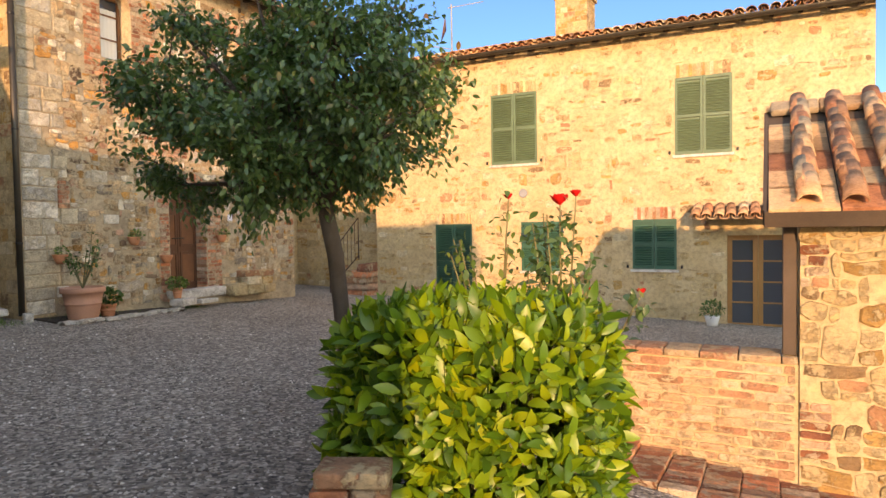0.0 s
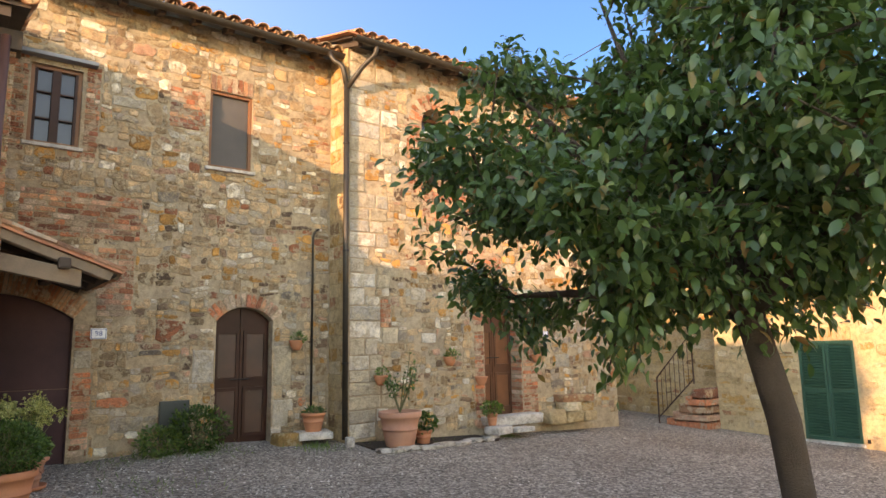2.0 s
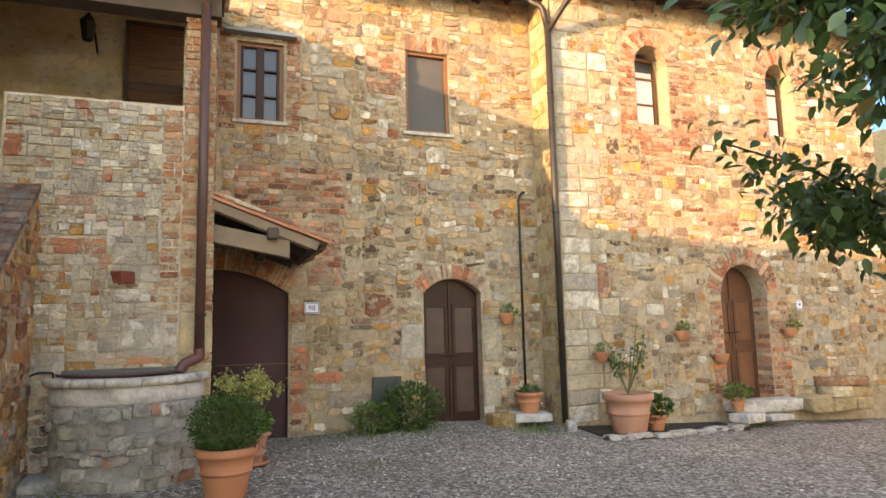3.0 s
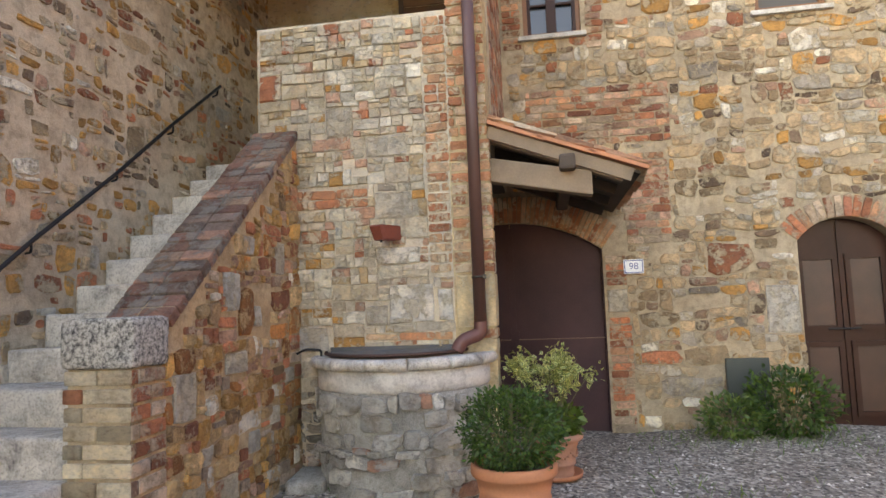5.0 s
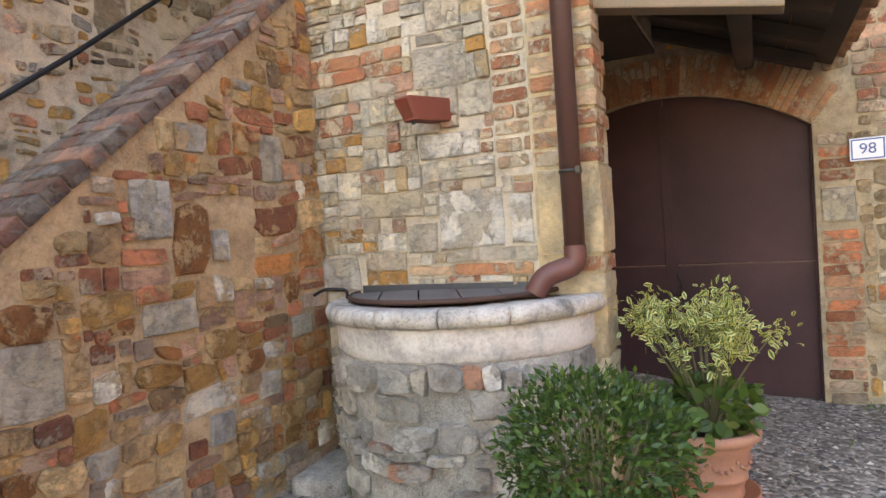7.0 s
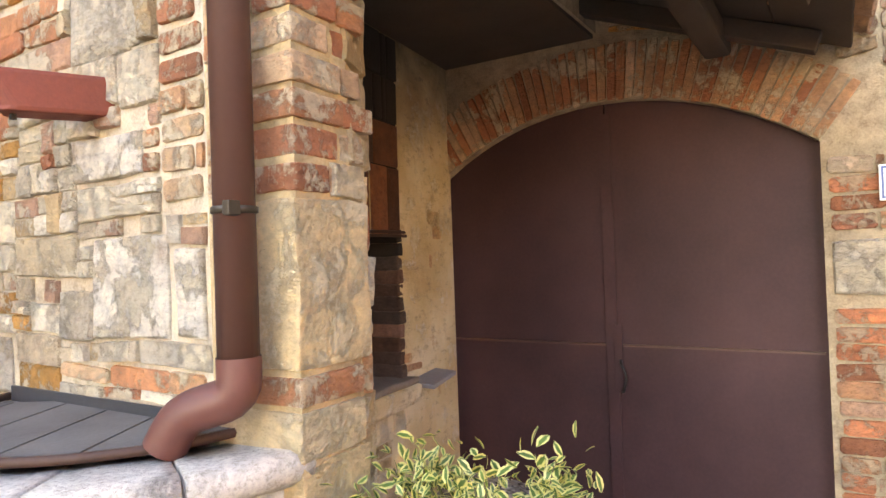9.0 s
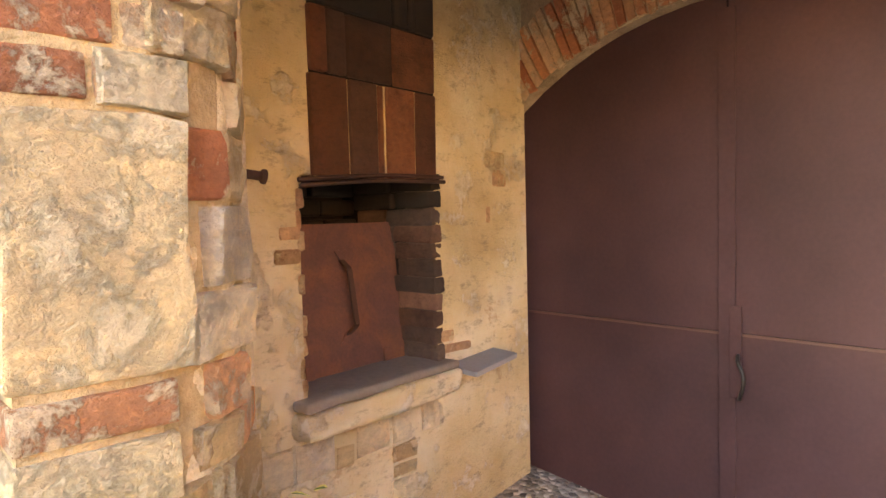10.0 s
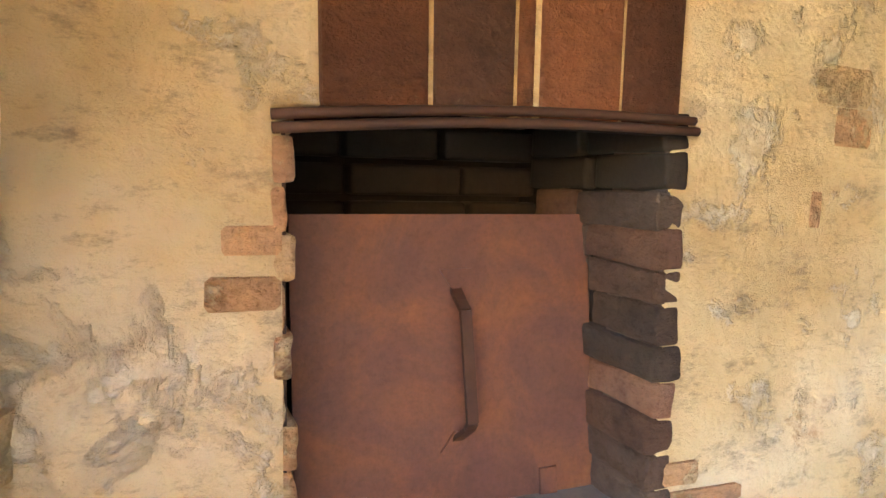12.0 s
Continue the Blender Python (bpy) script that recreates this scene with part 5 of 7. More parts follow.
# ---- well ----
def build_well():
    rnd = random.Random(51)
    cx, cy = -8.68, 0.72
    well = thing("well", "round stone well with pale rim, against the loggia wall", "well", (cx, cy, 0))

    def radius(z):
        return 0.605 + 0.06 * max(0, 0.55 - z) ** 1.3

    def halve(bm):
        bmesh.ops.bisect_plane(bm, geom=bm.verts[:] + bm.edges[:] + bm.faces[:], plane_co=(-0.02, 0, 0), plane_no=(1, 0, 0), clear_inner=True)

    bm = bmesh.new()
    lathe(bm, [(radius(z) - 0.008, z) for z in (-0.1, 0.1, 0.25, 0.4, 0.55, 0.7, 0.86)], 48, (0, 0, 0), 0.02)
    halve(bm)
    part("core", bm, M_MORTAR_G, well, "", True)
    bm = bmesh.new()
    lathe(bm, [(0.595, 0.84), (0.61, 0.86), (0.615, 0.99), (0.59, 1.0)], 56, (0, 0, 0), 0.015)
    halve(bm)
    part("plaster_band", bm, M_WHITEWASH, well, "whitewashed band with grey stains", True)
    n = 7
    a0, a1 = -1.45, 1.5
    for k in range(n):
        bm = bmesh.new()
        lo, hi = a0 + (a1 - a0) * k / n + 0.006, a0 + (a1 - a0) * (k + 1) / n - 0.006
        prof = [(0.42, 0.985), (0.638, 0.985), (0.66, 1.0), (0.665, 1.025), (0.652, 1.05), (0.63, 1.058), (0.43, 1.05)]
        rings = []
        for j in range(9):
            a = lo + (hi - lo) * j / 8
            w = 1 + 0.012 * noise.noise((a * 6, k, 0))
            rings.append([bm.verts.new((math.cos(a) * r * w, math.sin(a) * r * w, z + 0.006 * noise.noise((a * 9, r * 8, k)))) for r, z in prof])
        for p, q in zip(rings, rings[1:]):
            for i in range(len(prof)):
                bm.faces.new((p[i], p[(i + 1) % len(prof)], q[(i + 1) % len(prof)], q[i]))
        bm.faces.new(rings[0])
        bm.faces.new(rings[-1][::-1])
        part("rim_stone", bm, M_MARBLE, well, "", True)
    rows = []
    z = 0.1
    while z < 0.83:
        h = min(rnd.uniform(0.05, 0.12), 0.86 - z)
        a = -1.75
        while a < 1.8:
            w = rnd.uniform(0.07, 0.24) / 0.61
            if rnd.random() < 0.7:
                rows.append((a, a + w, z, z + h))
            a += w
        z += h
    for a0_, a1_, z0, z1 in rows:
        a, zz = (a0_ + a1_) / 2, (z0 + z1) / 2
        sv, sf = cell_stone(rnd, a * 0.61, zz, (a1_ - a0_) * 0.61 - 0.008, z1 - z0 - 0.004, rnd.uniform(0.01, 0.034), 1)
        me = bpy.data.meshes.new("stone")
        me.from_pydata(sv, [], sf)
        me.materials.append(M_WELL)
        ob = new("stone", me)
        ob.parent = well
        ob.matrix_basis = Matrix.Translation((math.cos(a) * radius(zz), math.sin(a) * radius(zz), zz)) @ pose(0, 0, 0, 0, 0, math.degrees(a) - 90)
    lid = thing("plank_cover", "round cover of grey weathered planks with an iron hoop", "cover", (cx, cy - 0.05, 1.062))
    r = 0.5
    edges = [-0.5, -0.36, -0.19, -0.02, 0.15, 0.3, 0.43, 0.5]
    for a, b in zip(edges, edges[1:]):
        bm = bmesh.new()
        n = 6
        top = []
        for z in (0.0, 0.022):
            ring = []
            for k in range(n + 1):
                y = a + 0.004 + (b - a - 0.008) * k / n
                ring.append((math.sqrt(max(r * r - y * y, 0.0004)), y))
            pts = [(x, y) for x, y in ring] + [(max(-x, 0.09), y) if x < -0.09 else (-min(x, 0.02), y) for x, y in ring[::-1]]
            top.append([bm.verts.new((x, y, z)) for x, y in pts])
        bm.faces.new(top[0][::-1])
        bm.faces.new(top[1])
        m = len(top[0])
        for k in range(m):
            bm.faces.new((top[0][k], top[0][(k + 1) % m], top[1][(k + 1) % m], top[1][k]))
        bmesh.ops.rotate(bm, verts=bm.verts, cent=(0, 0, 0), matrix=Matrix.Rotation(0.5, 3, "Z"))
        part("plank", bm, M_PLANK, lid)
    bm = bmesh.new()
    tube(bm, [(math.cos(t) * 0.51, math.sin(t) * 0.51, 0.012) for t in (-1.4 + 2.9 * k / 24 for k in range(25))], 0.012, 6)
    part("hoop", bm, M_RUST_D, lid, "thin rusty iron hoop", True)
    flash = thing("zinc_flashing", "dark zinc strip between well lid and wall", "flashing")
    part("strip", boxes((-8.588, -8.578, 0.2, 1.12, 1.05, 1.11), (-8.6, -8.55, 0.2, 1.12, 1.06, 1.066), bevel=0.002), M_LEAD, flash)
    hook = thing("iron_hook", "small bent iron hook on the well rim", "hook")
    bm = bmesh.new()
    tube(bm, bend([(-8.5, 0.16, 1.05), (-8.5, 0.16, 1.1), (-8.46, 0.06, 1.11), (-8.45, 0.0, 1.08)], 0.03), 0.008, 6)
    part("rod", bm, M_IRON, hook, "", True)


def whitewash():
    n = Nodes("old whitewash", 0.9)
    st = n.noise(5.0, 6, 0.7, "World")
    col = n.ramp(st, [(0.30, (0.14, 0.13, 0.12)), (0.44, (0.36, 0.33, 0.30)), (0.55, (0.56, 0.53, 0.48)), (0.75, (0.64, 0.61, 0.56))])
    fine = n.noise(60, 4, 0.7, "World")
    n.colour(n.mix(0.25, col, n.ramp(fine, [(0.35, (0.3, 0.28, 0.25)), (0.6, (0.75, 0.72, 0.67))])))
    n.bump(n.math("ADD", st, n.math("MULTIPLY", fine, 0.4)), 0.6, 0.012)
    return n.m


M_WHITEWASH = whitewash()
M_PLANK = plain("grey weathered plank", (0.12, 0.11, 0.10), 0.85, 0, 0.35, 9, 0.5)
build_well()


# ---- stairs ----
def build_stairs():
    rnd = random.Random(61)
    stairs = thing("stone_stairs", "outdoor stair of worn pale stone steps", "stairs")
    for k in range(-3, 11):
        x = -6.75 - 0.257 * k
        z = 0.865 + 0.18 * k
        bm = bmesh.new()
        vs = box(bm, x - 0.32, x + 0.02, -1.155, -0.345, z - 0.2, z, bevel=0.02)
        for v in vs:
            v.co += Vector((0.012 * noise.noise(v.co * 5), 0, 0.014 * noise.noise((v.co.x * 3, v.co.y * 4, k))))
        part("step", bm, M_MARBLE, stairs, "", True)
    tagged(part("stair_core", boxes((-10.6, -6.2, -1.155, -0.42, -0.4, 0.25), (-10.6, -7.2, -1.155, -0.36, 0.25, 0.9), (-10.6, -8.1, -1.155, -0.36, 0.9, 1.55), (-10.6, -9.35, -1.155, -0.36, 1.55, 2.6)), M_MORTAR), "solid masonry below the outdoor stair", "masonry", kind="structure")
    slope = lambda x: 1.36 + (-6.95 - x) * (2.69 - 1.36) / (8.58 - 6.95)
    para = wall_body("wall_parapet", FP, -8.6, -6.72, -0.3, 3.0, 0.3, [], M_MORTAR_O, "sloping stair parapet of ochre stone and brick", top=lambda x: max(min(slope(x) - 0.055, 3.0), 1.2))
    cells = []
    split(rnd, -8.58, -6.92, 0.1, 2.6, 0.2, 0.13, cells)
    cells = [c for c in cells if c[3] < slope(c[1]) - 0.06]
    fixed = [(-7.66, -7.48, 1.38, 1.62), (-7.75, -7.5, 1.04, 1.16), (-7.2, -7.0, 0.86, 1.1), (-8.3, -8.16, 1.62, 1.84), (-7.95, -7.85, 1.28, 1.42), (-8.2, -8.05, 0.66, 0.78), (-7.28, -7.05, 0.44, 0.54), (-7.9, -7.77, 0.55, 0.68), (-7.62, -7.46, 0.36, 0.5), (-8.45, -8.3, 0.9, 1.0), (-7.35, -7.2, 0.2, 0.32)]
    cells = clip_cells(cells, [(*f, 0) for f in fixed])
    bricky = [c for c in cells if rnd.random() < 0.3 and c[3] - c[2] < 0.1]
    lay(para, [c for c in cells if c not in bricky], on(FP), "stone", M_RUSTY, M_RUSTY_I, rnd, 0.006, (0.004, 0.026))
    lay(para, bricky, on(FP), "brick", M_BRICK, M_BRICK_I, rnd, 0.014, (0.004, 0.016))
    lay(para, fixed, on(FP), "stone", M_BLOCK, M_BLOCK_I, rnd, 0.008, (0.012, 0.02))
    run = math.hypot(1.63, 1.33)
    n = 22
    for k in range(n):
        a, b = k / n, (k + 1) / n
        mid = (a + b) / 2
        m = Matrix.Translation((-6.95 - 1.63 * mid, -0.185, 1.36 + 1.33 * mid)) @ pose(0, 0, 0, 0, math.degrees(math.atan2(1.33, 1.63)) + rnd.uniform(-1, 1))
        for y0, y1 in ((-0.17, -0.01), (-0.004, 0.17)):
            part("coping_brick", boxes((-run / n / 2 + 0.004, run / n / 2 - 0.004, y0, y1, -0.05, rnd.uniform(0.004, 0.014)), m=m, bevel=0.008), M_COPING, para, "", True)
    # the post at the foot of the parapet
    post = thing("stair_post", "square brick post with a lichened capstone", "post")
    part("core", boxes((-6.93, -6.70, -0.33, -0.035, -0.3, 1.16)), M_MORTAR, post)
    z = 0.0
    while z < 1.13:
        off = rnd.choice((0, 1))
        for (x0, x1) in (((-6.94, -6.83), (-6.82, -6.69)) if off else ((-6.94, -6.75), (-6.74, -6.69))):
            part("brick", boxes((x0, x1, -0.16, -0.018 + rnd.uniform(-0.004, 0.004), z, z + 0.062), bevel=0.007), M_BRICK, post, "", True)
        for (y0, y1) in (((-0.345, -0.19), (-0.18, -0.022)) if not off else ((-0.345, -0.26), (-0.25, -0.022))):
            part("brick", boxes((-6.8, -6.685 + rnd.uniform(-0.004, 0.004), y0, y1, z, z + 0.062), bevel=0.007), M_PALEBRICK, post, "", True)
        z += 0.078
    bm = bmesh.new()
    vs = box(bm, -6.95, -6.67, -0.355, 0.0, 1.16, 1.38, bevel=0.03)
    bmesh.ops.subdivide_edges(bm, edges=bm.edges, cuts=2, use_grid_fill=True)
    for v in bm.verts:
        v.co += v.normal * 0.0 + Vector((0.012 * noise.noise(v.co * 6), 0.012 * noise.noise(v.co * 6 + Vector((5, 0, 0))), 0.012 * noise.noise(v.co * 6 + Vector((0, 7, 0)))))
    part("capstone", bm, M_LICHEN, post, "grey limestone capstone spotted with black lichen", True)
    rail = thing("handrail", "thin black iron handrail on wall brackets", "handrail")
    bm = bmesh.new()
    pts = [(-6.3, -1.09, 1.02), (-6.95, -1.09, 1.52), (-7.33, -1.09, 1.82), (-8.05, -1.09, 2.35), (-8.71, -1.09, 2.87), (-9.45, -1.09, 3.42)]
    tube(bm, pts, 0.014, 8)
    part("bar", bm, M_IRON, rail, "", True)
    for x in (-6.55, -7.33, -8.05, -8.71, -9.4):
        z = 1.82 + (-7.33 - x) * 0.757
        bm = bmesh.new()
        tube(bm, bend([(x, -1.09, z), (x, -1.09, z - 0.06), (x - 0.04, -1.16, z - 0.06)], 0.02), 0.008, 6)
        part("bracket", bm, M_IRON, rail, "", True)


def lichen():
    n = Nodes("lichened limestone", 0.95)
    v = n.noise(48.0, 6, 0.75, "World")
    col = n.ramp(v, [(0.36, (0.035, 0.032, 0.03)), (0.46, (0.20, 0.19, 0.17)), (0.56, (0.46, 0.43, 0.38)), (0.75, (0.55, 0.52, 0.46))])
    n.colour(col)
    n.bump(v, 0.8, 0.012)
    return n.m


M_LICHEN = lichen()
M_PALEBRICK = random_stone("pale brick", [(0, (0.55, 0.45, 0.31)), (0.35, (0.60, 0.51, 0.37)), (0.7, (0.50, 0.36, 0.24)), (0.9, (0.42, 0.17, 0.09))])
M_COPING = random_stone("worn coping brick", [(0, (0.25, 0.12, 0.085)), (0.35, (0.33, 0.17, 0.115)), (0.6, (0.21, 0.14, 0.11)), (0.85, (0.36, 0.23, 0.16))], smear=(0.24, 0.205, 0.17))
build_stairs()


# ---- plants ----
def leaf_shape(length, width, fold=0.18, curl=0.25, seg=3):
    """A leaf with a folded midrib, along x, bent down at the tip; vertices, faces, and how far each vertex lies from the rib."""
    verts, faces, rim = [], [], []
    for i in range(seg + 1):
        f = i / seg
        w = width * math.sin(math.pi * min(0.06 + f * 0.92, 0.98)) ** 0.8 / 2
        x, z = length * f, -curl * length * f * f
        verts += [(x, -w, z + fold * w), (x, 0, z), (x, w, z + fold * w)]
        rim += [1, 0, 1]
    for i in range(seg):
        a = 3 * i
        faces += [(a, a + 1, a + 4, a + 3), (a + 1, a + 2, a + 5, a + 4)]
    return verts, faces, rim


class Leaves:
    """Collects many leaves for one mesh."""

    def __init__(self):
        self.v, self.f, self.r = [], [], []

    def add(self, shape, p, d, up, size=1.0):
        d = Vector(d).normalized()
        side = d.cross(up)
        if side.length < 1e-4:
            side = d.orthogonal()
        side.normalize()
        top = side.cross(d)
        n = len(self.v)
        for x, y, z in shape[0]:
            q = p + (d * x + side * y + top * z) * size
            self.v.append((q.x, q.y, q.z))
        self.f += [tuple(k + n for k in f) for f in shape[1]]
        self.r += shape[2]

    def mesh(self, name, material, parent, label=""):
        ob = pydata(name, self.v, self.f, material, parent, label, True)
        uv = ob.data.uv_layers.new(name="rim")
        loops = np.zeros(len(ob.data.loops), dtype=np.int32)
        ob.data.loops.foreach_get("vertex_index", loops)
        vals = np.zeros((len(loops), 2), dtype=np.float32)
        vals[:, 0] = np.array(self.r, dtype=np.float32)[loops]
        uv.data.foreach_set("uv", vals.ravel())
        ob["kind"] = "stuff"
        return ob


def rand_dir(rnd):
    while True:
        v = Vector((rnd.uniform(-1, 1), rnd.uniform(-1, 1), rnd.uniform(-1, 1)))
        if 0.05 < v.length < 1:
            return v.normalized()


def pot_profile(r, h, plain_rim=False):
    return [(r * 0.62, 0.0), (r * 0.64, 0.01), (r * 0.78, h * 0.45), (r * 0.80, h * 0.5), (r * 0.83, h * 0.5), (r * 0.83, h * 0.54), (r * 0.80, h * 0.545), (r * 0.9, h * 0.83),
            (r * 0.98, h * 0.84), (r * 1.0, h * 0.87), (r * 1.0, h * 0.97), (r * 0.97, h), (r * 0.88, h), (r * 0.86, h * 0.9)]


def pot(parent, r, h, material, seg=36, saucer=False):
    bm = bmesh.new()
    lathe(bm, pot_profile(r, h), seg)
    part("pot", bm, material, parent, "", True)
    bm = bmesh.new()
    lathe(bm, [(r * 0.86, h * 0.88), (r * 0.5, h * 0.93), (r * 0.1, h * 0.94)], 20)
    part("soil", bm, M_SOIL, parent)
    if saucer:
        bm = bmesh.new()
        lathe(bm, [(r * 0.7, 0.0), (r * 0.86, 0.015), (r * 0.9, 0.045), (r * 0.86, 0.045), (r * 0.8, 0.02)], seg)
        part("saucer", bm, material, parent, "", True)


def bush(parent, centre, radii, count, shape, material, seed, size=1.0, stems=14, lumps=0.25, hang=0.0, inner=0.55):
    """Twigs and leaves inside an uneven round shape."""
    rnd = random.Random(seed)
    c = Vector(centre)
    lv = Leaves()
    twigs = bmesh.new()
    for _ in range(stems):
        d = rand_dir(rnd)
        d.z = abs(d.z) * 1.2
        q = c + Vector((d.x * radii[0], d.y * radii[1], d.z * radii[2])) * 0.8
        base = c - Vector((0, 0, radii[2])) + Vector((d.x, d.y, 0)) * 0.03
        tube(twigs, [base, base.lerp(q, 0.5) + Vector((0, 0, 0.03)), q], [0.007, 0.005, 0.003], 4)
    part("branchwork", twigs, M_STEM, parent)
    for _ in range(count):
        d = rand_dir(rnd)
        out = inner + (1 - inner) * rnd.random() ** 0.6
        bump = 1 + lumps * noise.noise(d * 2.6 + c) + 0.5 * lumps * noise.noise(d * 6 + c)
        p = c + Vector((d.x * radii[0], d.y * radii[1], d.z * radii[2])) * out * bump
        way = (d + rand_dir(rnd) * 0.9 + Vector((0, 0, 0.35 - hang))).normalized()
        lv.add(shape, p, way, rand_dir(rnd) + Vector((0, 0, 0.8)), size * rnd.uniform(0.65, 1.25))
    return lv.mesh("leaves", material, parent)


def build_door_pots():
    t = thing("potted_box_shrub", "round dense box shrub in a large terracotta pot", "potted plant", (-7.76, 1.51, ground_z(-7.76, 1.51)))
    pot(t, 0.235, 0.38, M_TERRA)
    bush(t, (0.0, 0.0, 0.54), (0.28, 0.28, 0.24), 5200, leaf_shape(0.026, 0.013, 0.2, 0.2, 2), M_BOX, 71, 1.0, 30, 0.22)
    t = thing("potted_variegated_shrub", "variegated cream and green shrub in a decorated terracotta pot", "potted plant", (-8.8, 1.73, ground_z(-8.8, 1.73)))
    bm = bmesh.new()
    r, h = 0.185, 0.30
    lathe(bm, [(r * 0.62, 0), (r * 0.68, 0.03), (r * 0.66, 0.05), (r * 0.7, h * 0.3), (r * 0.76, h * 0.32), (r * 0.76, h * 0.36), (r * 0.74, h * 0.38), (r * 0.82, h * 0.72), (r * 0.88, h * 0.75), (r * 0.86, h * 0.79), (r * 0.96, h * 0.85), (r * 1.06, h * 0.88), (r * 1.08, h * 0.95), (r * 1.03, h), (r * 0.9, h), (r * 0.88, h * 0.92)], 40)
    part("pot", bm, M_TERRA_P, t, "", True)
    bm = bmesh.new()
    rnd = random.Random(4)
    for k in range(40):
        a = math.tau * k / 40
        rr = r * (0.79 + 0.02)
        bmesh.ops.create_icosphere(bm, subdivisions=1, radius=0.011, matrix=Matrix.Translation((math.cos(a) * rr, math.sin(a) * rr, h * 0.62 - 0.035 * abs(math.sin(a * 4)))))
    fest = part("festoon", bm, M_TERRA_P, t, "moulded garland on the pot", True)
    bm = bmesh.new()
    lathe(bm, [(r * 0.85, 0.0), (r * 0.98, 0.012), (r * 1.02, 0.04), (r * 0.97, 0.04), (r * 0.9, 0.02)], 32)
    part("saucer", bm, M_TERRA, t, "", True)
    bm = bmesh.new()
    lathe(bm, [(r * 0.88, h * 0.9), (r * 0.4, h * 0.93)], 20)
    part("soil", bm, M_SOIL, t)
    bush(t, (0.02, 0.0, 0.38), (0.19, 0.19, 0.1), 260, leaf_shape(0.07, 0.05, 0.1, 0.3, 3), M_HERB, 72, 1.0, 8, 0.3)
    rnd = random.Random(73)
    lv = Leaves()
    twigs = bmesh.new()
    shape = leaf_shape(0.036, 0.019, 0.22, 0.15, 3)
    for k in range(34):
        a = rnd.uniform(0, math.tau)
        reach = rnd.uniform(0.06, 0.36)
        tip = Vector((math.cos(a) * reach, math.sin(a) * reach, 0.80 - reach * 0.25 + rnd.uniform(-0.12, 0.1)))
        tip.y = min(tip.y, 0.28 if tip.x > 0.02 else 0.1)
        base = Vector((0.01 * math.cos(a), 0.01 * math.sin(a), 0.27))
        knee = base.lerp(tip, 0.5) + Vector((0, 0, 0.1))
        path = [base.lerp(knee, f).lerp(knee.lerp(tip, f), f) for f in (0, 0.2, 0.4, 0.6, 0.8, 1)]
        tube(twigs, path, [0.007, 0.006, 0.005, 0.004, 0.003, 0.002], 4)
        for j in range(46):
            f = rnd.uniform(0.55, 1.05)
            p = knee.lerp(tip, min(f, 1)) if f > 0.5 else path[2]
            p = p + rand_dir(rnd) * rnd.uniform(0.01, 0.085)
            lv.add(shape, p, rand_dir(rnd) + Vector((0, 0, 0.3)), rand_dir(rnd) + Vector((0, 0, 0.7)), rnd.uniform(0.6, 1.2))
    part("branchwork", twigs, M_STEM, t)
    lv.mesh("leaves", M_VARIEG, t, "small green leaves edged in cream yellow")


build_door_pots()


# ---- house fronts: doors, windows, gutters, roofs ----
def panel_door(name, label, face, op, depth, material, panels, split_at=None):
    """A wooden door in an opening, with raised frames round sunk panels."""
    t0, t1, z0, z1, rise = op
    door = thing(name, label, "door")
    n = 12

    def sheet(a, b, lo, hi, d0, d1, pname, parent=door, mat=material):
        bm = bmesh.new()
        ts = [a + (b - a) * k / n for k in range(n + 1)]
        rows = []
        for d in (d1, d0):
            rows.append([bm.verts.new(face.at(t, d, lo)) for t in ts])
            rows.append([bm.verts.new(face.at(t, d, min(hi, arc_top(op, t) - 0.004) if hi > z1 - rise - 0.02 else hi)) for t in ts])
        for k in range(n):
            for p, q in ((0, 1), (2, 3), (1, 3), (0, 2)):
                bm.faces.new((rows[p][k], rows[p][k + 1], rows[q][k + 1], rows[q][k]))
        for k in (0, n):
            bm.faces.new((rows[0][k], rows[1][k], rows[3][k], rows[2][k]))
        return part(pname, bm, mat, parent)

    mid = (t0 + t1) / 2
    for a, b in ((t0 + 0.005, mid - 0.003), (mid + 0.003, t1 - 0.005)):
        leaf = sheet(a, b, z0, 9, -depth - 0.045, -depth, "leaf")
        for lo, hi in panels:
            for (u0, u1, v0, v1) in ((a + 0.03, a + 0.075, lo, hi), (b - 0.075, b - 0.03, lo, hi), (a + 0.075, b - 0.075, lo, lo + 0.05), (a + 0.075, b - 0.075, hi - 0.05, hi)):
                sheet(u0, u1, v0, v1, -depth, -depth + 0.024, "moulding", leaf)
            # the panel's lit look is put into its colour
            sheet(a + 0.077, b - 0.077, lo + 0.052, hi - 0.052, -depth, -depth + 0.008, "panel", leaf, M_DOOR_P if material is M_DOOR else M_DOOR3_P)
    sheet(mid - 0.02, mid + 0.02, z0, z1 - 0.03, -depth, -depth + 0.02, "cover_strip")
    bm = bmesh.new()
    tube(bm, [face.at(mid - 0.16, -depth + 0.03, z0 + 1.02), face.at(mid + 0.12, -depth + 0.03, z0 + 1.02)], 0.01, 8)
    part("bolt", bm, M_IRON, door)
    return door


panel_door("door_west", "dark brown panelled double door under a brick arch, shut", FA, DOOR_A, 0.16, M_DOOR, [(0.2, 0.9), (1.0, 1.72)])
panel_door("door_northwest", "arched brown wooden double door in a brick surround, shut", FC, DOOR_C, 0.3, M_DOOR3, [(0.3, 0.95), (1.05, 1.72)])


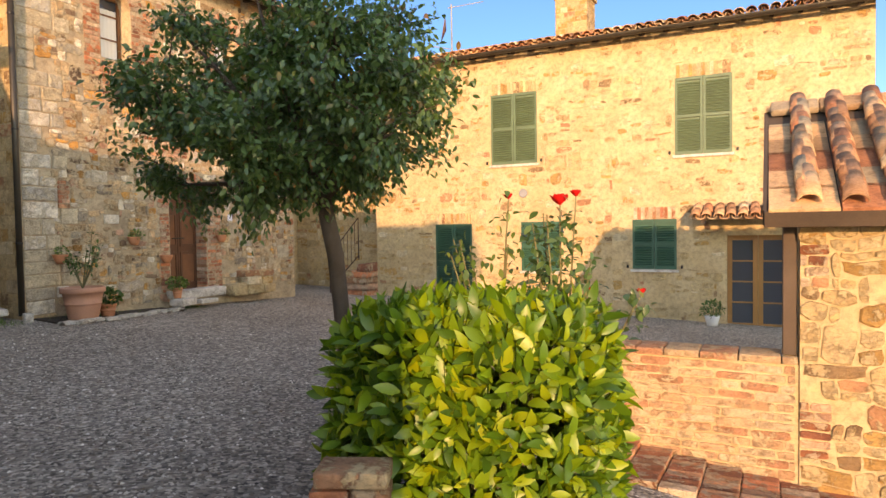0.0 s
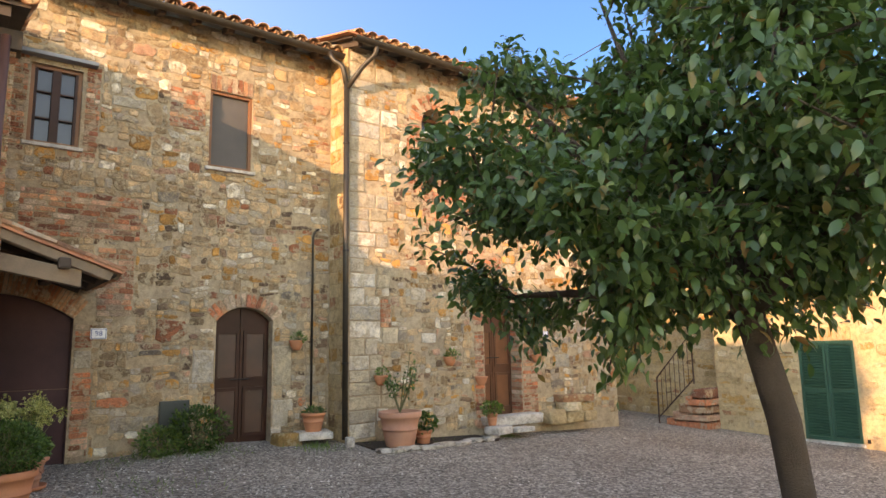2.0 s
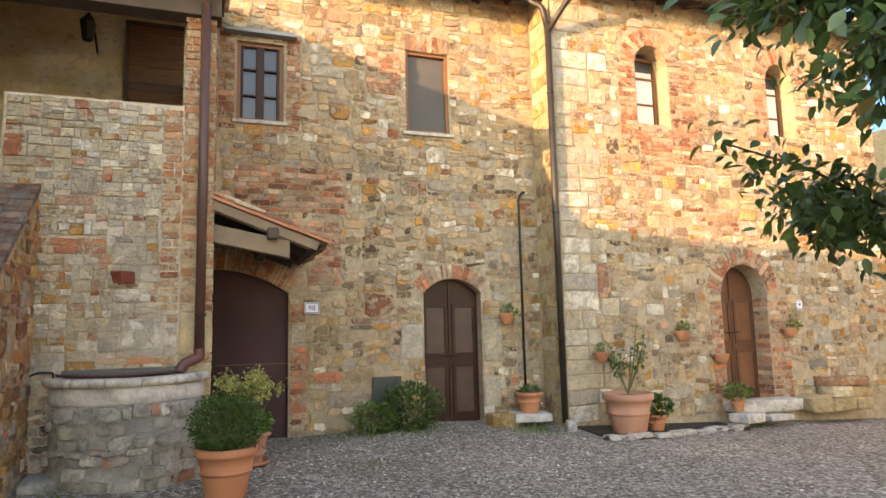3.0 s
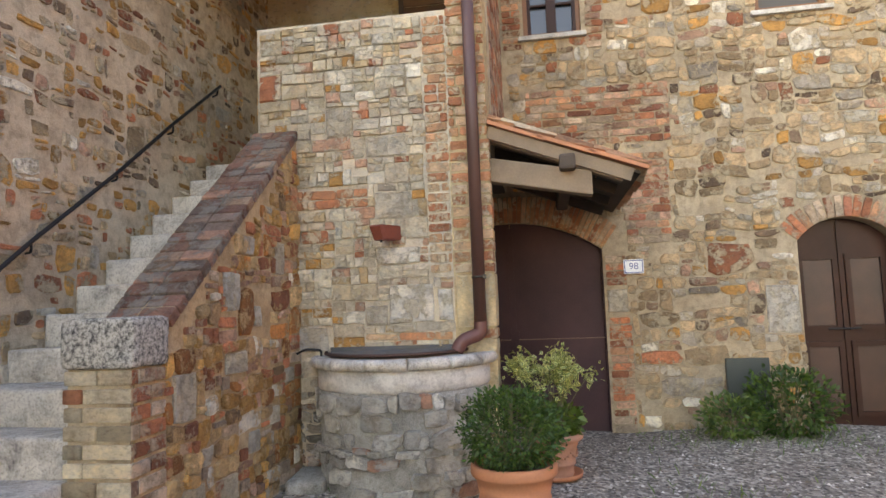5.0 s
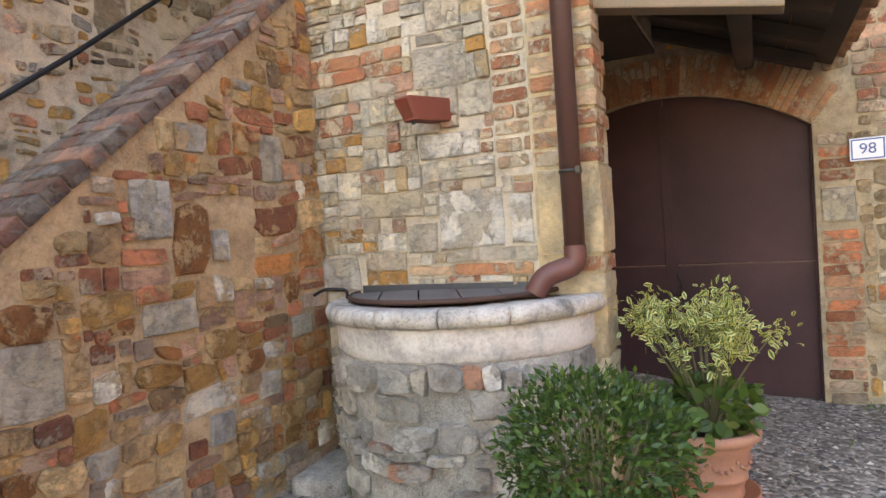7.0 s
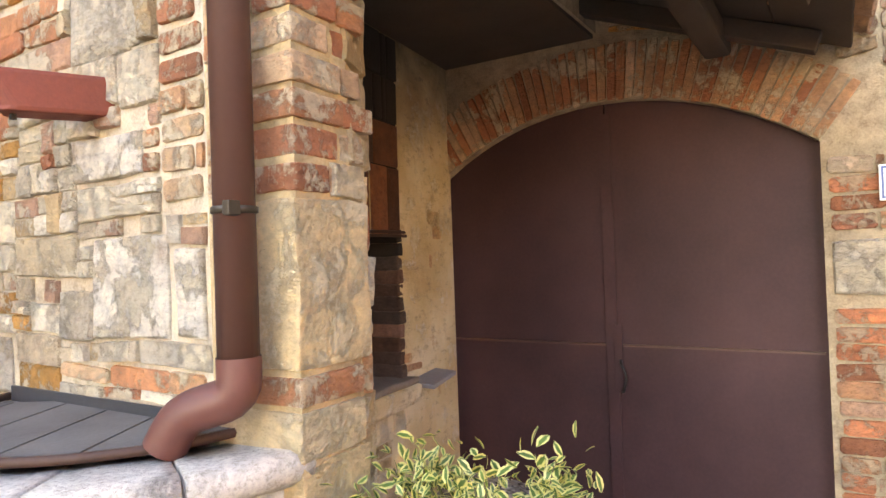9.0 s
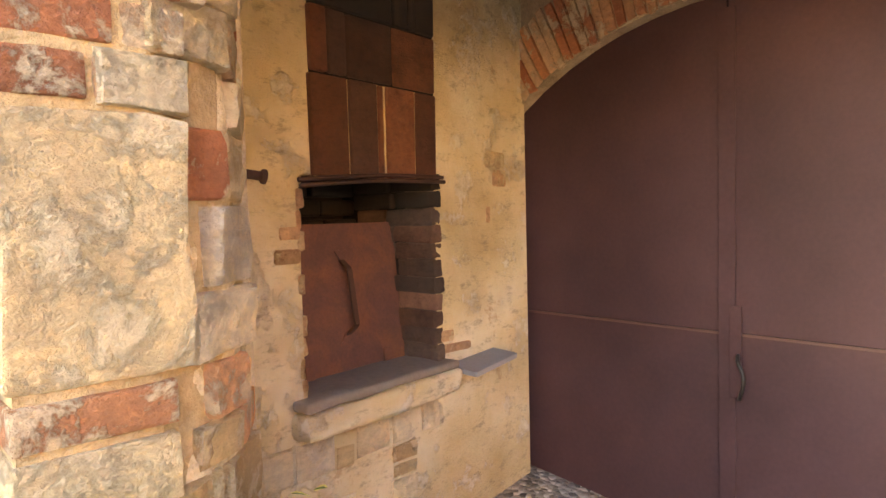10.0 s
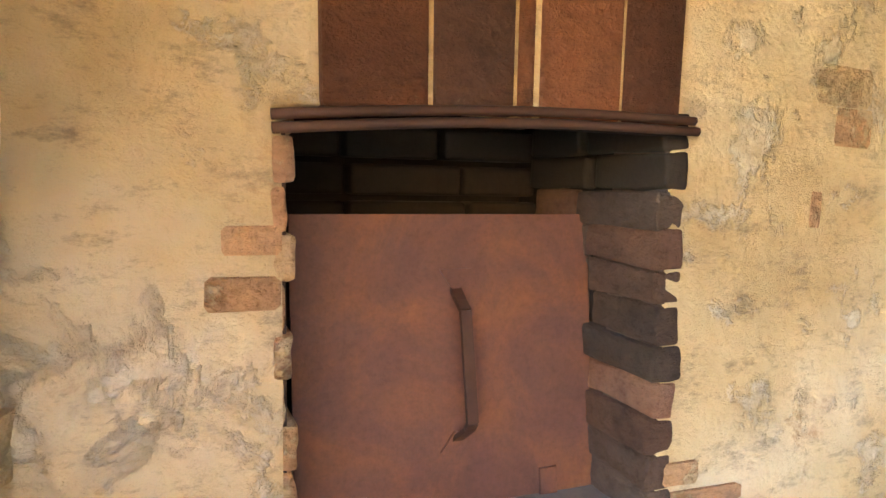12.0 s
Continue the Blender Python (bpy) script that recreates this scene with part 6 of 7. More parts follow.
def reveal(wall, face, op, depth, material, name="reveal"):
    """A lining of the sides of an opening, just inside the wall."""
    t0, t1, z0, z1, rise = op
    rnd = random.Random(int(t0 * 100))
    for t in (t0, t1):
        z = z0
        while z < z1 - rise - 0.05:
            h = 0.07
            s = 1 if t == t0 else -1
            bm = bmesh.new()
            vs = box(bm, 0, 0.012, -depth + 0.01, -0.004, 0.004, h - 0.006, bevel=0.004)
            for v in vs:
                v.co = face.at(t + s * v.co.x, v.co.y, z + v.co.z)
            part("brick", bm, material, wall)
            z += h


reveal(wall_c, FC, DOOR_C, 0.3, M_BRICK)


def window(name, label, face, op, depth, frame_mat, bars, curtain=False, open_leaf=False):
    t0, t1, z0, z1, rise = op
    win = thing(name, label, "window", kind="structure")
    m = face.matrix(0, 0, 0)
    sg = face.sign

    def bar(a, b, lo, hi, d0, d1, pname, mat):
        a, b = sorted((a * sg, b * sg))
        return part(pname, boxes((a, b, d0, d1, lo, hi), m=m, bevel=0.004), mat, win)

    top = z1 - rise * 0.3
    w = 0.045
    bar(t0, t0 + w, z0, top, -depth, -depth + 0.05, "window_frame", frame_mat)
    bar(t1 - w, t1, z0, top, -depth, -depth + 0.05, "window_frame", frame_mat)
    bar(t0 + w, t1 - w, z0, z0 + w, -depth, -depth + 0.05, "window_frame", frame_mat)
    bar(t0 + w, t1 - w, z1 - w - rise * 0.3, top, -depth, -depth + 0.05, "window_frame", frame_mat)
    mid = (t0 + t1) / 2
    if bars[0]:
        bar(mid - 0.05, mid + 0.05, z0 + w, top - w, -depth + 0.003, -depth + 0.055, "mullion", M_DOOR)
        for a in (t0 + w, t1 - w - 0.035):
            bar(a, a + 0.035, z0 + w, top - w, -depth + 0.003, -depth + 0.048, "sash", M_DOOR)
    for k in range(1, bars[1]):
        z = z0 + (z1 - z0) * k / bars[1]
        bar(t0 + w, mid - 0.035 if bars[0] else t1 - w, z - 0.012, z + 0.012, -depth + 0.006, -depth + 0.04, "glazing_bar", frame_mat if curtain else M_DOOR)
        if bars[0]:
            bar(mid + 0.035, t1 - w, z - 0.012, z + 0.012, -depth + 0.006, -depth + 0.04, "glazing_bar", frame_mat if curtain else M_DOOR)
    bar(t0, t1, z0, z1 + 0.02, -depth - 0.008, -depth - 0.002, "pane", M_SCREEN if "screen" in label else M_GLASS)
    if curtain:
        bm = bmesh.new()
        for k in range(14):
            a = t0 + 0.2 + (t1 - t0 - 0.26) * k / 13
            d = -depth + 0.012 + 0.008 * math.sin(k * 2.1)
            for z in (z0 + 0.08, z1 - 0.3):
                bm.verts.new(face.at(a, d, z))
        bm.verts.ensure_lookup_table()
        for k in range(13):
            bm.faces.new([bm.verts[i] for i in (2 * k, 2 * k + 2, 2 * k + 3, 2 * k + 1)])
        part("curtain", bm, M_CURTAIN, win, "white net curtain", True)
    return win


window("window_1", "two-leaf window with small panes in an orange wooden frame", FA, WIN_L, 0.1, M_ORANGE_D, (True, 3))
window("window_2", "window with a dark insect screen and brown frame", FA, WIN_A, 0.08, M_ORANGE_D, (False, 1))
window("window_3", "arched window with a brown frame and white curtain", FC, ARCH_1, 0.32, M_ORANGE_D, (False, 3), True)
window("window_4", "arched window with a brown frame and white curtain", FC, ARCH_2, 0.32, M_ORANGE_D, (False, 3), True)
for face, op in ((FA, WIN_L), (FA, WIN_A)):
    tagged(part("window_sill", boxes((min(-op[0], -op[1]) - 0.05, max(-op[0], -op[1]) + 0.05, -0.05, 0.05, op[2] - 0.05, op[2] - 0.002), m=face.matrix(0, 0, 0), bevel=0.008), M_MARBLE), "thin stone window sill on the house wall", "sill", kind="structure")
hood = thing("window_hood", "small stone slab hood above the window", "hood")
part("slab", boxes((-2.36, -1.46, -0.02, 0.14, 5.2, 5.25), m=FA.matrix(0, 0, 0), bevel=0.008), M_SLATE, hood)


def shutters(name, label, op, material, kind_cat="shutter"):
    t0, t1, z0, z1, _ = op
    th = thing(name, label, kind_cat, group="green shutters on the farmhouse")
    mid = (t0 + t1) / 2
    for a, b in ((t0 - 0.02, mid - 0.004), (mid + 0.004, t1 + 0.02)):
        m = FB.matrix(0, 0, 0)
        A, B = sorted((-a, -b))
        leaf = part("leaf", boxes((A, A + 0.05, -0.03, 0.012, z0, z1), (B - 0.05, B, -0.03, 0.012, z0, z1), (A + 0.05, B - 0.05, -0.03, 0.012, z0, z0 + 0.07), (A + 0.05, B - 0.05, -0.03, 0.012, z1 - 0.06, z1), (A + 0.05, B - 0.05, -0.03, 0.012, (z0 + z1) / 2 - 0.03, (z0 + z1) / 2 + 0.03), (A + 0.05, B - 0.05, -0.03, -0.024, z0, z1), m=m), material, th)
        n = int((z1 - z0 - 0.16) / 0.05)
        for k in range(n):
            z = z0 + 0.09 + 0.05 * k
            if abs(z - (z0 + z1) / 2) > 0.05:
                part("slat", boxes((A + 0.05, B - 0.05, -0.02, 0.014, -0.006, 0.006), m=m @ pose(0, 0, z, -38)), material, leaf)
    part("sill", boxes((min(-t0, -t1) - 0.06, max(-t0, -t1) + 0.06, -0.02, 0.05, z0 - 0.06, z0 - 0.004), m=FB.matrix(0, 0, 0), bevel=0.006), M_MARBLE, th)
    for t in (t0 - 0.12, t1 + 0.12):
        part("catch", boxes((-t - 0.02, -t + 0.02, 0.0, 0.05, z0 + 0.02, z0 + 0.09), m=FB.matrix(0, 0, 0), bevel=0.006), M_IRON, th)


shutters("window_shutters", "closed olive green louvred window shutters on the stone house", SHUT_1, M_GREEN)
shutters("window_shutters", "closed olive green louvred window shutters on the stone house", SHUT_2, M_GREEN)
shutters("window_shutters", "closed dark green louvred shutters on a small window", SHUT_3, M_GREEN_D)
shutters("window_shutters", "closed dark green louvred shutters behind the rose bush", SHUT_4, M_GREEN_D)
shutters("door_shutters", "closed green louvred door shutters at the courtyard", DOOR_G, M_GREEN_D)


def build_glass_door():
    t0, t1, z0, z1, _ = DOOR_B
    d = thing("glass_door", "orange wooden double door with glass panes, shut", "door")
    mid = (t0 + t1) / 2
    for a, b in ((t0, mid - 0.003), (mid + 0.003, t1)):
        A, B = sorted((-a, -b))
        m = FB.matrix(0, 0, 0)
        leaf = part("leaf", boxes((A, A + 0.09, -0.22, -0.17, z0, z1), (B - 0.09, B, -0.22, -0.17, z0, z1), (A + 0.09, B - 0.09, -0.22, -0.17, z0, z0 + 0.28), (A + 0.09, B - 0.09, -0.22, -0.17, z1 - 0.1, z1), m=m, bevel=0.005), M_ORANGE, d)
        for k in range(4):
            lo, hi = z0 + 0.28 + (z1 - z0 - 0.38) * k / 4, z0 + 0.28 + (z1 - z0 - 0.38) * (k + 1) / 4
            part("pane", boxes((A + 0.09, B - 0.09, -0.205, -0.198, lo, hi), m=m), M_GLASS, leaf)
            if k:
                part("glazing_bar", boxes((A + 0.09, B - 0.09, -0.21, -0.18, lo - 0.015, lo + 0.015), m=m), M_ORANGE, leaf)
    can = thing("small_canopy", "small tiled canopy over the glass door", "canopy")
    bm = boxes((-1.3, 0.6, 13.35, 14.08, 0, 0.05), bevel=0.006)
    for v in bm.verts:
        v.co.z += 1.42 + (v.co.y - 13.35) * 0.3
    part("boarding", bm, M_WOOD_D, can)
    for x in (-1.1, 0.45):
        bm = boxes((x - 0.04, x + 0.04, 13.4, 14.08, -0.1, 0.0), bevel=0.006)
        for v in bm.verts:
            v.co.z += 1.42 + (v.co.y - 13.35) * 0.3
        part("bracket", bm, M_WOOD_D, can)
    tiles(can, (-1.35, 13.3, 1.43), (1, 0, 0), (0, -1, -0.3), 9, 2, 45)
    p = thing("planter", "small white planter on the terrace by the door", "planter", (-0.95, 13.5, ground_z(-0.95, 13.5)))
    bm = bmesh.new()
    lathe(bm, [(0.1, 0), (0.14, 0.18), (0.15, 0.2), (0.12, 0.2)], 16)
    part("pot", bm, M_WHITE, p, "", True)
    bush(p, (0, 0, 0.32), (0.2, 0.2, 0.16), 220, leaf_shape(0.07, 0.03), M_BOX, 77, 1.0, 6)


build_glass_door()


def gutter(bm, a, b, r=0.075, seg=8):
    """A half-round channel between two points."""
    a, b = Vector(a), Vector(b)
    d = (b - a).normalized()
    s = d.cross(Z).normalized()
    for rr in (r, r - 0.008):
        rows = [[bm.verts.new(p + s * math.cos(math.pi + math.pi * k / seg) * rr + Z * math.sin(math.pi + math.pi * k / seg) * rr) for k in range(seg + 1)] for p in (a, b)]
        for k in range(seg):
            bm.faces.new((rows[0][k], rows[0][k + 1], rows[1][k + 1], rows[1][k]))


def eaves_roof(name, label, eave, along, length, down, run, columns, rows, seed, rafters=True, joined=True):
    """A tiled roof slope with its boarding, rafter tails and gutter. eave: its start; along the eave; down: the fall."""
    roof = thing(name, label, "roof", kind="structure")
    eave, along, down = Vector(eave), Vector(along).normalized(), Vector(down).normalized()
    up = down.cross(along).normalized()
    up = up if up.z > 0 else -up
    axes = Matrix((along, -down, up)).transposed().to_4x4()
    m = Matrix.Translation(eave) @ axes
    part("boarding", boxes((0, length, 0.02, run, -0.03, 0.0), m=m), M_WOOD_D, roof)
    if rafters:
        k = 0.15
        while k < length:
            part("rafter", boxes((k - 0.04, k + 0.04, 0.0, 0.7, -0.13, -0.032), m=m, bevel=0.006), M_WOOD_D, roof)
            k += 0.48
    tiles(roof, eave + up * 0.01 + down * 0.05, along, down, columns, rows, seed, joined)
    bm = bmesh.new()
    g = eave + down * 0.07 - Z * 0.02
    gutter(bm, g, g + along * length)
    part("gutter", bm, M_PIPE_D, roof, "", True)
    return roof


eaves_roof("roof_west", "old clay tile roof with rafter tails and gutter", (-10.25, 1.0, 6.2), (0, 1, 0), 4.85, (1, 0, -0.3), 3.0, 23, 9, 81)
eaves_roof("roof_northwest", "old clay tile roof with rafter tails and gutter", (-9.66, 5.7, 6.26), (0, 1, 0), 6.6, (1, 0, -0.3), 3.0, 31, 9, 82)
eaves_roof("roof_north", "low clay tile roof of the farmhouse with gutter", (-9.2, 13.8, 5.35), (1, 0, 0), 11.2, (0, -1, -0.26), 3.2, 53, 10, 83, True)
verge = thing("roof_verge", "orange verge tiles closing the corner roof", "roof edge", kind="structure")
for k in range(5):
    m = pose(-9.75 - 0.3 * k, 5.66, 6.30 + 0.09 * k, 0, 16.7)
    part("verge_tile", boxes((-0.17, 0.17, -0.08, 0.1, 0.0, 0.03), m=m, bevel=0.006), M_TERRA, verge)


def build_chimney():
    c = thing("chimney", "square brick and stone chimney on the farmhouse roof", "chimney", (-4.0, 15.0, 5.5))
    part("shaft", boxes((-0.36, 0.36, -0.36, 0.36, -0.2, 1.05)), M_MORTAR_W, c)
    rnd = random.Random(6)
    for z in np.arange(0.0, 1.0, 0.12):
        for s in range(4):
            x = -0.37
            while x < 0.36:
                w = min(rnd.uniform(0.16, 0.3), 0.37 - x)
                if w > 0.05:
                    part("brick", boxes((x + 0.005, x + w - 0.005, 0.33, 0.372, float(z) + 0.005, float(z) + 0.112), m=pose(0, 0, 0, 0, 0, 90 * s), bevel=0.008), M_WARM, c)
                x += w
    part("cap", boxes((-0.42, 0.42, -0.42, 0.42, 1.05, 1.13), (-0.36, 0.36, -0.36, 0.36, 1.13, 1.3), (-0.45, 0.45, -0.45, 0.45, 1.3, 1.38), bevel=0.015), M_WARM, c)
    a = thing("roof_antenna", "thin metal television antenna on the roof", "antenna", (-7.3, 15.2, 5.6))
    bm = bmesh.new()
    tube(bm, [(0, 0, 0), (0, 0, 1.5)], 0.02, 6)
    part("mast", bm, M_SLATE, a)
    bm = bmesh.new()
    tube(bm, [(-0.1, 0, 1.42), (0.9, 0, 1.42)], 0.012, 5)
    part("arm", bm, M_SLATE, a)
    bm = bmesh.new()
    tube(bm, [(-0.55, 0, 0.5), (0, 0, 0.35)], 0.012, 5)
    part("stay", bm, M_SLATE, a)
    bm = bmesh.new()
    lathe(bm, [(0.0 + 0.02, -0.02), (0.28, 0.05), (0.3, 0.07), (0.27, 0.06)], 18)
    bmesh.ops.transform(bm, matrix=pose(-0.15, -0.05, 0.85, 80, 0, -60), verts=bm.verts)
    part("dish", bm, M_RUST, a, "red-brown satellite dish", True)
    v = thing("vent_cover", "round grey vent cover on the farmhouse wall", "vent", (-5.0, 14.09, 2.1))
    bm = bmesh.new()
    lathe(bm, [(0.1, 0), (0.1, 0.02), (0.085, 0.03), (0.02, 0.03)], 20)
    bmesh.ops.transform(bm, matrix=pose(0, 0, 0, 90), verts=bm.verts)
    part("disc", bm, M_SLATE, v)
    b = thing("wall_niche_bricks", "brick bird niche high in the farmhouse wall", "bird niche", (-6.9, 14.09, 5.0))
    part("surround", boxes((-0.15, 0.15, -0.05, 0.0, -0.17, -0.08), (-0.15, 0.15, -0.05, 0.0, 0.05, 0.13), (-0.15, -0.07, -0.045, 0.0, -0.08, 0.05), (0.07, 0.15, -0.045, 0.0, -0.08, 0.05), bevel=0.01), M_BRICK, b)


build_chimney()


def build_pipes():
    p = thing("corner_downpipe", "dark copper downpipe with a forked top at the house corner", "downpipe")
    x, y = -9.98, 5.77
    bm = bmesh.new()
    tube(bm, [(x, y, 0.12), (x, y, 5.62)], 0.045, 12)
    part("pipe", bm, M_PIPE_D, p, "", True)
    bm = bmesh.new()
    tube(bm, bend([(x, y, 5.55), (-10.02, 5.72, 5.9), (-10.1, 5.6, 5.98), (-10.15, 5.55, 6.12)], 0.1), 0.042, 10)
    part("branch", bm, M_PIPE_D, p, "", True)
    bm = bmesh.new()
    tube(bm, bend([(x, y, 5.5), (-9.8, 5.95, 5.85), (-9.62, 6.1, 6.05), (-9.6, 6.1, 6.2)], 0.1), 0.04, 10)
    part("branch", bm, M_PIPE_D, p, "", True)
    for z in (1.2, 2.9, 4.6):
        bm = bmesh.new()
        lathe(bm, [(0.045, z), (0.05, z + 0.004), (0.05, z + 0.026), (0.045, z + 0.03)], 12, (x, y, 0))
        part("clamp", bm, M_IRON, p)
    q = thing("cable_conduit", "thin dark conduit running up the house wall", "conduit")
    bm = bmesh.new()
    tube(bm, bend([(-10.6, 5.52, 0.42), (-10.6, 5.52, 3.2), (-10.58, 5.56, 3.3), (-10.6, 5.62, 3.32)], 0.05), 0.018, 8)
    part("tube", bm, M_PIPE_D, q, "", True)
    w = thing("overhead_cable", "thin overhead cable crossing the sky", "cable")
    bm = bmesh.new()
    tube(bm, [(-10.0, 9.5, 6.3), (-7.0, 10.5, 7.2), (-5.0, 11.3, 8.6), (-3.0, 12.0, 10.5)], 0.008, 4)
    part("wire", bm, M_IRON, w)


build_pipes()


# ---- number plates and meter box ----
def number_plate(label, text, face, t, z, w, h, size):
    p = thing("number_plate", label, "sign")
    m = face.matrix(t, 0, z)
    part("plate", boxes((-w / 2, w / 2, 0.018, 0.03, -h / 2, h / 2), m=m, bevel=0.005), M_WHITE, p)
    e = 0.008
    part("border", boxes((-w / 2 + e, w / 2 - e, 0.03, 0.0315, h / 2 - 2 * e, h / 2 - e), (-w / 2 + e, w / 2 - e, 0.03, 0.0315, -h / 2 + e, -h / 2 + 2 * e), (-w / 2 + e, -w / 2 + 2 * e, 0.03, 0.0315, -h / 2 + 2 * e, h / 2 - 2 * e), (w / 2 - 2 * e, w / 2 - e, 0.03, 0.0315, -h / 2 + 2 * e, h / 2 - 2 * e), m=m), M_BLUE, p)
    if text:
        cu = bpy.data.curves.new("digits", "FONT")
        cu.body, cu.size, cu.extrude, cu.align_x, cu.align_y = text, size, 0.001, "CENTER", "CENTER"
        cu.materials.append(M_BLUE)
        ob = new("digits", cu)
        ob.parent = p
        ob.matrix_world = m @ pose(0, 0.032, 0, 90, 0, 180)
    else:
        part("digits", boxes((-0.02, 0.02, 0.03, 0.032, -0.02, 0.02), m=m), M_BLUE, p)


number_plate("white enamel house number plate 98 with blue border", "98", FA, 2.565, 1.68, 0.19, 0.14, 0.092)
number_plate("small white enamel number plate beside the arched door", "", FC, 10.05, 1.62, 0.13, 0.13, 0.08)
meter = thing("meter_box", "dark green metal meter box low on the wall", "meter box")
part("case", boxes((-3.72, -3.34, -0.02, 0.05, 0.28, 0.78), m=FA.matrix(0, 0, 0), bevel=0.006), M_METER, meter)
part("lid_seam", boxes((-3.7, -3.36, 0.05, 0.054, 0.3, 0.76), m=FA.matrix(0, 0, 0), bevel=0.002), M_METER, meter)


# ---- yard: pots, stones, step ----
def potted(name, label, x, y, r, h, material, plant=None, z=None, seed=90, saucer=False):
    t = thing(name, label, "potted plant", (x, y, ground_z(x, y) if z is None else z))
    pot(t, r, h, material, 28, saucer)
    if plant:
        plant(t)
    return t


def rose_plant(t):
    """A thin shrub with bare stems and few leaves."""
    rnd = random.Random(91)
    lv = Leaves()
    shape = leaf_shape(0.06, 0.035, 0.15, 0.3)
    for k in range(6):
        a = rnd.uniform(0, math.tau)
        p = Vector((0, 0, 0.5))
        tip = Vector((math.cos(a) * rnd.uniform(0.12, 0.34), math.sin(a) * rnd.uniform(0.12, 0.34), rnd.uniform(0.9, 1.45)))
        knee = Vector((tip.x * 0.7, tip.y * 0.7, 0.85))
        path = [p.lerp(knee, f).lerp(knee.lerp(tip, f), f) for f in (0, 0.25, 0.5, 0.75, 1)]
        stem = bmesh.new()
        tube(stem, path, [0.012, 0.01, 0.008, 0.006, 0.003], 5)
        part("stem", stem, M_STEM, t)
        for _ in range(34):
            f = rnd.uniform(0.35, 1.0)
            q = p.lerp(knee, f).lerp(knee.lerp(tip, f), f) + rand_dir(rnd) * rnd.uniform(0.01, 0.1)
            lv.add(shape, q, rand_dir(rnd) + Vector((0, 0, 0.1)), Z + rand_dir(rnd) * 0.4, rnd.uniform(0.7, 1.3))
    lv.mesh("leaves", M_LEAF, t)


potted("potted_rose", "tall thin rose in a large pale terracotta pot", -9.5, 6.42, 0.32, 0.52, M_TERRA_P, rose_plant)
potted("potted_geranium", "small terracotta pot with a bushy green plant", -9.62, 6.92, 0.14, 0.22, M_TERRA, lambda t: bush(t, (0, 0, 0.32), (0.2, 0.2, 0.15), 300, leaf_shape(0.06, 0.045), M_BOX, 92, 1, 8))
potted("potted_herb", "small terracotta pot with a light green plant", -9.72, 8.4, 0.10, 0.2, M_TERRA, lambda t: bush(t, (0, 0, 0.27), (0.17, 0.17, 0.11), 260, leaf_shape(0.05, 0.035), M_HERB, 93, 1, 8), 0.12)
potted("potted_succulent", "round terracotta pot on a stone by the corner", -10.3, 5.42, 0.18, 0.27, M_TERRA, lambda t: bush(t, (0, 0, 0.28), (0.14, 0.14, 0.06), 200, leaf_shape(0.05, 0.02), M_BOX, 94, 1, 6), 0.24)


def wall_pot(label, x, y, z, plant, seed):
    t = thing("wall_pot", label, "wall pot", (x, y, z), group="small pots hung on the house wall")
    bm = bmesh.new()
    lathe(bm, [(0.05, -0.08), (0.085, -0.02), (0.11, 0.05), (0.115, 0.07), (0.095, 0.07), (0.07, 0.0)], 20)
    part("pot", bm, M_TERRA, t, "", True)
    bm = bmesh.new()
    tube(bm, [(-0.14, 0, 0.02), (-0.06, 0, 0.02)], 0.01, 6)
    part("hook", bm, M_IRON, t)
    if plant:
        bush(t, (0.02, 0.03, 0.1), (0.1, 0.12, 0.08), 90, leaf_shape(0.05, 0.025), M_HERB, seed, 1, 5)


wall_pot("terracotta wall pot with a trailing plant", -10.5, 5.22, 1.5, True, 101)
wall_pot("terracotta wall pot with dry leaves", -9.92, 7.68, 1.2, True, 102)
wall_pot("empty terracotta wall pot beside the arched door", -9.92, 9.7, 1.2, True, 103)
wall_pot("empty terracotta wall pot beside the arched door", -9.92, 8.35, 0.85, False, 104)
wall_pot("terracotta wall pot near the house corner", -9.92, 6.35, 0.95, True, 105)

shrub = thing("low_shrub", "low green shrub growing at the foot of the wall", "shrub", (-10.25, 3.75, ground_z(-10.25, 3.75)))
bush(shrub, (0, 0, 0.28), (0.26, 0.38, 0.3), 1400, leaf_shape(0.05, 0.026), M_BOX, 106, 1, 20, 0.35)
shrub = thing("low_shrub", "low green shrub growing at the foot of the wall", "shrub", (-10.2, 3.25, ground_z(-10.2, 3.25)))
bush(shrub, (0, 0, 0.17), (0.2, 0.26, 0.2), 700, leaf_shape(0.05, 0.026), M_HERB, 107, 1, 12, 0.35)


def rock(name, label, x, y, z, sx, sy, sz, material, seed, category="stone", group=""):
    bm = bmesh.new()
    vs = box(bm, -sx / 2, sx / 2, -sy / 2, sy / 2, -sz / 2, sz / 2, bevel=min(sx, sy, sz) * 0.16)
    for v in vs:
        v.co += Vector((noise.noise(v.co * 5 + Vector((seed, 0, 0))), noise.noise(v.co * 5 + Vector((0, seed, 0))), noise.noise(v.co * 5 + Vector((0, 0, seed))))) * 0.16 * min(sx, sy, sz)
    ob = part(name, bm, material, None, "", True)
    ob.matrix_world = pose(x, y, z, 0, 0, (seed * 37) % 24 - 12)
    return tagged(ob, label, category, group)


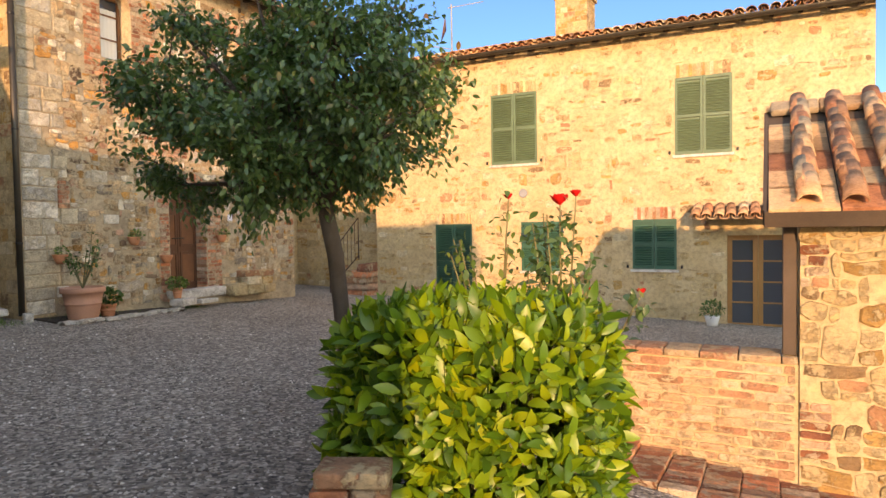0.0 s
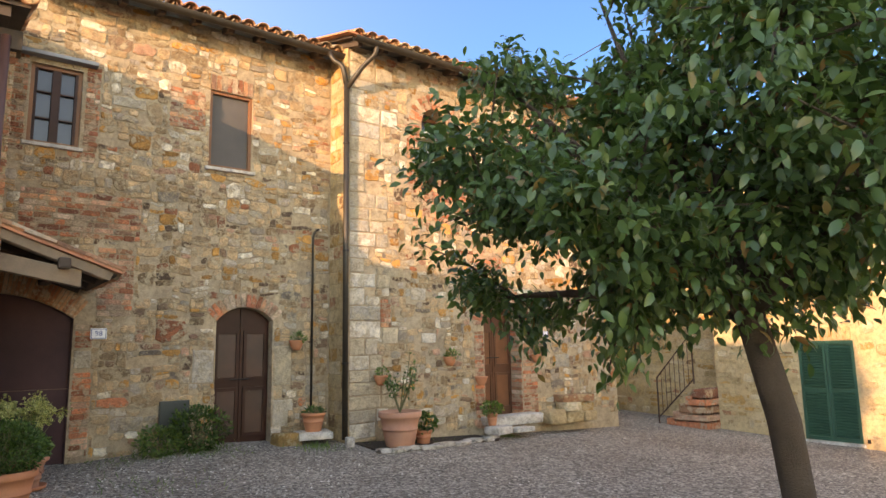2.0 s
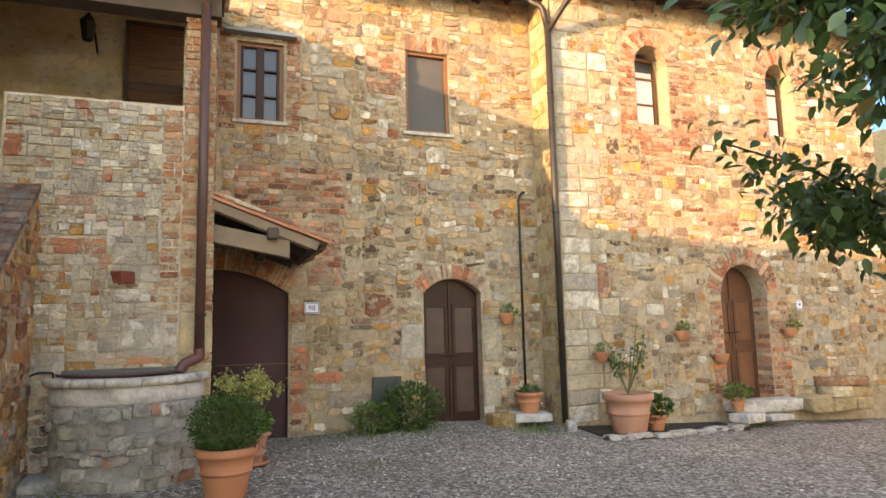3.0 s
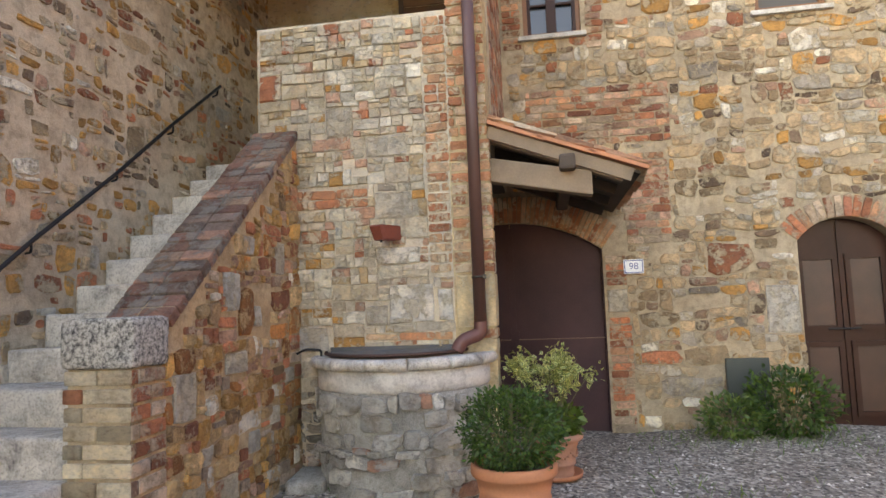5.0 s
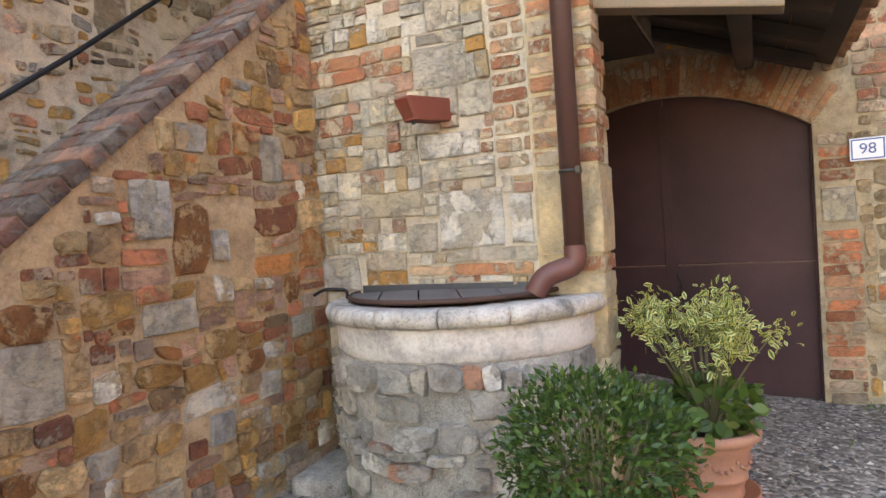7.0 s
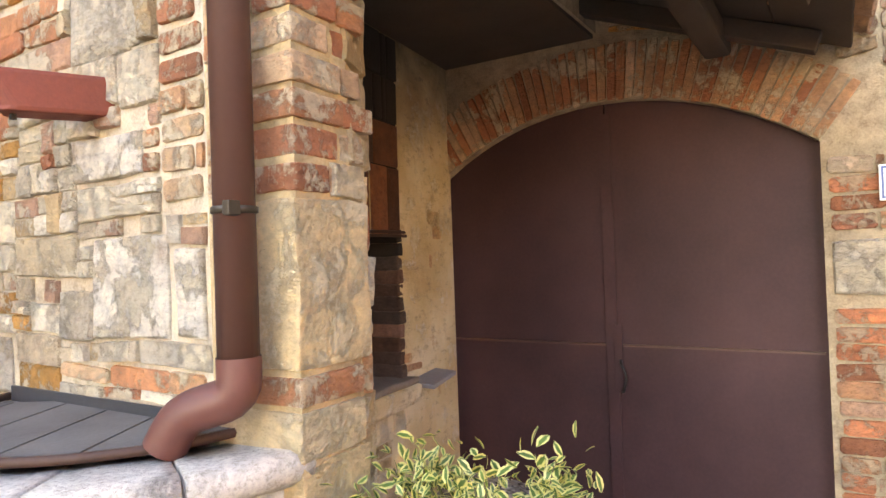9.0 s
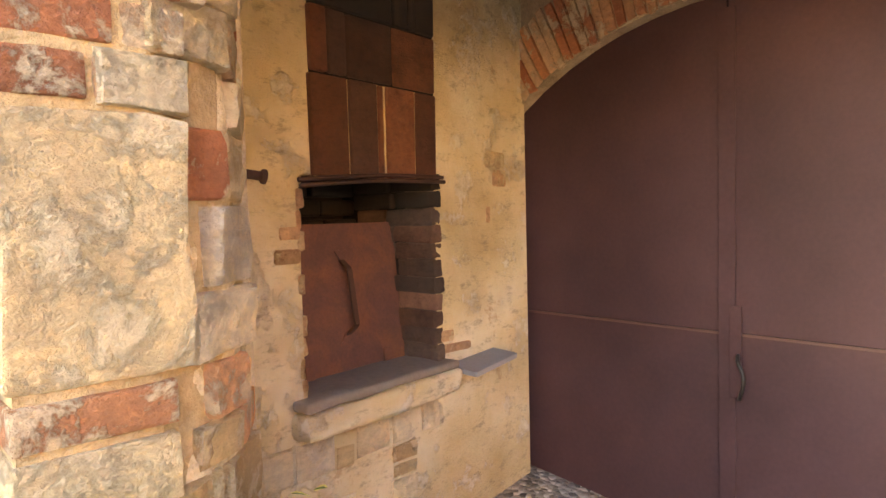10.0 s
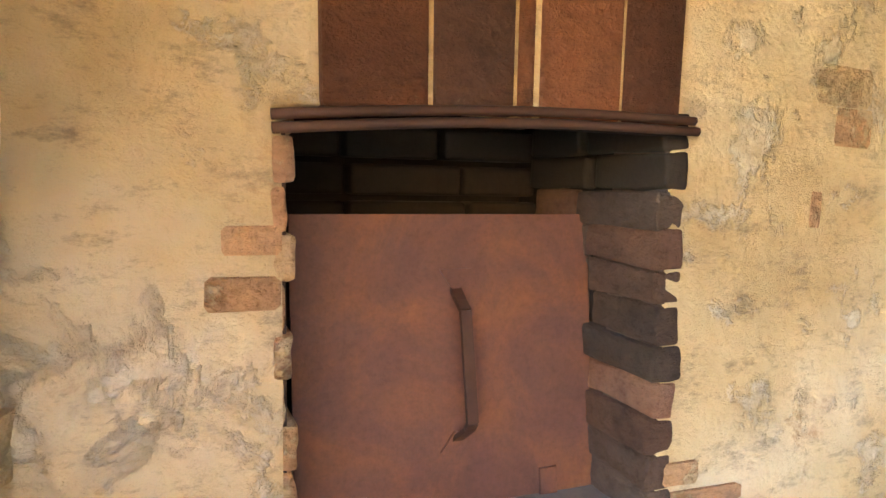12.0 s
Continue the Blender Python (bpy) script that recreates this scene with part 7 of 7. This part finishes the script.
rr = random.Random(111)
for i, (y, z, sy, sz, x) in enumerate(((9.95, 0.13, 0.42, 0.24, -9.82), (10.42, 0.10, 0.4, 0.2, -9.82), (10.85, 0.09, 0.36, 0.2, -9.84), (10.4, 0.29, 0.38, 0.16, -9.84), (10.8, 0.27, 0.36, 0.16, -9.86), (10.6, 0.43, 0.8, 0.13, -9.88))):
    rock("stone_block", "old pale stone block in a stack against the wall", x, y, z, 0.3, sy, sz, M_WARM, 3 + i, "stone", "stone blocks stacked by the wall")
rock("stone_step", "worn grey stone step before the arched door", -9.88, 9.0, 0.16, 0.36, 1.15, 0.16, M_MARBLE, 21, "step")
rock("stone_slab", "flat pale stone slab lying beside the step", -9.62, 8.45, 0.05, 0.3, 0.4, 0.13, M_MARBLE, 22)
rock("stone_slab", "flat pale stone slab lying beside the step", -9.6, 8.95, 0.02, 0.25, 0.4, 0.08, M_MARBLE, 23)
rock("stone_slab", "flat stone under the round pot", -10.3, 5.42, 0.19, 0.4, 0.5, 0.1, M_MARBLE, 24)
rock("stone_slab", "rough stone beside the dark door", -10.35, 5.02, 0.12, 0.3, 0.36, 0.26, M_WARM, 25)
rock("stone_block", "rough low stone between the stair parapet and the well", -8.36, 0.12, 0.13, 0.4, 0.24, 0.32, M_MORTAR_G, 27)
rock("white_stone", "small white stone beside the downpipe", -9.85, 5.78, 0.09, 0.1, 0.12, 0.16, M_MARBLE, 26)
border = thing("stone_border", "low border of flat pale stones round a planting bed", "border")
for k in range(15):
    f = k / 14
    y = 5.95 + 2.5 * f
    x = -9.2 - 0.5 * f ** 2 + 0.06 * math.sin(k * 1.7)
    bm = bmesh.new()
    vs = box(bm, -0.075, 0.075, -0.085, 0.085, -0.03, 0.03, bevel=0.018)
    for v in vs:
        v.co += Vector((noise.noise(v.co * 9 + Vector((k, 0, 0))), noise.noise(v.co * 9 + Vector((0, k, 0))), 0)) * 0.03
        v.co = pose(x, y, ground_z(x, y) + 0.03, 0, 0, rr.uniform(-25, 25)) @ v.co
    part("stone", bm, M_MARBLE, border, "", True)
bed = part("planting_bed", boxes((-10.04, -9.45, 5.95, 8.3, -0.3, 0.055)), M_SOIL)
tagged(bed, "dark soil bed along the house wall", "soil bed", kind="structure")
for v in bed.data.vertices:
    if v.co.z > 0:
        v.co.z = ground_z(v.co.x, v.co.y) + 0.02
weeds = thing("weeds", "patches of low grass along the wall foot", "weeds", kind="stuff")
lv = Leaves()
blade = leaf_shape(0.07, 0.008, 0.1, 0.5)
wr = random.Random(113)
for cx, cy, s, n in ((-9.9, 5.3, 0.35, 260), (-9.75, 8.75, 0.2, 120), (-10.15, 3.9, 0.5, 200), (-8.4, 2.9, 0.6, 120), (-10.0, 6.8, 0.6, 160), (-7.75, 0.35, 0.35, 120), (-10.2, 3.0, 0.5, 160)):
    for _ in range(n):
        x, y = wr.gauss(cx, s * 0.5), wr.gauss(cy, s * 0.5)
        lv.add(blade, Vector((x, y, ground_z(x, y))), Vector((wr.uniform(-1, 1), wr.uniform(-1, 1), 1.0)), rand_dir(wr), wr.uniform(0.5, 1.2))
lv.mesh("grass", M_HERB, weeds)


# ---- tree ----
def build_tree():
    rnd = random.Random(121)
    base = Vector((-2.35, 3.36, ground_z(-2.35, 3.36) - 0.05))
    tree = thing("tree", "small broadleaf tree with a dense dark green crown", "tree", base)
    bm = bmesh.new()
    fork = Vector((-2.5, 3.36, 1.55)) - base
    path = [Vector((0, 0, 0)), Vector((0.02, 0, 0.4)), Vector((-0.01, 0.0, 0.9)), Vector((-0.07, 0, 1.4)), fork]
    tube(bm, path, [0.085, 0.062, 0.055, 0.05, 0.048], 12)
    for v in bm.verts:
        v.co += Vector((noise.noise(v.co * 6), noise.noise(v.co * 6 + Vector((9, 0, 0))), 0)) * 0.02
    part("trunk", bm, M_BARK, tree, "", True)
    centre = Vector((-2.88, 3.5, 2.25)) - base
    limbs, tips = [], []
    n = 14
    for k in range(n):
        a = math.tau * k / n + rnd.uniform(-0.2, 0.2)
        up = rnd.uniform(-0.75, 0.9)
        tip = centre + Vector((math.cos(a) * 1.15 * (1 - 0.4 * max(up, 0)), math.sin(a) * 0.85 * (1 - 0.4 * max(up, 0)), up * 0.8))
        limbs.append((fork, tip))
    limbs.append((fork, centre + Vector((0.1, 0, 0.9))))
    limbs.append((fork, centre + Vector((-0.3, 0, 0.85))))
    lv = Leaves()
    shapes = [leaf_shape(0.047, 0.027, 0.25, c, 3) for c in (0.15, 0.35, 0.55)]
    for s, tip in limbs:
        bm = bmesh.new()
        mid = s.lerp(tip, 0.5) + Vector((rnd.uniform(-0.1, 0.1), rnd.uniform(-0.1, 0.1), 0.12))
        path = [s.lerp(mid, f).lerp(mid.lerp(tip, f), f) for f in (0, 0.25, 0.5, 0.75, 1)]
        tube(bm, path, [0.036, 0.028, 0.02, 0.013, 0.006], 7)
        limb = part("limb", bm, M_BARK, tree, "", True)
        twigs = bmesh.new()
        for _ in range(17):
            f = rnd.uniform(0.25, 1.0)
            p = s.lerp(mid, f).lerp(mid.lerp(tip, f), f)
            d = (rand_dir(rnd) + (p - centre) * 0.5 + Vector((0, 0, 0.25))).normalized()
            q = p + d * rnd.uniform(0.22, 0.55)
            r = q - centre
            slim = 1 - 0.45 * max(r.z, 0)
            k = math.sqrt((r.x / (1.45 * slim)) ** 2 + (r.y / (1.02 * slim)) ** 2 + (r.z / (0.88 if r.z > 0 else 0.82)) ** 2)
            lim = 1.0 + 0.36 * noise.noise(r * 1.9)
            if k > lim:
                q = centre + r * (lim / k)
            tube(twigs, [p, p.lerp(q, 0.5) + Vector((0, 0, 0.03)), q], [0.007, 0.005, 0.003], 4)
            tips.append((p, q))
        part("branchwork", twigs, M_BARK, limb)
    for p, q in tips:
        for _ in range(122):
            f = rnd.uniform(0.15, 1.08)
            x = p.lerp(q, f) + rand_dir(rnd) * rnd.uniform(0.02, 0.14)
            d = ((q - p).normalized() * 0.5 + rand_dir(rnd) * 0.8 + Vector((0, 0, -0.45))).normalized()
            lv.add(rnd.choice(shapes), x, d, Z + rand_dir(rnd) * 0.8, rnd.uniform(0.65, 1.2))
    sprigs = ((-0.25, 0.1, 0.85), (0.2, -0.1, 0.9), (-0.6, 0.2, 0.7), (0.45, 0.0, 0.65), (-0.05, 0.2, 0.9), (0.25, 0.1, 0.75), (-1.0, 0.1, 0.45), (1.0, 0.1, 0.5))
    sb = bmesh.new()
    for x, y, z in sprigs:
        a = centre + Vector((x, y, z)) * 0.7
        b = centre + Vector((x * 0.95, y, z * 0.95))
        tube(sb, [a, b], [0.008, 0.003], 4)
        for _ in range(22):
            lv.add(rnd.choice(shapes), a.lerp(b, rnd.random()) + rand_dir(rnd) * 0.05, rand_dir(rnd) + Vector((0, 0, -0.2)), Z + rand_dir(rnd) * 0.5, rnd.uniform(0.6, 1.0))
    part("twig", sb, M_BARK, tree)
    lv.mesh("crown", M_LEAF, tree)


build_tree()


# ---- hedge, roses, garden wall, garden house ----
def build_hedge():
    rnd = random.Random(131)
    c = Vector((-1.28, 2.98, 0.38))
    h = Vector((0.64, 0.55, 0.6))
    hedge = thing("laurel_hedge", "clipped block of laurel with glossy yellow-green leaves", "hedge", c)
    lv = Leaves()
    shapes = [leaf_shape(0.102, 0.044, 0.25, cc, 4) for cc in (0.1, 0.3, 0.5)]
    for _ in range(8200):
        d = rand_dir(rnd)
        k = max(abs(d.x), abs(d.y), abs(d.z))
        e = 1 / (abs(d.x) ** 5 + abs(d.y) ** 5 + abs(d.z) ** 5) ** 0.2
        out = 0.7 + 0.3 * rnd.random() ** 0.5
        p = Vector((d.x * h.x, d.y * h.y, d.z * h.z)) * e * out * (1 + 0.06 * noise.noise(d * 4))
        way = (d * 0.8 + rand_dir(rnd) * 0.9 + Vector((0, 0, 0.2))).normalized()
        lv.add(rnd.choice(shapes), p, way, rand_dir(rnd) + d, rnd.uniform(0.7, 1.25))
    lv.mesh("leaves", M_LAUREL, hedge)
    bm = bmesh.new()
    for _ in range(26):
        x, y = rnd.uniform(-0.5, 0.5), rnd.uniform(-0.4, 0.4)
        tube(bm, [(x * 0.7, y * 0.7, -0.62), (x, y, -0.1), (x * 1.15, y * 1.15, 0.5)], [0.014, 0.01, 0.005], 5)
    part("stemwork", bm, M_STEM, hedge)
    edge = thing("bed_edging", "low edging of old red bricks round the hedge", "edging")
    foot = 0.03
    for k, (a, b, c, d, lo, hi, turn) in enumerate(((-0.2, -0.01, -0.11, 0.11, -0.16, 0.07, 24), (0.005, 0.2, -0.12, 0.1, -0.16, 0.075, 28), (-0.17, 0.15, -0.11, 0.11, 0.08, 0.155, 26), (-0.17, -0.005, -0.1, 0.1, 0.16, 0.25, 25), (0.0, 0.16, -0.1, 0.1, 0.16, 0.255, 27), (-0.15, 0.16, -0.1, 0.1, 0.26, 0.33, 24), (0.25, 0.45, -0.1, 0.1, -0.16, 0.07, 20))):
        m = pose(-1.545, 2.27, foot, 0, 0, turn)
        part("brick", boxes((a, b, c, d, lo, hi), m=m, bevel=0.012), M_PINK if k == 5 else M_BRICK, edge, "", True)



build_hedge()


def build_roses():
    rnd = random.Random(141)
    for label, x, y, heads, leafy in (("rose bush with red blooms behind the hedge", -1.28, 4.45, ((0, 0, 1.5), (0.1, 0.05, 1.56), (0.14, 0.3, 0.85), (0.5, 0.3, 0.86)), 420), ("tall sparse rose with one red bloom behind the hedge", -1.92, 4.8, ((0.12, 0, 1.57),), 150)):
        g = ground_z(x, y)
        t = thing("rose_bush", label, "rose bush", (x, y, g))
        stems, lv = bmesh.new(), Leaves()
        shape = leaf_shape(0.075, 0.045, 0.15, 0.35)
        ends = [Vector((a, b, z - g)) for a, b, z in heads] + [Vector((rnd.uniform(-0.4, 0.3), rnd.uniform(-0.2, 0.2), rnd.uniform(1.3, 1.85))) for _ in range(5)]
        for e in ends:
            mid = Vector((e.x * 0.5, e.y * 0.5, e.z * 0.55))
            tube(stems, [(0, 0, 0), mid, e], [0.014, 0.01, 0.005], 6)
            for _ in range(leafy // len(ends)):
                f = rnd.uniform(0.25, 0.97)
                lv.add(shape, mid.lerp(e, f) + rand_dir(rnd) * rnd.uniform(0.02, 0.16), rand_dir(rnd), Z + rand_dir(rnd) * 0.5, rnd.uniform(0.6, 1.2))
        part("stemwork", stems, M_STEM, t)
        lv.mesh("leaves", M_HERB if leafy < 200 else M_LEAF, t)
        for i, e in enumerate(ends[:len(heads)]):
            pl = Leaves()
            petal = leaf_shape(0.05, 0.05, 0.5, -0.5)
            s = (1.7, 1.0, 1.1, 0.9)[i] if leafy > 200 else 1.0
            for k in range(26):
                a = k * 2.4
                d = Vector((math.cos(a), math.sin(a), 0.25 + 1.6 * (1 - k / 26)))
                pl.add(petal, e, d, Z, s * (0.6 + 0.5 * k / 26))
            ob = pl.mesh("flower", M_ROSE, t, "full red rose bloom")


build_roses()


def build_garden():
    FG = Face((0, 5.18, 0), (0, -1, 0))
    rnd = random.Random(151)
    gw = wall_body("wall_garden", FG, -2.6, 0.22, -0.9, 0.35, 0.28, [], M_MORTAR_W, "low garden wall of weathered pink brick")
    cells = []
    courses(rnd, -1.7, 0.2, -0.55, 0.34, 0.26, 0.068, cells)
    lay(gw, cells, on(FG), "brick", M_PINK, M_PINK_I, rnd, 0.012, (0.003, 0.012))
    x = -2.6
    while x < 0.2:
        w = rnd.uniform(0.2, 0.3)
        part("coping_brick", boxes((x + 0.004, min(x + w, 0.215) - 0.004, 5.15, 5.48, 0.352, 0.405), bevel=0.01), M_PINK, gw, "", True)
        x += w
    FH = Face((0, 5.16, 0), (0, -1, 0))
    gh = wall_body("wall_garden_house", FH, 0.222, 3.6, -0.9, 1.42, 0.35, [], M_MORTAR_W, "garden house wall of rubble stone and brick")
    rubble(gh, FH, 0.22, 2.2, -0.7, 1.4, [], M_WARM, M_WARM_I, 152, 0.3, 0.17, 0.9, [(0.22, 0.42, -0.3, 0.1), (0.22, 0.4, 0.9, 1.2)])
    tagged(part("wall_garden_house_side", boxes((0.24, 0.5, 6.2, 8.0, -0.9, 1.6), (3.3, 3.6, 5.52, 8.0, -0.9, 1.6), (0.5, 3.3, 7.7, 8.0, -0.9, 1.6)), M_MORTAR_W), "plain side walls of the garden house", "wall", kind="structure")
    post = thing("corner_post", "old brown wooden post carrying the tiled roof", "post")
    part("shaft", boxes((0.115, 0.205, 5.2, 5.34, 0.41, 1.36), bevel=0.012), M_WOOD_D, post)
    roof = thing("garden_house_roof", "clay tile roof with mossy cover tiles", "roof", kind="structure")
    eave, down = Vector((0.02, 4.86, 1.44)), Vector((0, -1, -0.55)).normalized()
    up = Vector((0, -down.z, down.y))
    up = up if up.z > 0 else -up
    axes = Matrix(((1, 0, 0), -down, up)).transposed().to_4x4()
    m = Matrix.Translation(eave) @ axes
    part("boarding", boxes((0, 3.7, 0, 1.85, -0.05, -0.015), m=m), M_WOOD_D, roof)
    part("fascia", boxes((-0.02, 3.7, -0.03, 0.0, -0.12, 0.0), m=m, bevel=0.006), M_WOOD_D, roof)
    part("verge_board", boxes((-0.03, 0.0, 0.0, 1.85, -0.12, 0.0), m=m, bevel=0.006), M_WOOD_D, roof)
    for r in range(6):
        for c in range(9):
            part("flat_tile", boxes((0.005 + 0.42 * c, 0.415 + 0.42 * c, -0.03 + 0.31 * r, 0.33 + 0.31 * r, -0.012 + 0.004, 0.014 + 0.004), m=m @ pose(0, 0, 0, -1.2), bevel=0.004), M_TILE, roof)
    tiles(roof, eave + Vector((0.105, 0, 0.0)), (1, 0, 0), down, 13, 12, 153, False, 0.262, 0.15, False, 0.82)
    for k in range(10):
        part("ridge_tile", boxes((0.02 + 0.37 * k, 0.385 + 0.37 * k, 1.72, 1.95, 0.0, 0.06), m=m, bevel=0.02), M_TILE, roof)
    bm = boxes((0.0, 3.7, 6.45, 8.2, 0, 0.05))
    for v in bm.verts:
        v.co.z += 2.33 - (v.co.y - 6.45) * 0.5
    part("back_slope", bm, M_TILE_I, roof)
    pave = thing("brick_paving", "worn brick paving along the garden wall", "paving", kind="structure")
    y = 4.35
    while y < 5.12:
        x = -1.1
        while x < 2.6:
            w = 0.24
            z = ground_z(x, y)
            part("brick", boxes((x + 0.004, x + w - 0.004, y + 0.004, y + 0.112, z - 0.03, z + 0.022 + rnd.uniform(-0.004, 0.006)), bevel=0.006), M_BRICK, pave)
            x += w
        y += 0.116


build_garden()


# ---- alley beyond the house, and what closes the place ----
def build_beyond():
    FE = Face((0, 15.2, 0), (0, -1, 0))
    w = wall_body("wall_alley", FE, -16.0, -9.0, -0.8, 5.5, 0.4, [], M_MORTAR_W, "ochre stone wall closing the alley")
    rubble(w, FE, -14.0, -9.0, -0.3, 4.5, [], M_WARM, M_WARM_I, 161, 0.45, 0.22, 0.7, gap=0.03)
    tagged(part("wall_buttress", boxes((-13.3, -12.5, 14.3, 15.2, -0.6, 4.2), bevel=0.03), M_MORTAR_W), "rounded ochre stone buttress in the alley", "wall", kind="structure")
    st = thing("alley_stairs", "short brick stair with an iron rail in the alley", "stairs")
    for k in range(5):
        part("step", boxes((-9.95 + 0.16 * k, -9.0, 13.6, 14.6, ground_z(-9.5, 14) + 0.16 * k - 0.05, ground_z(-9.5, 14) + 0.16 * (k + 1)), bevel=0.01), M_BRICK, st)
    rail = thing("alley_rail", "thin rusty iron stair rail in the alley", "handrail")
    g = ground_z(-9.5, 13.6)
    pts = [(-10.1, 13.55, g), (-10.1, 13.55, g + 1.0), (-9.2, 13.55, g + 1.95), (-9.2, 13.55, g + 0.9)]
    bm = bmesh.new()
    tube(bm, pts, 0.018, 6)
    tube(bm, [(-10.1, 13.55, g + 0.15), (-9.2, 13.55, g + 1.0)], 0.014, 6)
    part("rail_frame", bm, M_RUST_D, rail)
    for k in range(1, 8):
        f = k / 8
        bm = bmesh.new()
        tube(bm, [(-10.1 + 0.9 * f, 13.55, g + 0.15 + 0.85 * f), (-10.1 + 0.9 * f, 13.55, g + 1.0 + 0.95 * f)], 0.008, 5)
        part("baluster", bm, M_RUST_D, rail)
    tagged(part("wall_end", boxes((-12.5, -11.16, 12.1, 12.5, -0.8, 6.0)), M_MORTAR), "plain end wall of the house in the alley", "wall", kind="structure")
    tagged(part("wall_inner", boxes((-14.0, -13.6, -1.6, 12.4, -0.8, 6.2), (-13.6, -11.2, -1.6, -1.2, -0.8, 6.2)), M_MORTAR), "plain inner wall closing the house behind", "wall", kind="structure")
    tagged(part("floor_upper", boxes((-13.6, -11.14, -1.2, 12.1, 2.9, 3.1)), M_WOOD_D), "dark upper floor inside the house", "floor", kind="structure")
    tagged(part("wall_north_back", boxes((-9.0, 1.75, 19.0, 19.4, -1.6, 5.3), (1.35, 1.75, 14.6, 19.0, -1.6, 5.3), (-9.0, -8.6, 14.6, 15.15, -1.6, 5.3)), M_MORTAR_W), "plain rear walls of the farmhouse", "wall", kind="structure")
    bm = boxes((-9.2, 2.0, 16.8, 19.8, 0, 0.06))
    for v in bm.verts:
        v.co.z += 6.15 - (v.co.y - 16.8) * 0.26
    tagged(part("roof_north_back", bm, M_TILE_I), "rear slope of the farmhouse roof", "roof", kind="structure")


build_beyond()
tree_far = thing("garden_tree", "dark green tree behind the farmhouse corner", "tree", (4.6, 16.5, -1.0))
bm = bmesh.new()
tube(bm, [(0, 0, 0), (0.05, 0, 2.0), (0, 0, 4.0)], [0.16, 0.12, 0.05], 8)
part("trunk", bm, M_BARK, tree_far, "", True)
bush(tree_far, (0, 0, 3.7), (1.3, 1.3, 1.9), 1500, leaf_shape(0.16, 0.07), M_LEAF, 171, 1.0, 20, 0.5, 0.2, 0.4)


# ---- loose pebbles ----
def build_pebbles():
    """Loose stones lying on the packed gravel, where the walk passes."""
    rnd = np.random.default_rng(5)
    n = 44000
    x = rnd.uniform(-10.5, 0.5, n)
    y = rnd.uniform(-0.2, 8.0, n)
    keep = ~((x < -8.0) & (y < 1.3)) & ~((x < -6.6) & (y < 0.0)) & ~((x > -2.1) & (y > 2.3)) & ~((x < -10.0) & (y > 5.7))
    near = np.exp(-((y - (0.9 - 0.12 * x)) ** 2) / 9.0)
    keep &= rnd.uniform(0, 1, n) < near
    x, y = x[keep], y[keep]
    base = np.array([(1, 0, 0), (0.3, 0.9, 0), (-0.8, 0.6, 0), (-0.8, -0.5, 0), (0.4, -0.9, 0), (0.05, 0.0, 0.75)])
    faces0 = [(0, 1, 5), (1, 2, 5), (2, 3, 5), (3, 4, 5), (4, 0, 5)]
    verts, faces = [], []
    for i, (a, b) in enumerate(zip(x, y)):
        s, t = rnd.uniform(0.007, 0.021), rnd.uniform(0, math.tau)
        c, d = math.cos(t) * s, math.sin(t) * s
        z = ground_z(a, b) + 0.012 * noise.noise((a * 0.9, b * 0.9, 0))
        k = rnd.uniform(0.6, 1.0)
        verts += [(a + p[0] * c - p[1] * d * k, b + p[0] * d + p[1] * c * k, z + p[2] * s * 0.9 - 0.001) for p in base]
        faces += [tuple(v + 6 * i for v in f) for f in faces0]
    ob = pydata("pebbles", verts, faces, M_PEBBLE)
    tagged(ob, "loose grey and brown pebbles on the gravel", "pebbles", kind="stuff")


M_PEBBLE = random_stone("pebble", [(0, (0.20, 0.18, 0.16)), (0.25, (0.30, 0.27, 0.24)), (0.5, (0.40, 0.37, 0.33)), (0.72, (0.24, 0.19, 0.15)), (0.84, (0.56, 0.53, 0.48)), (0.94, (0.70, 0.67, 0.62))], True)
build_pebbles()
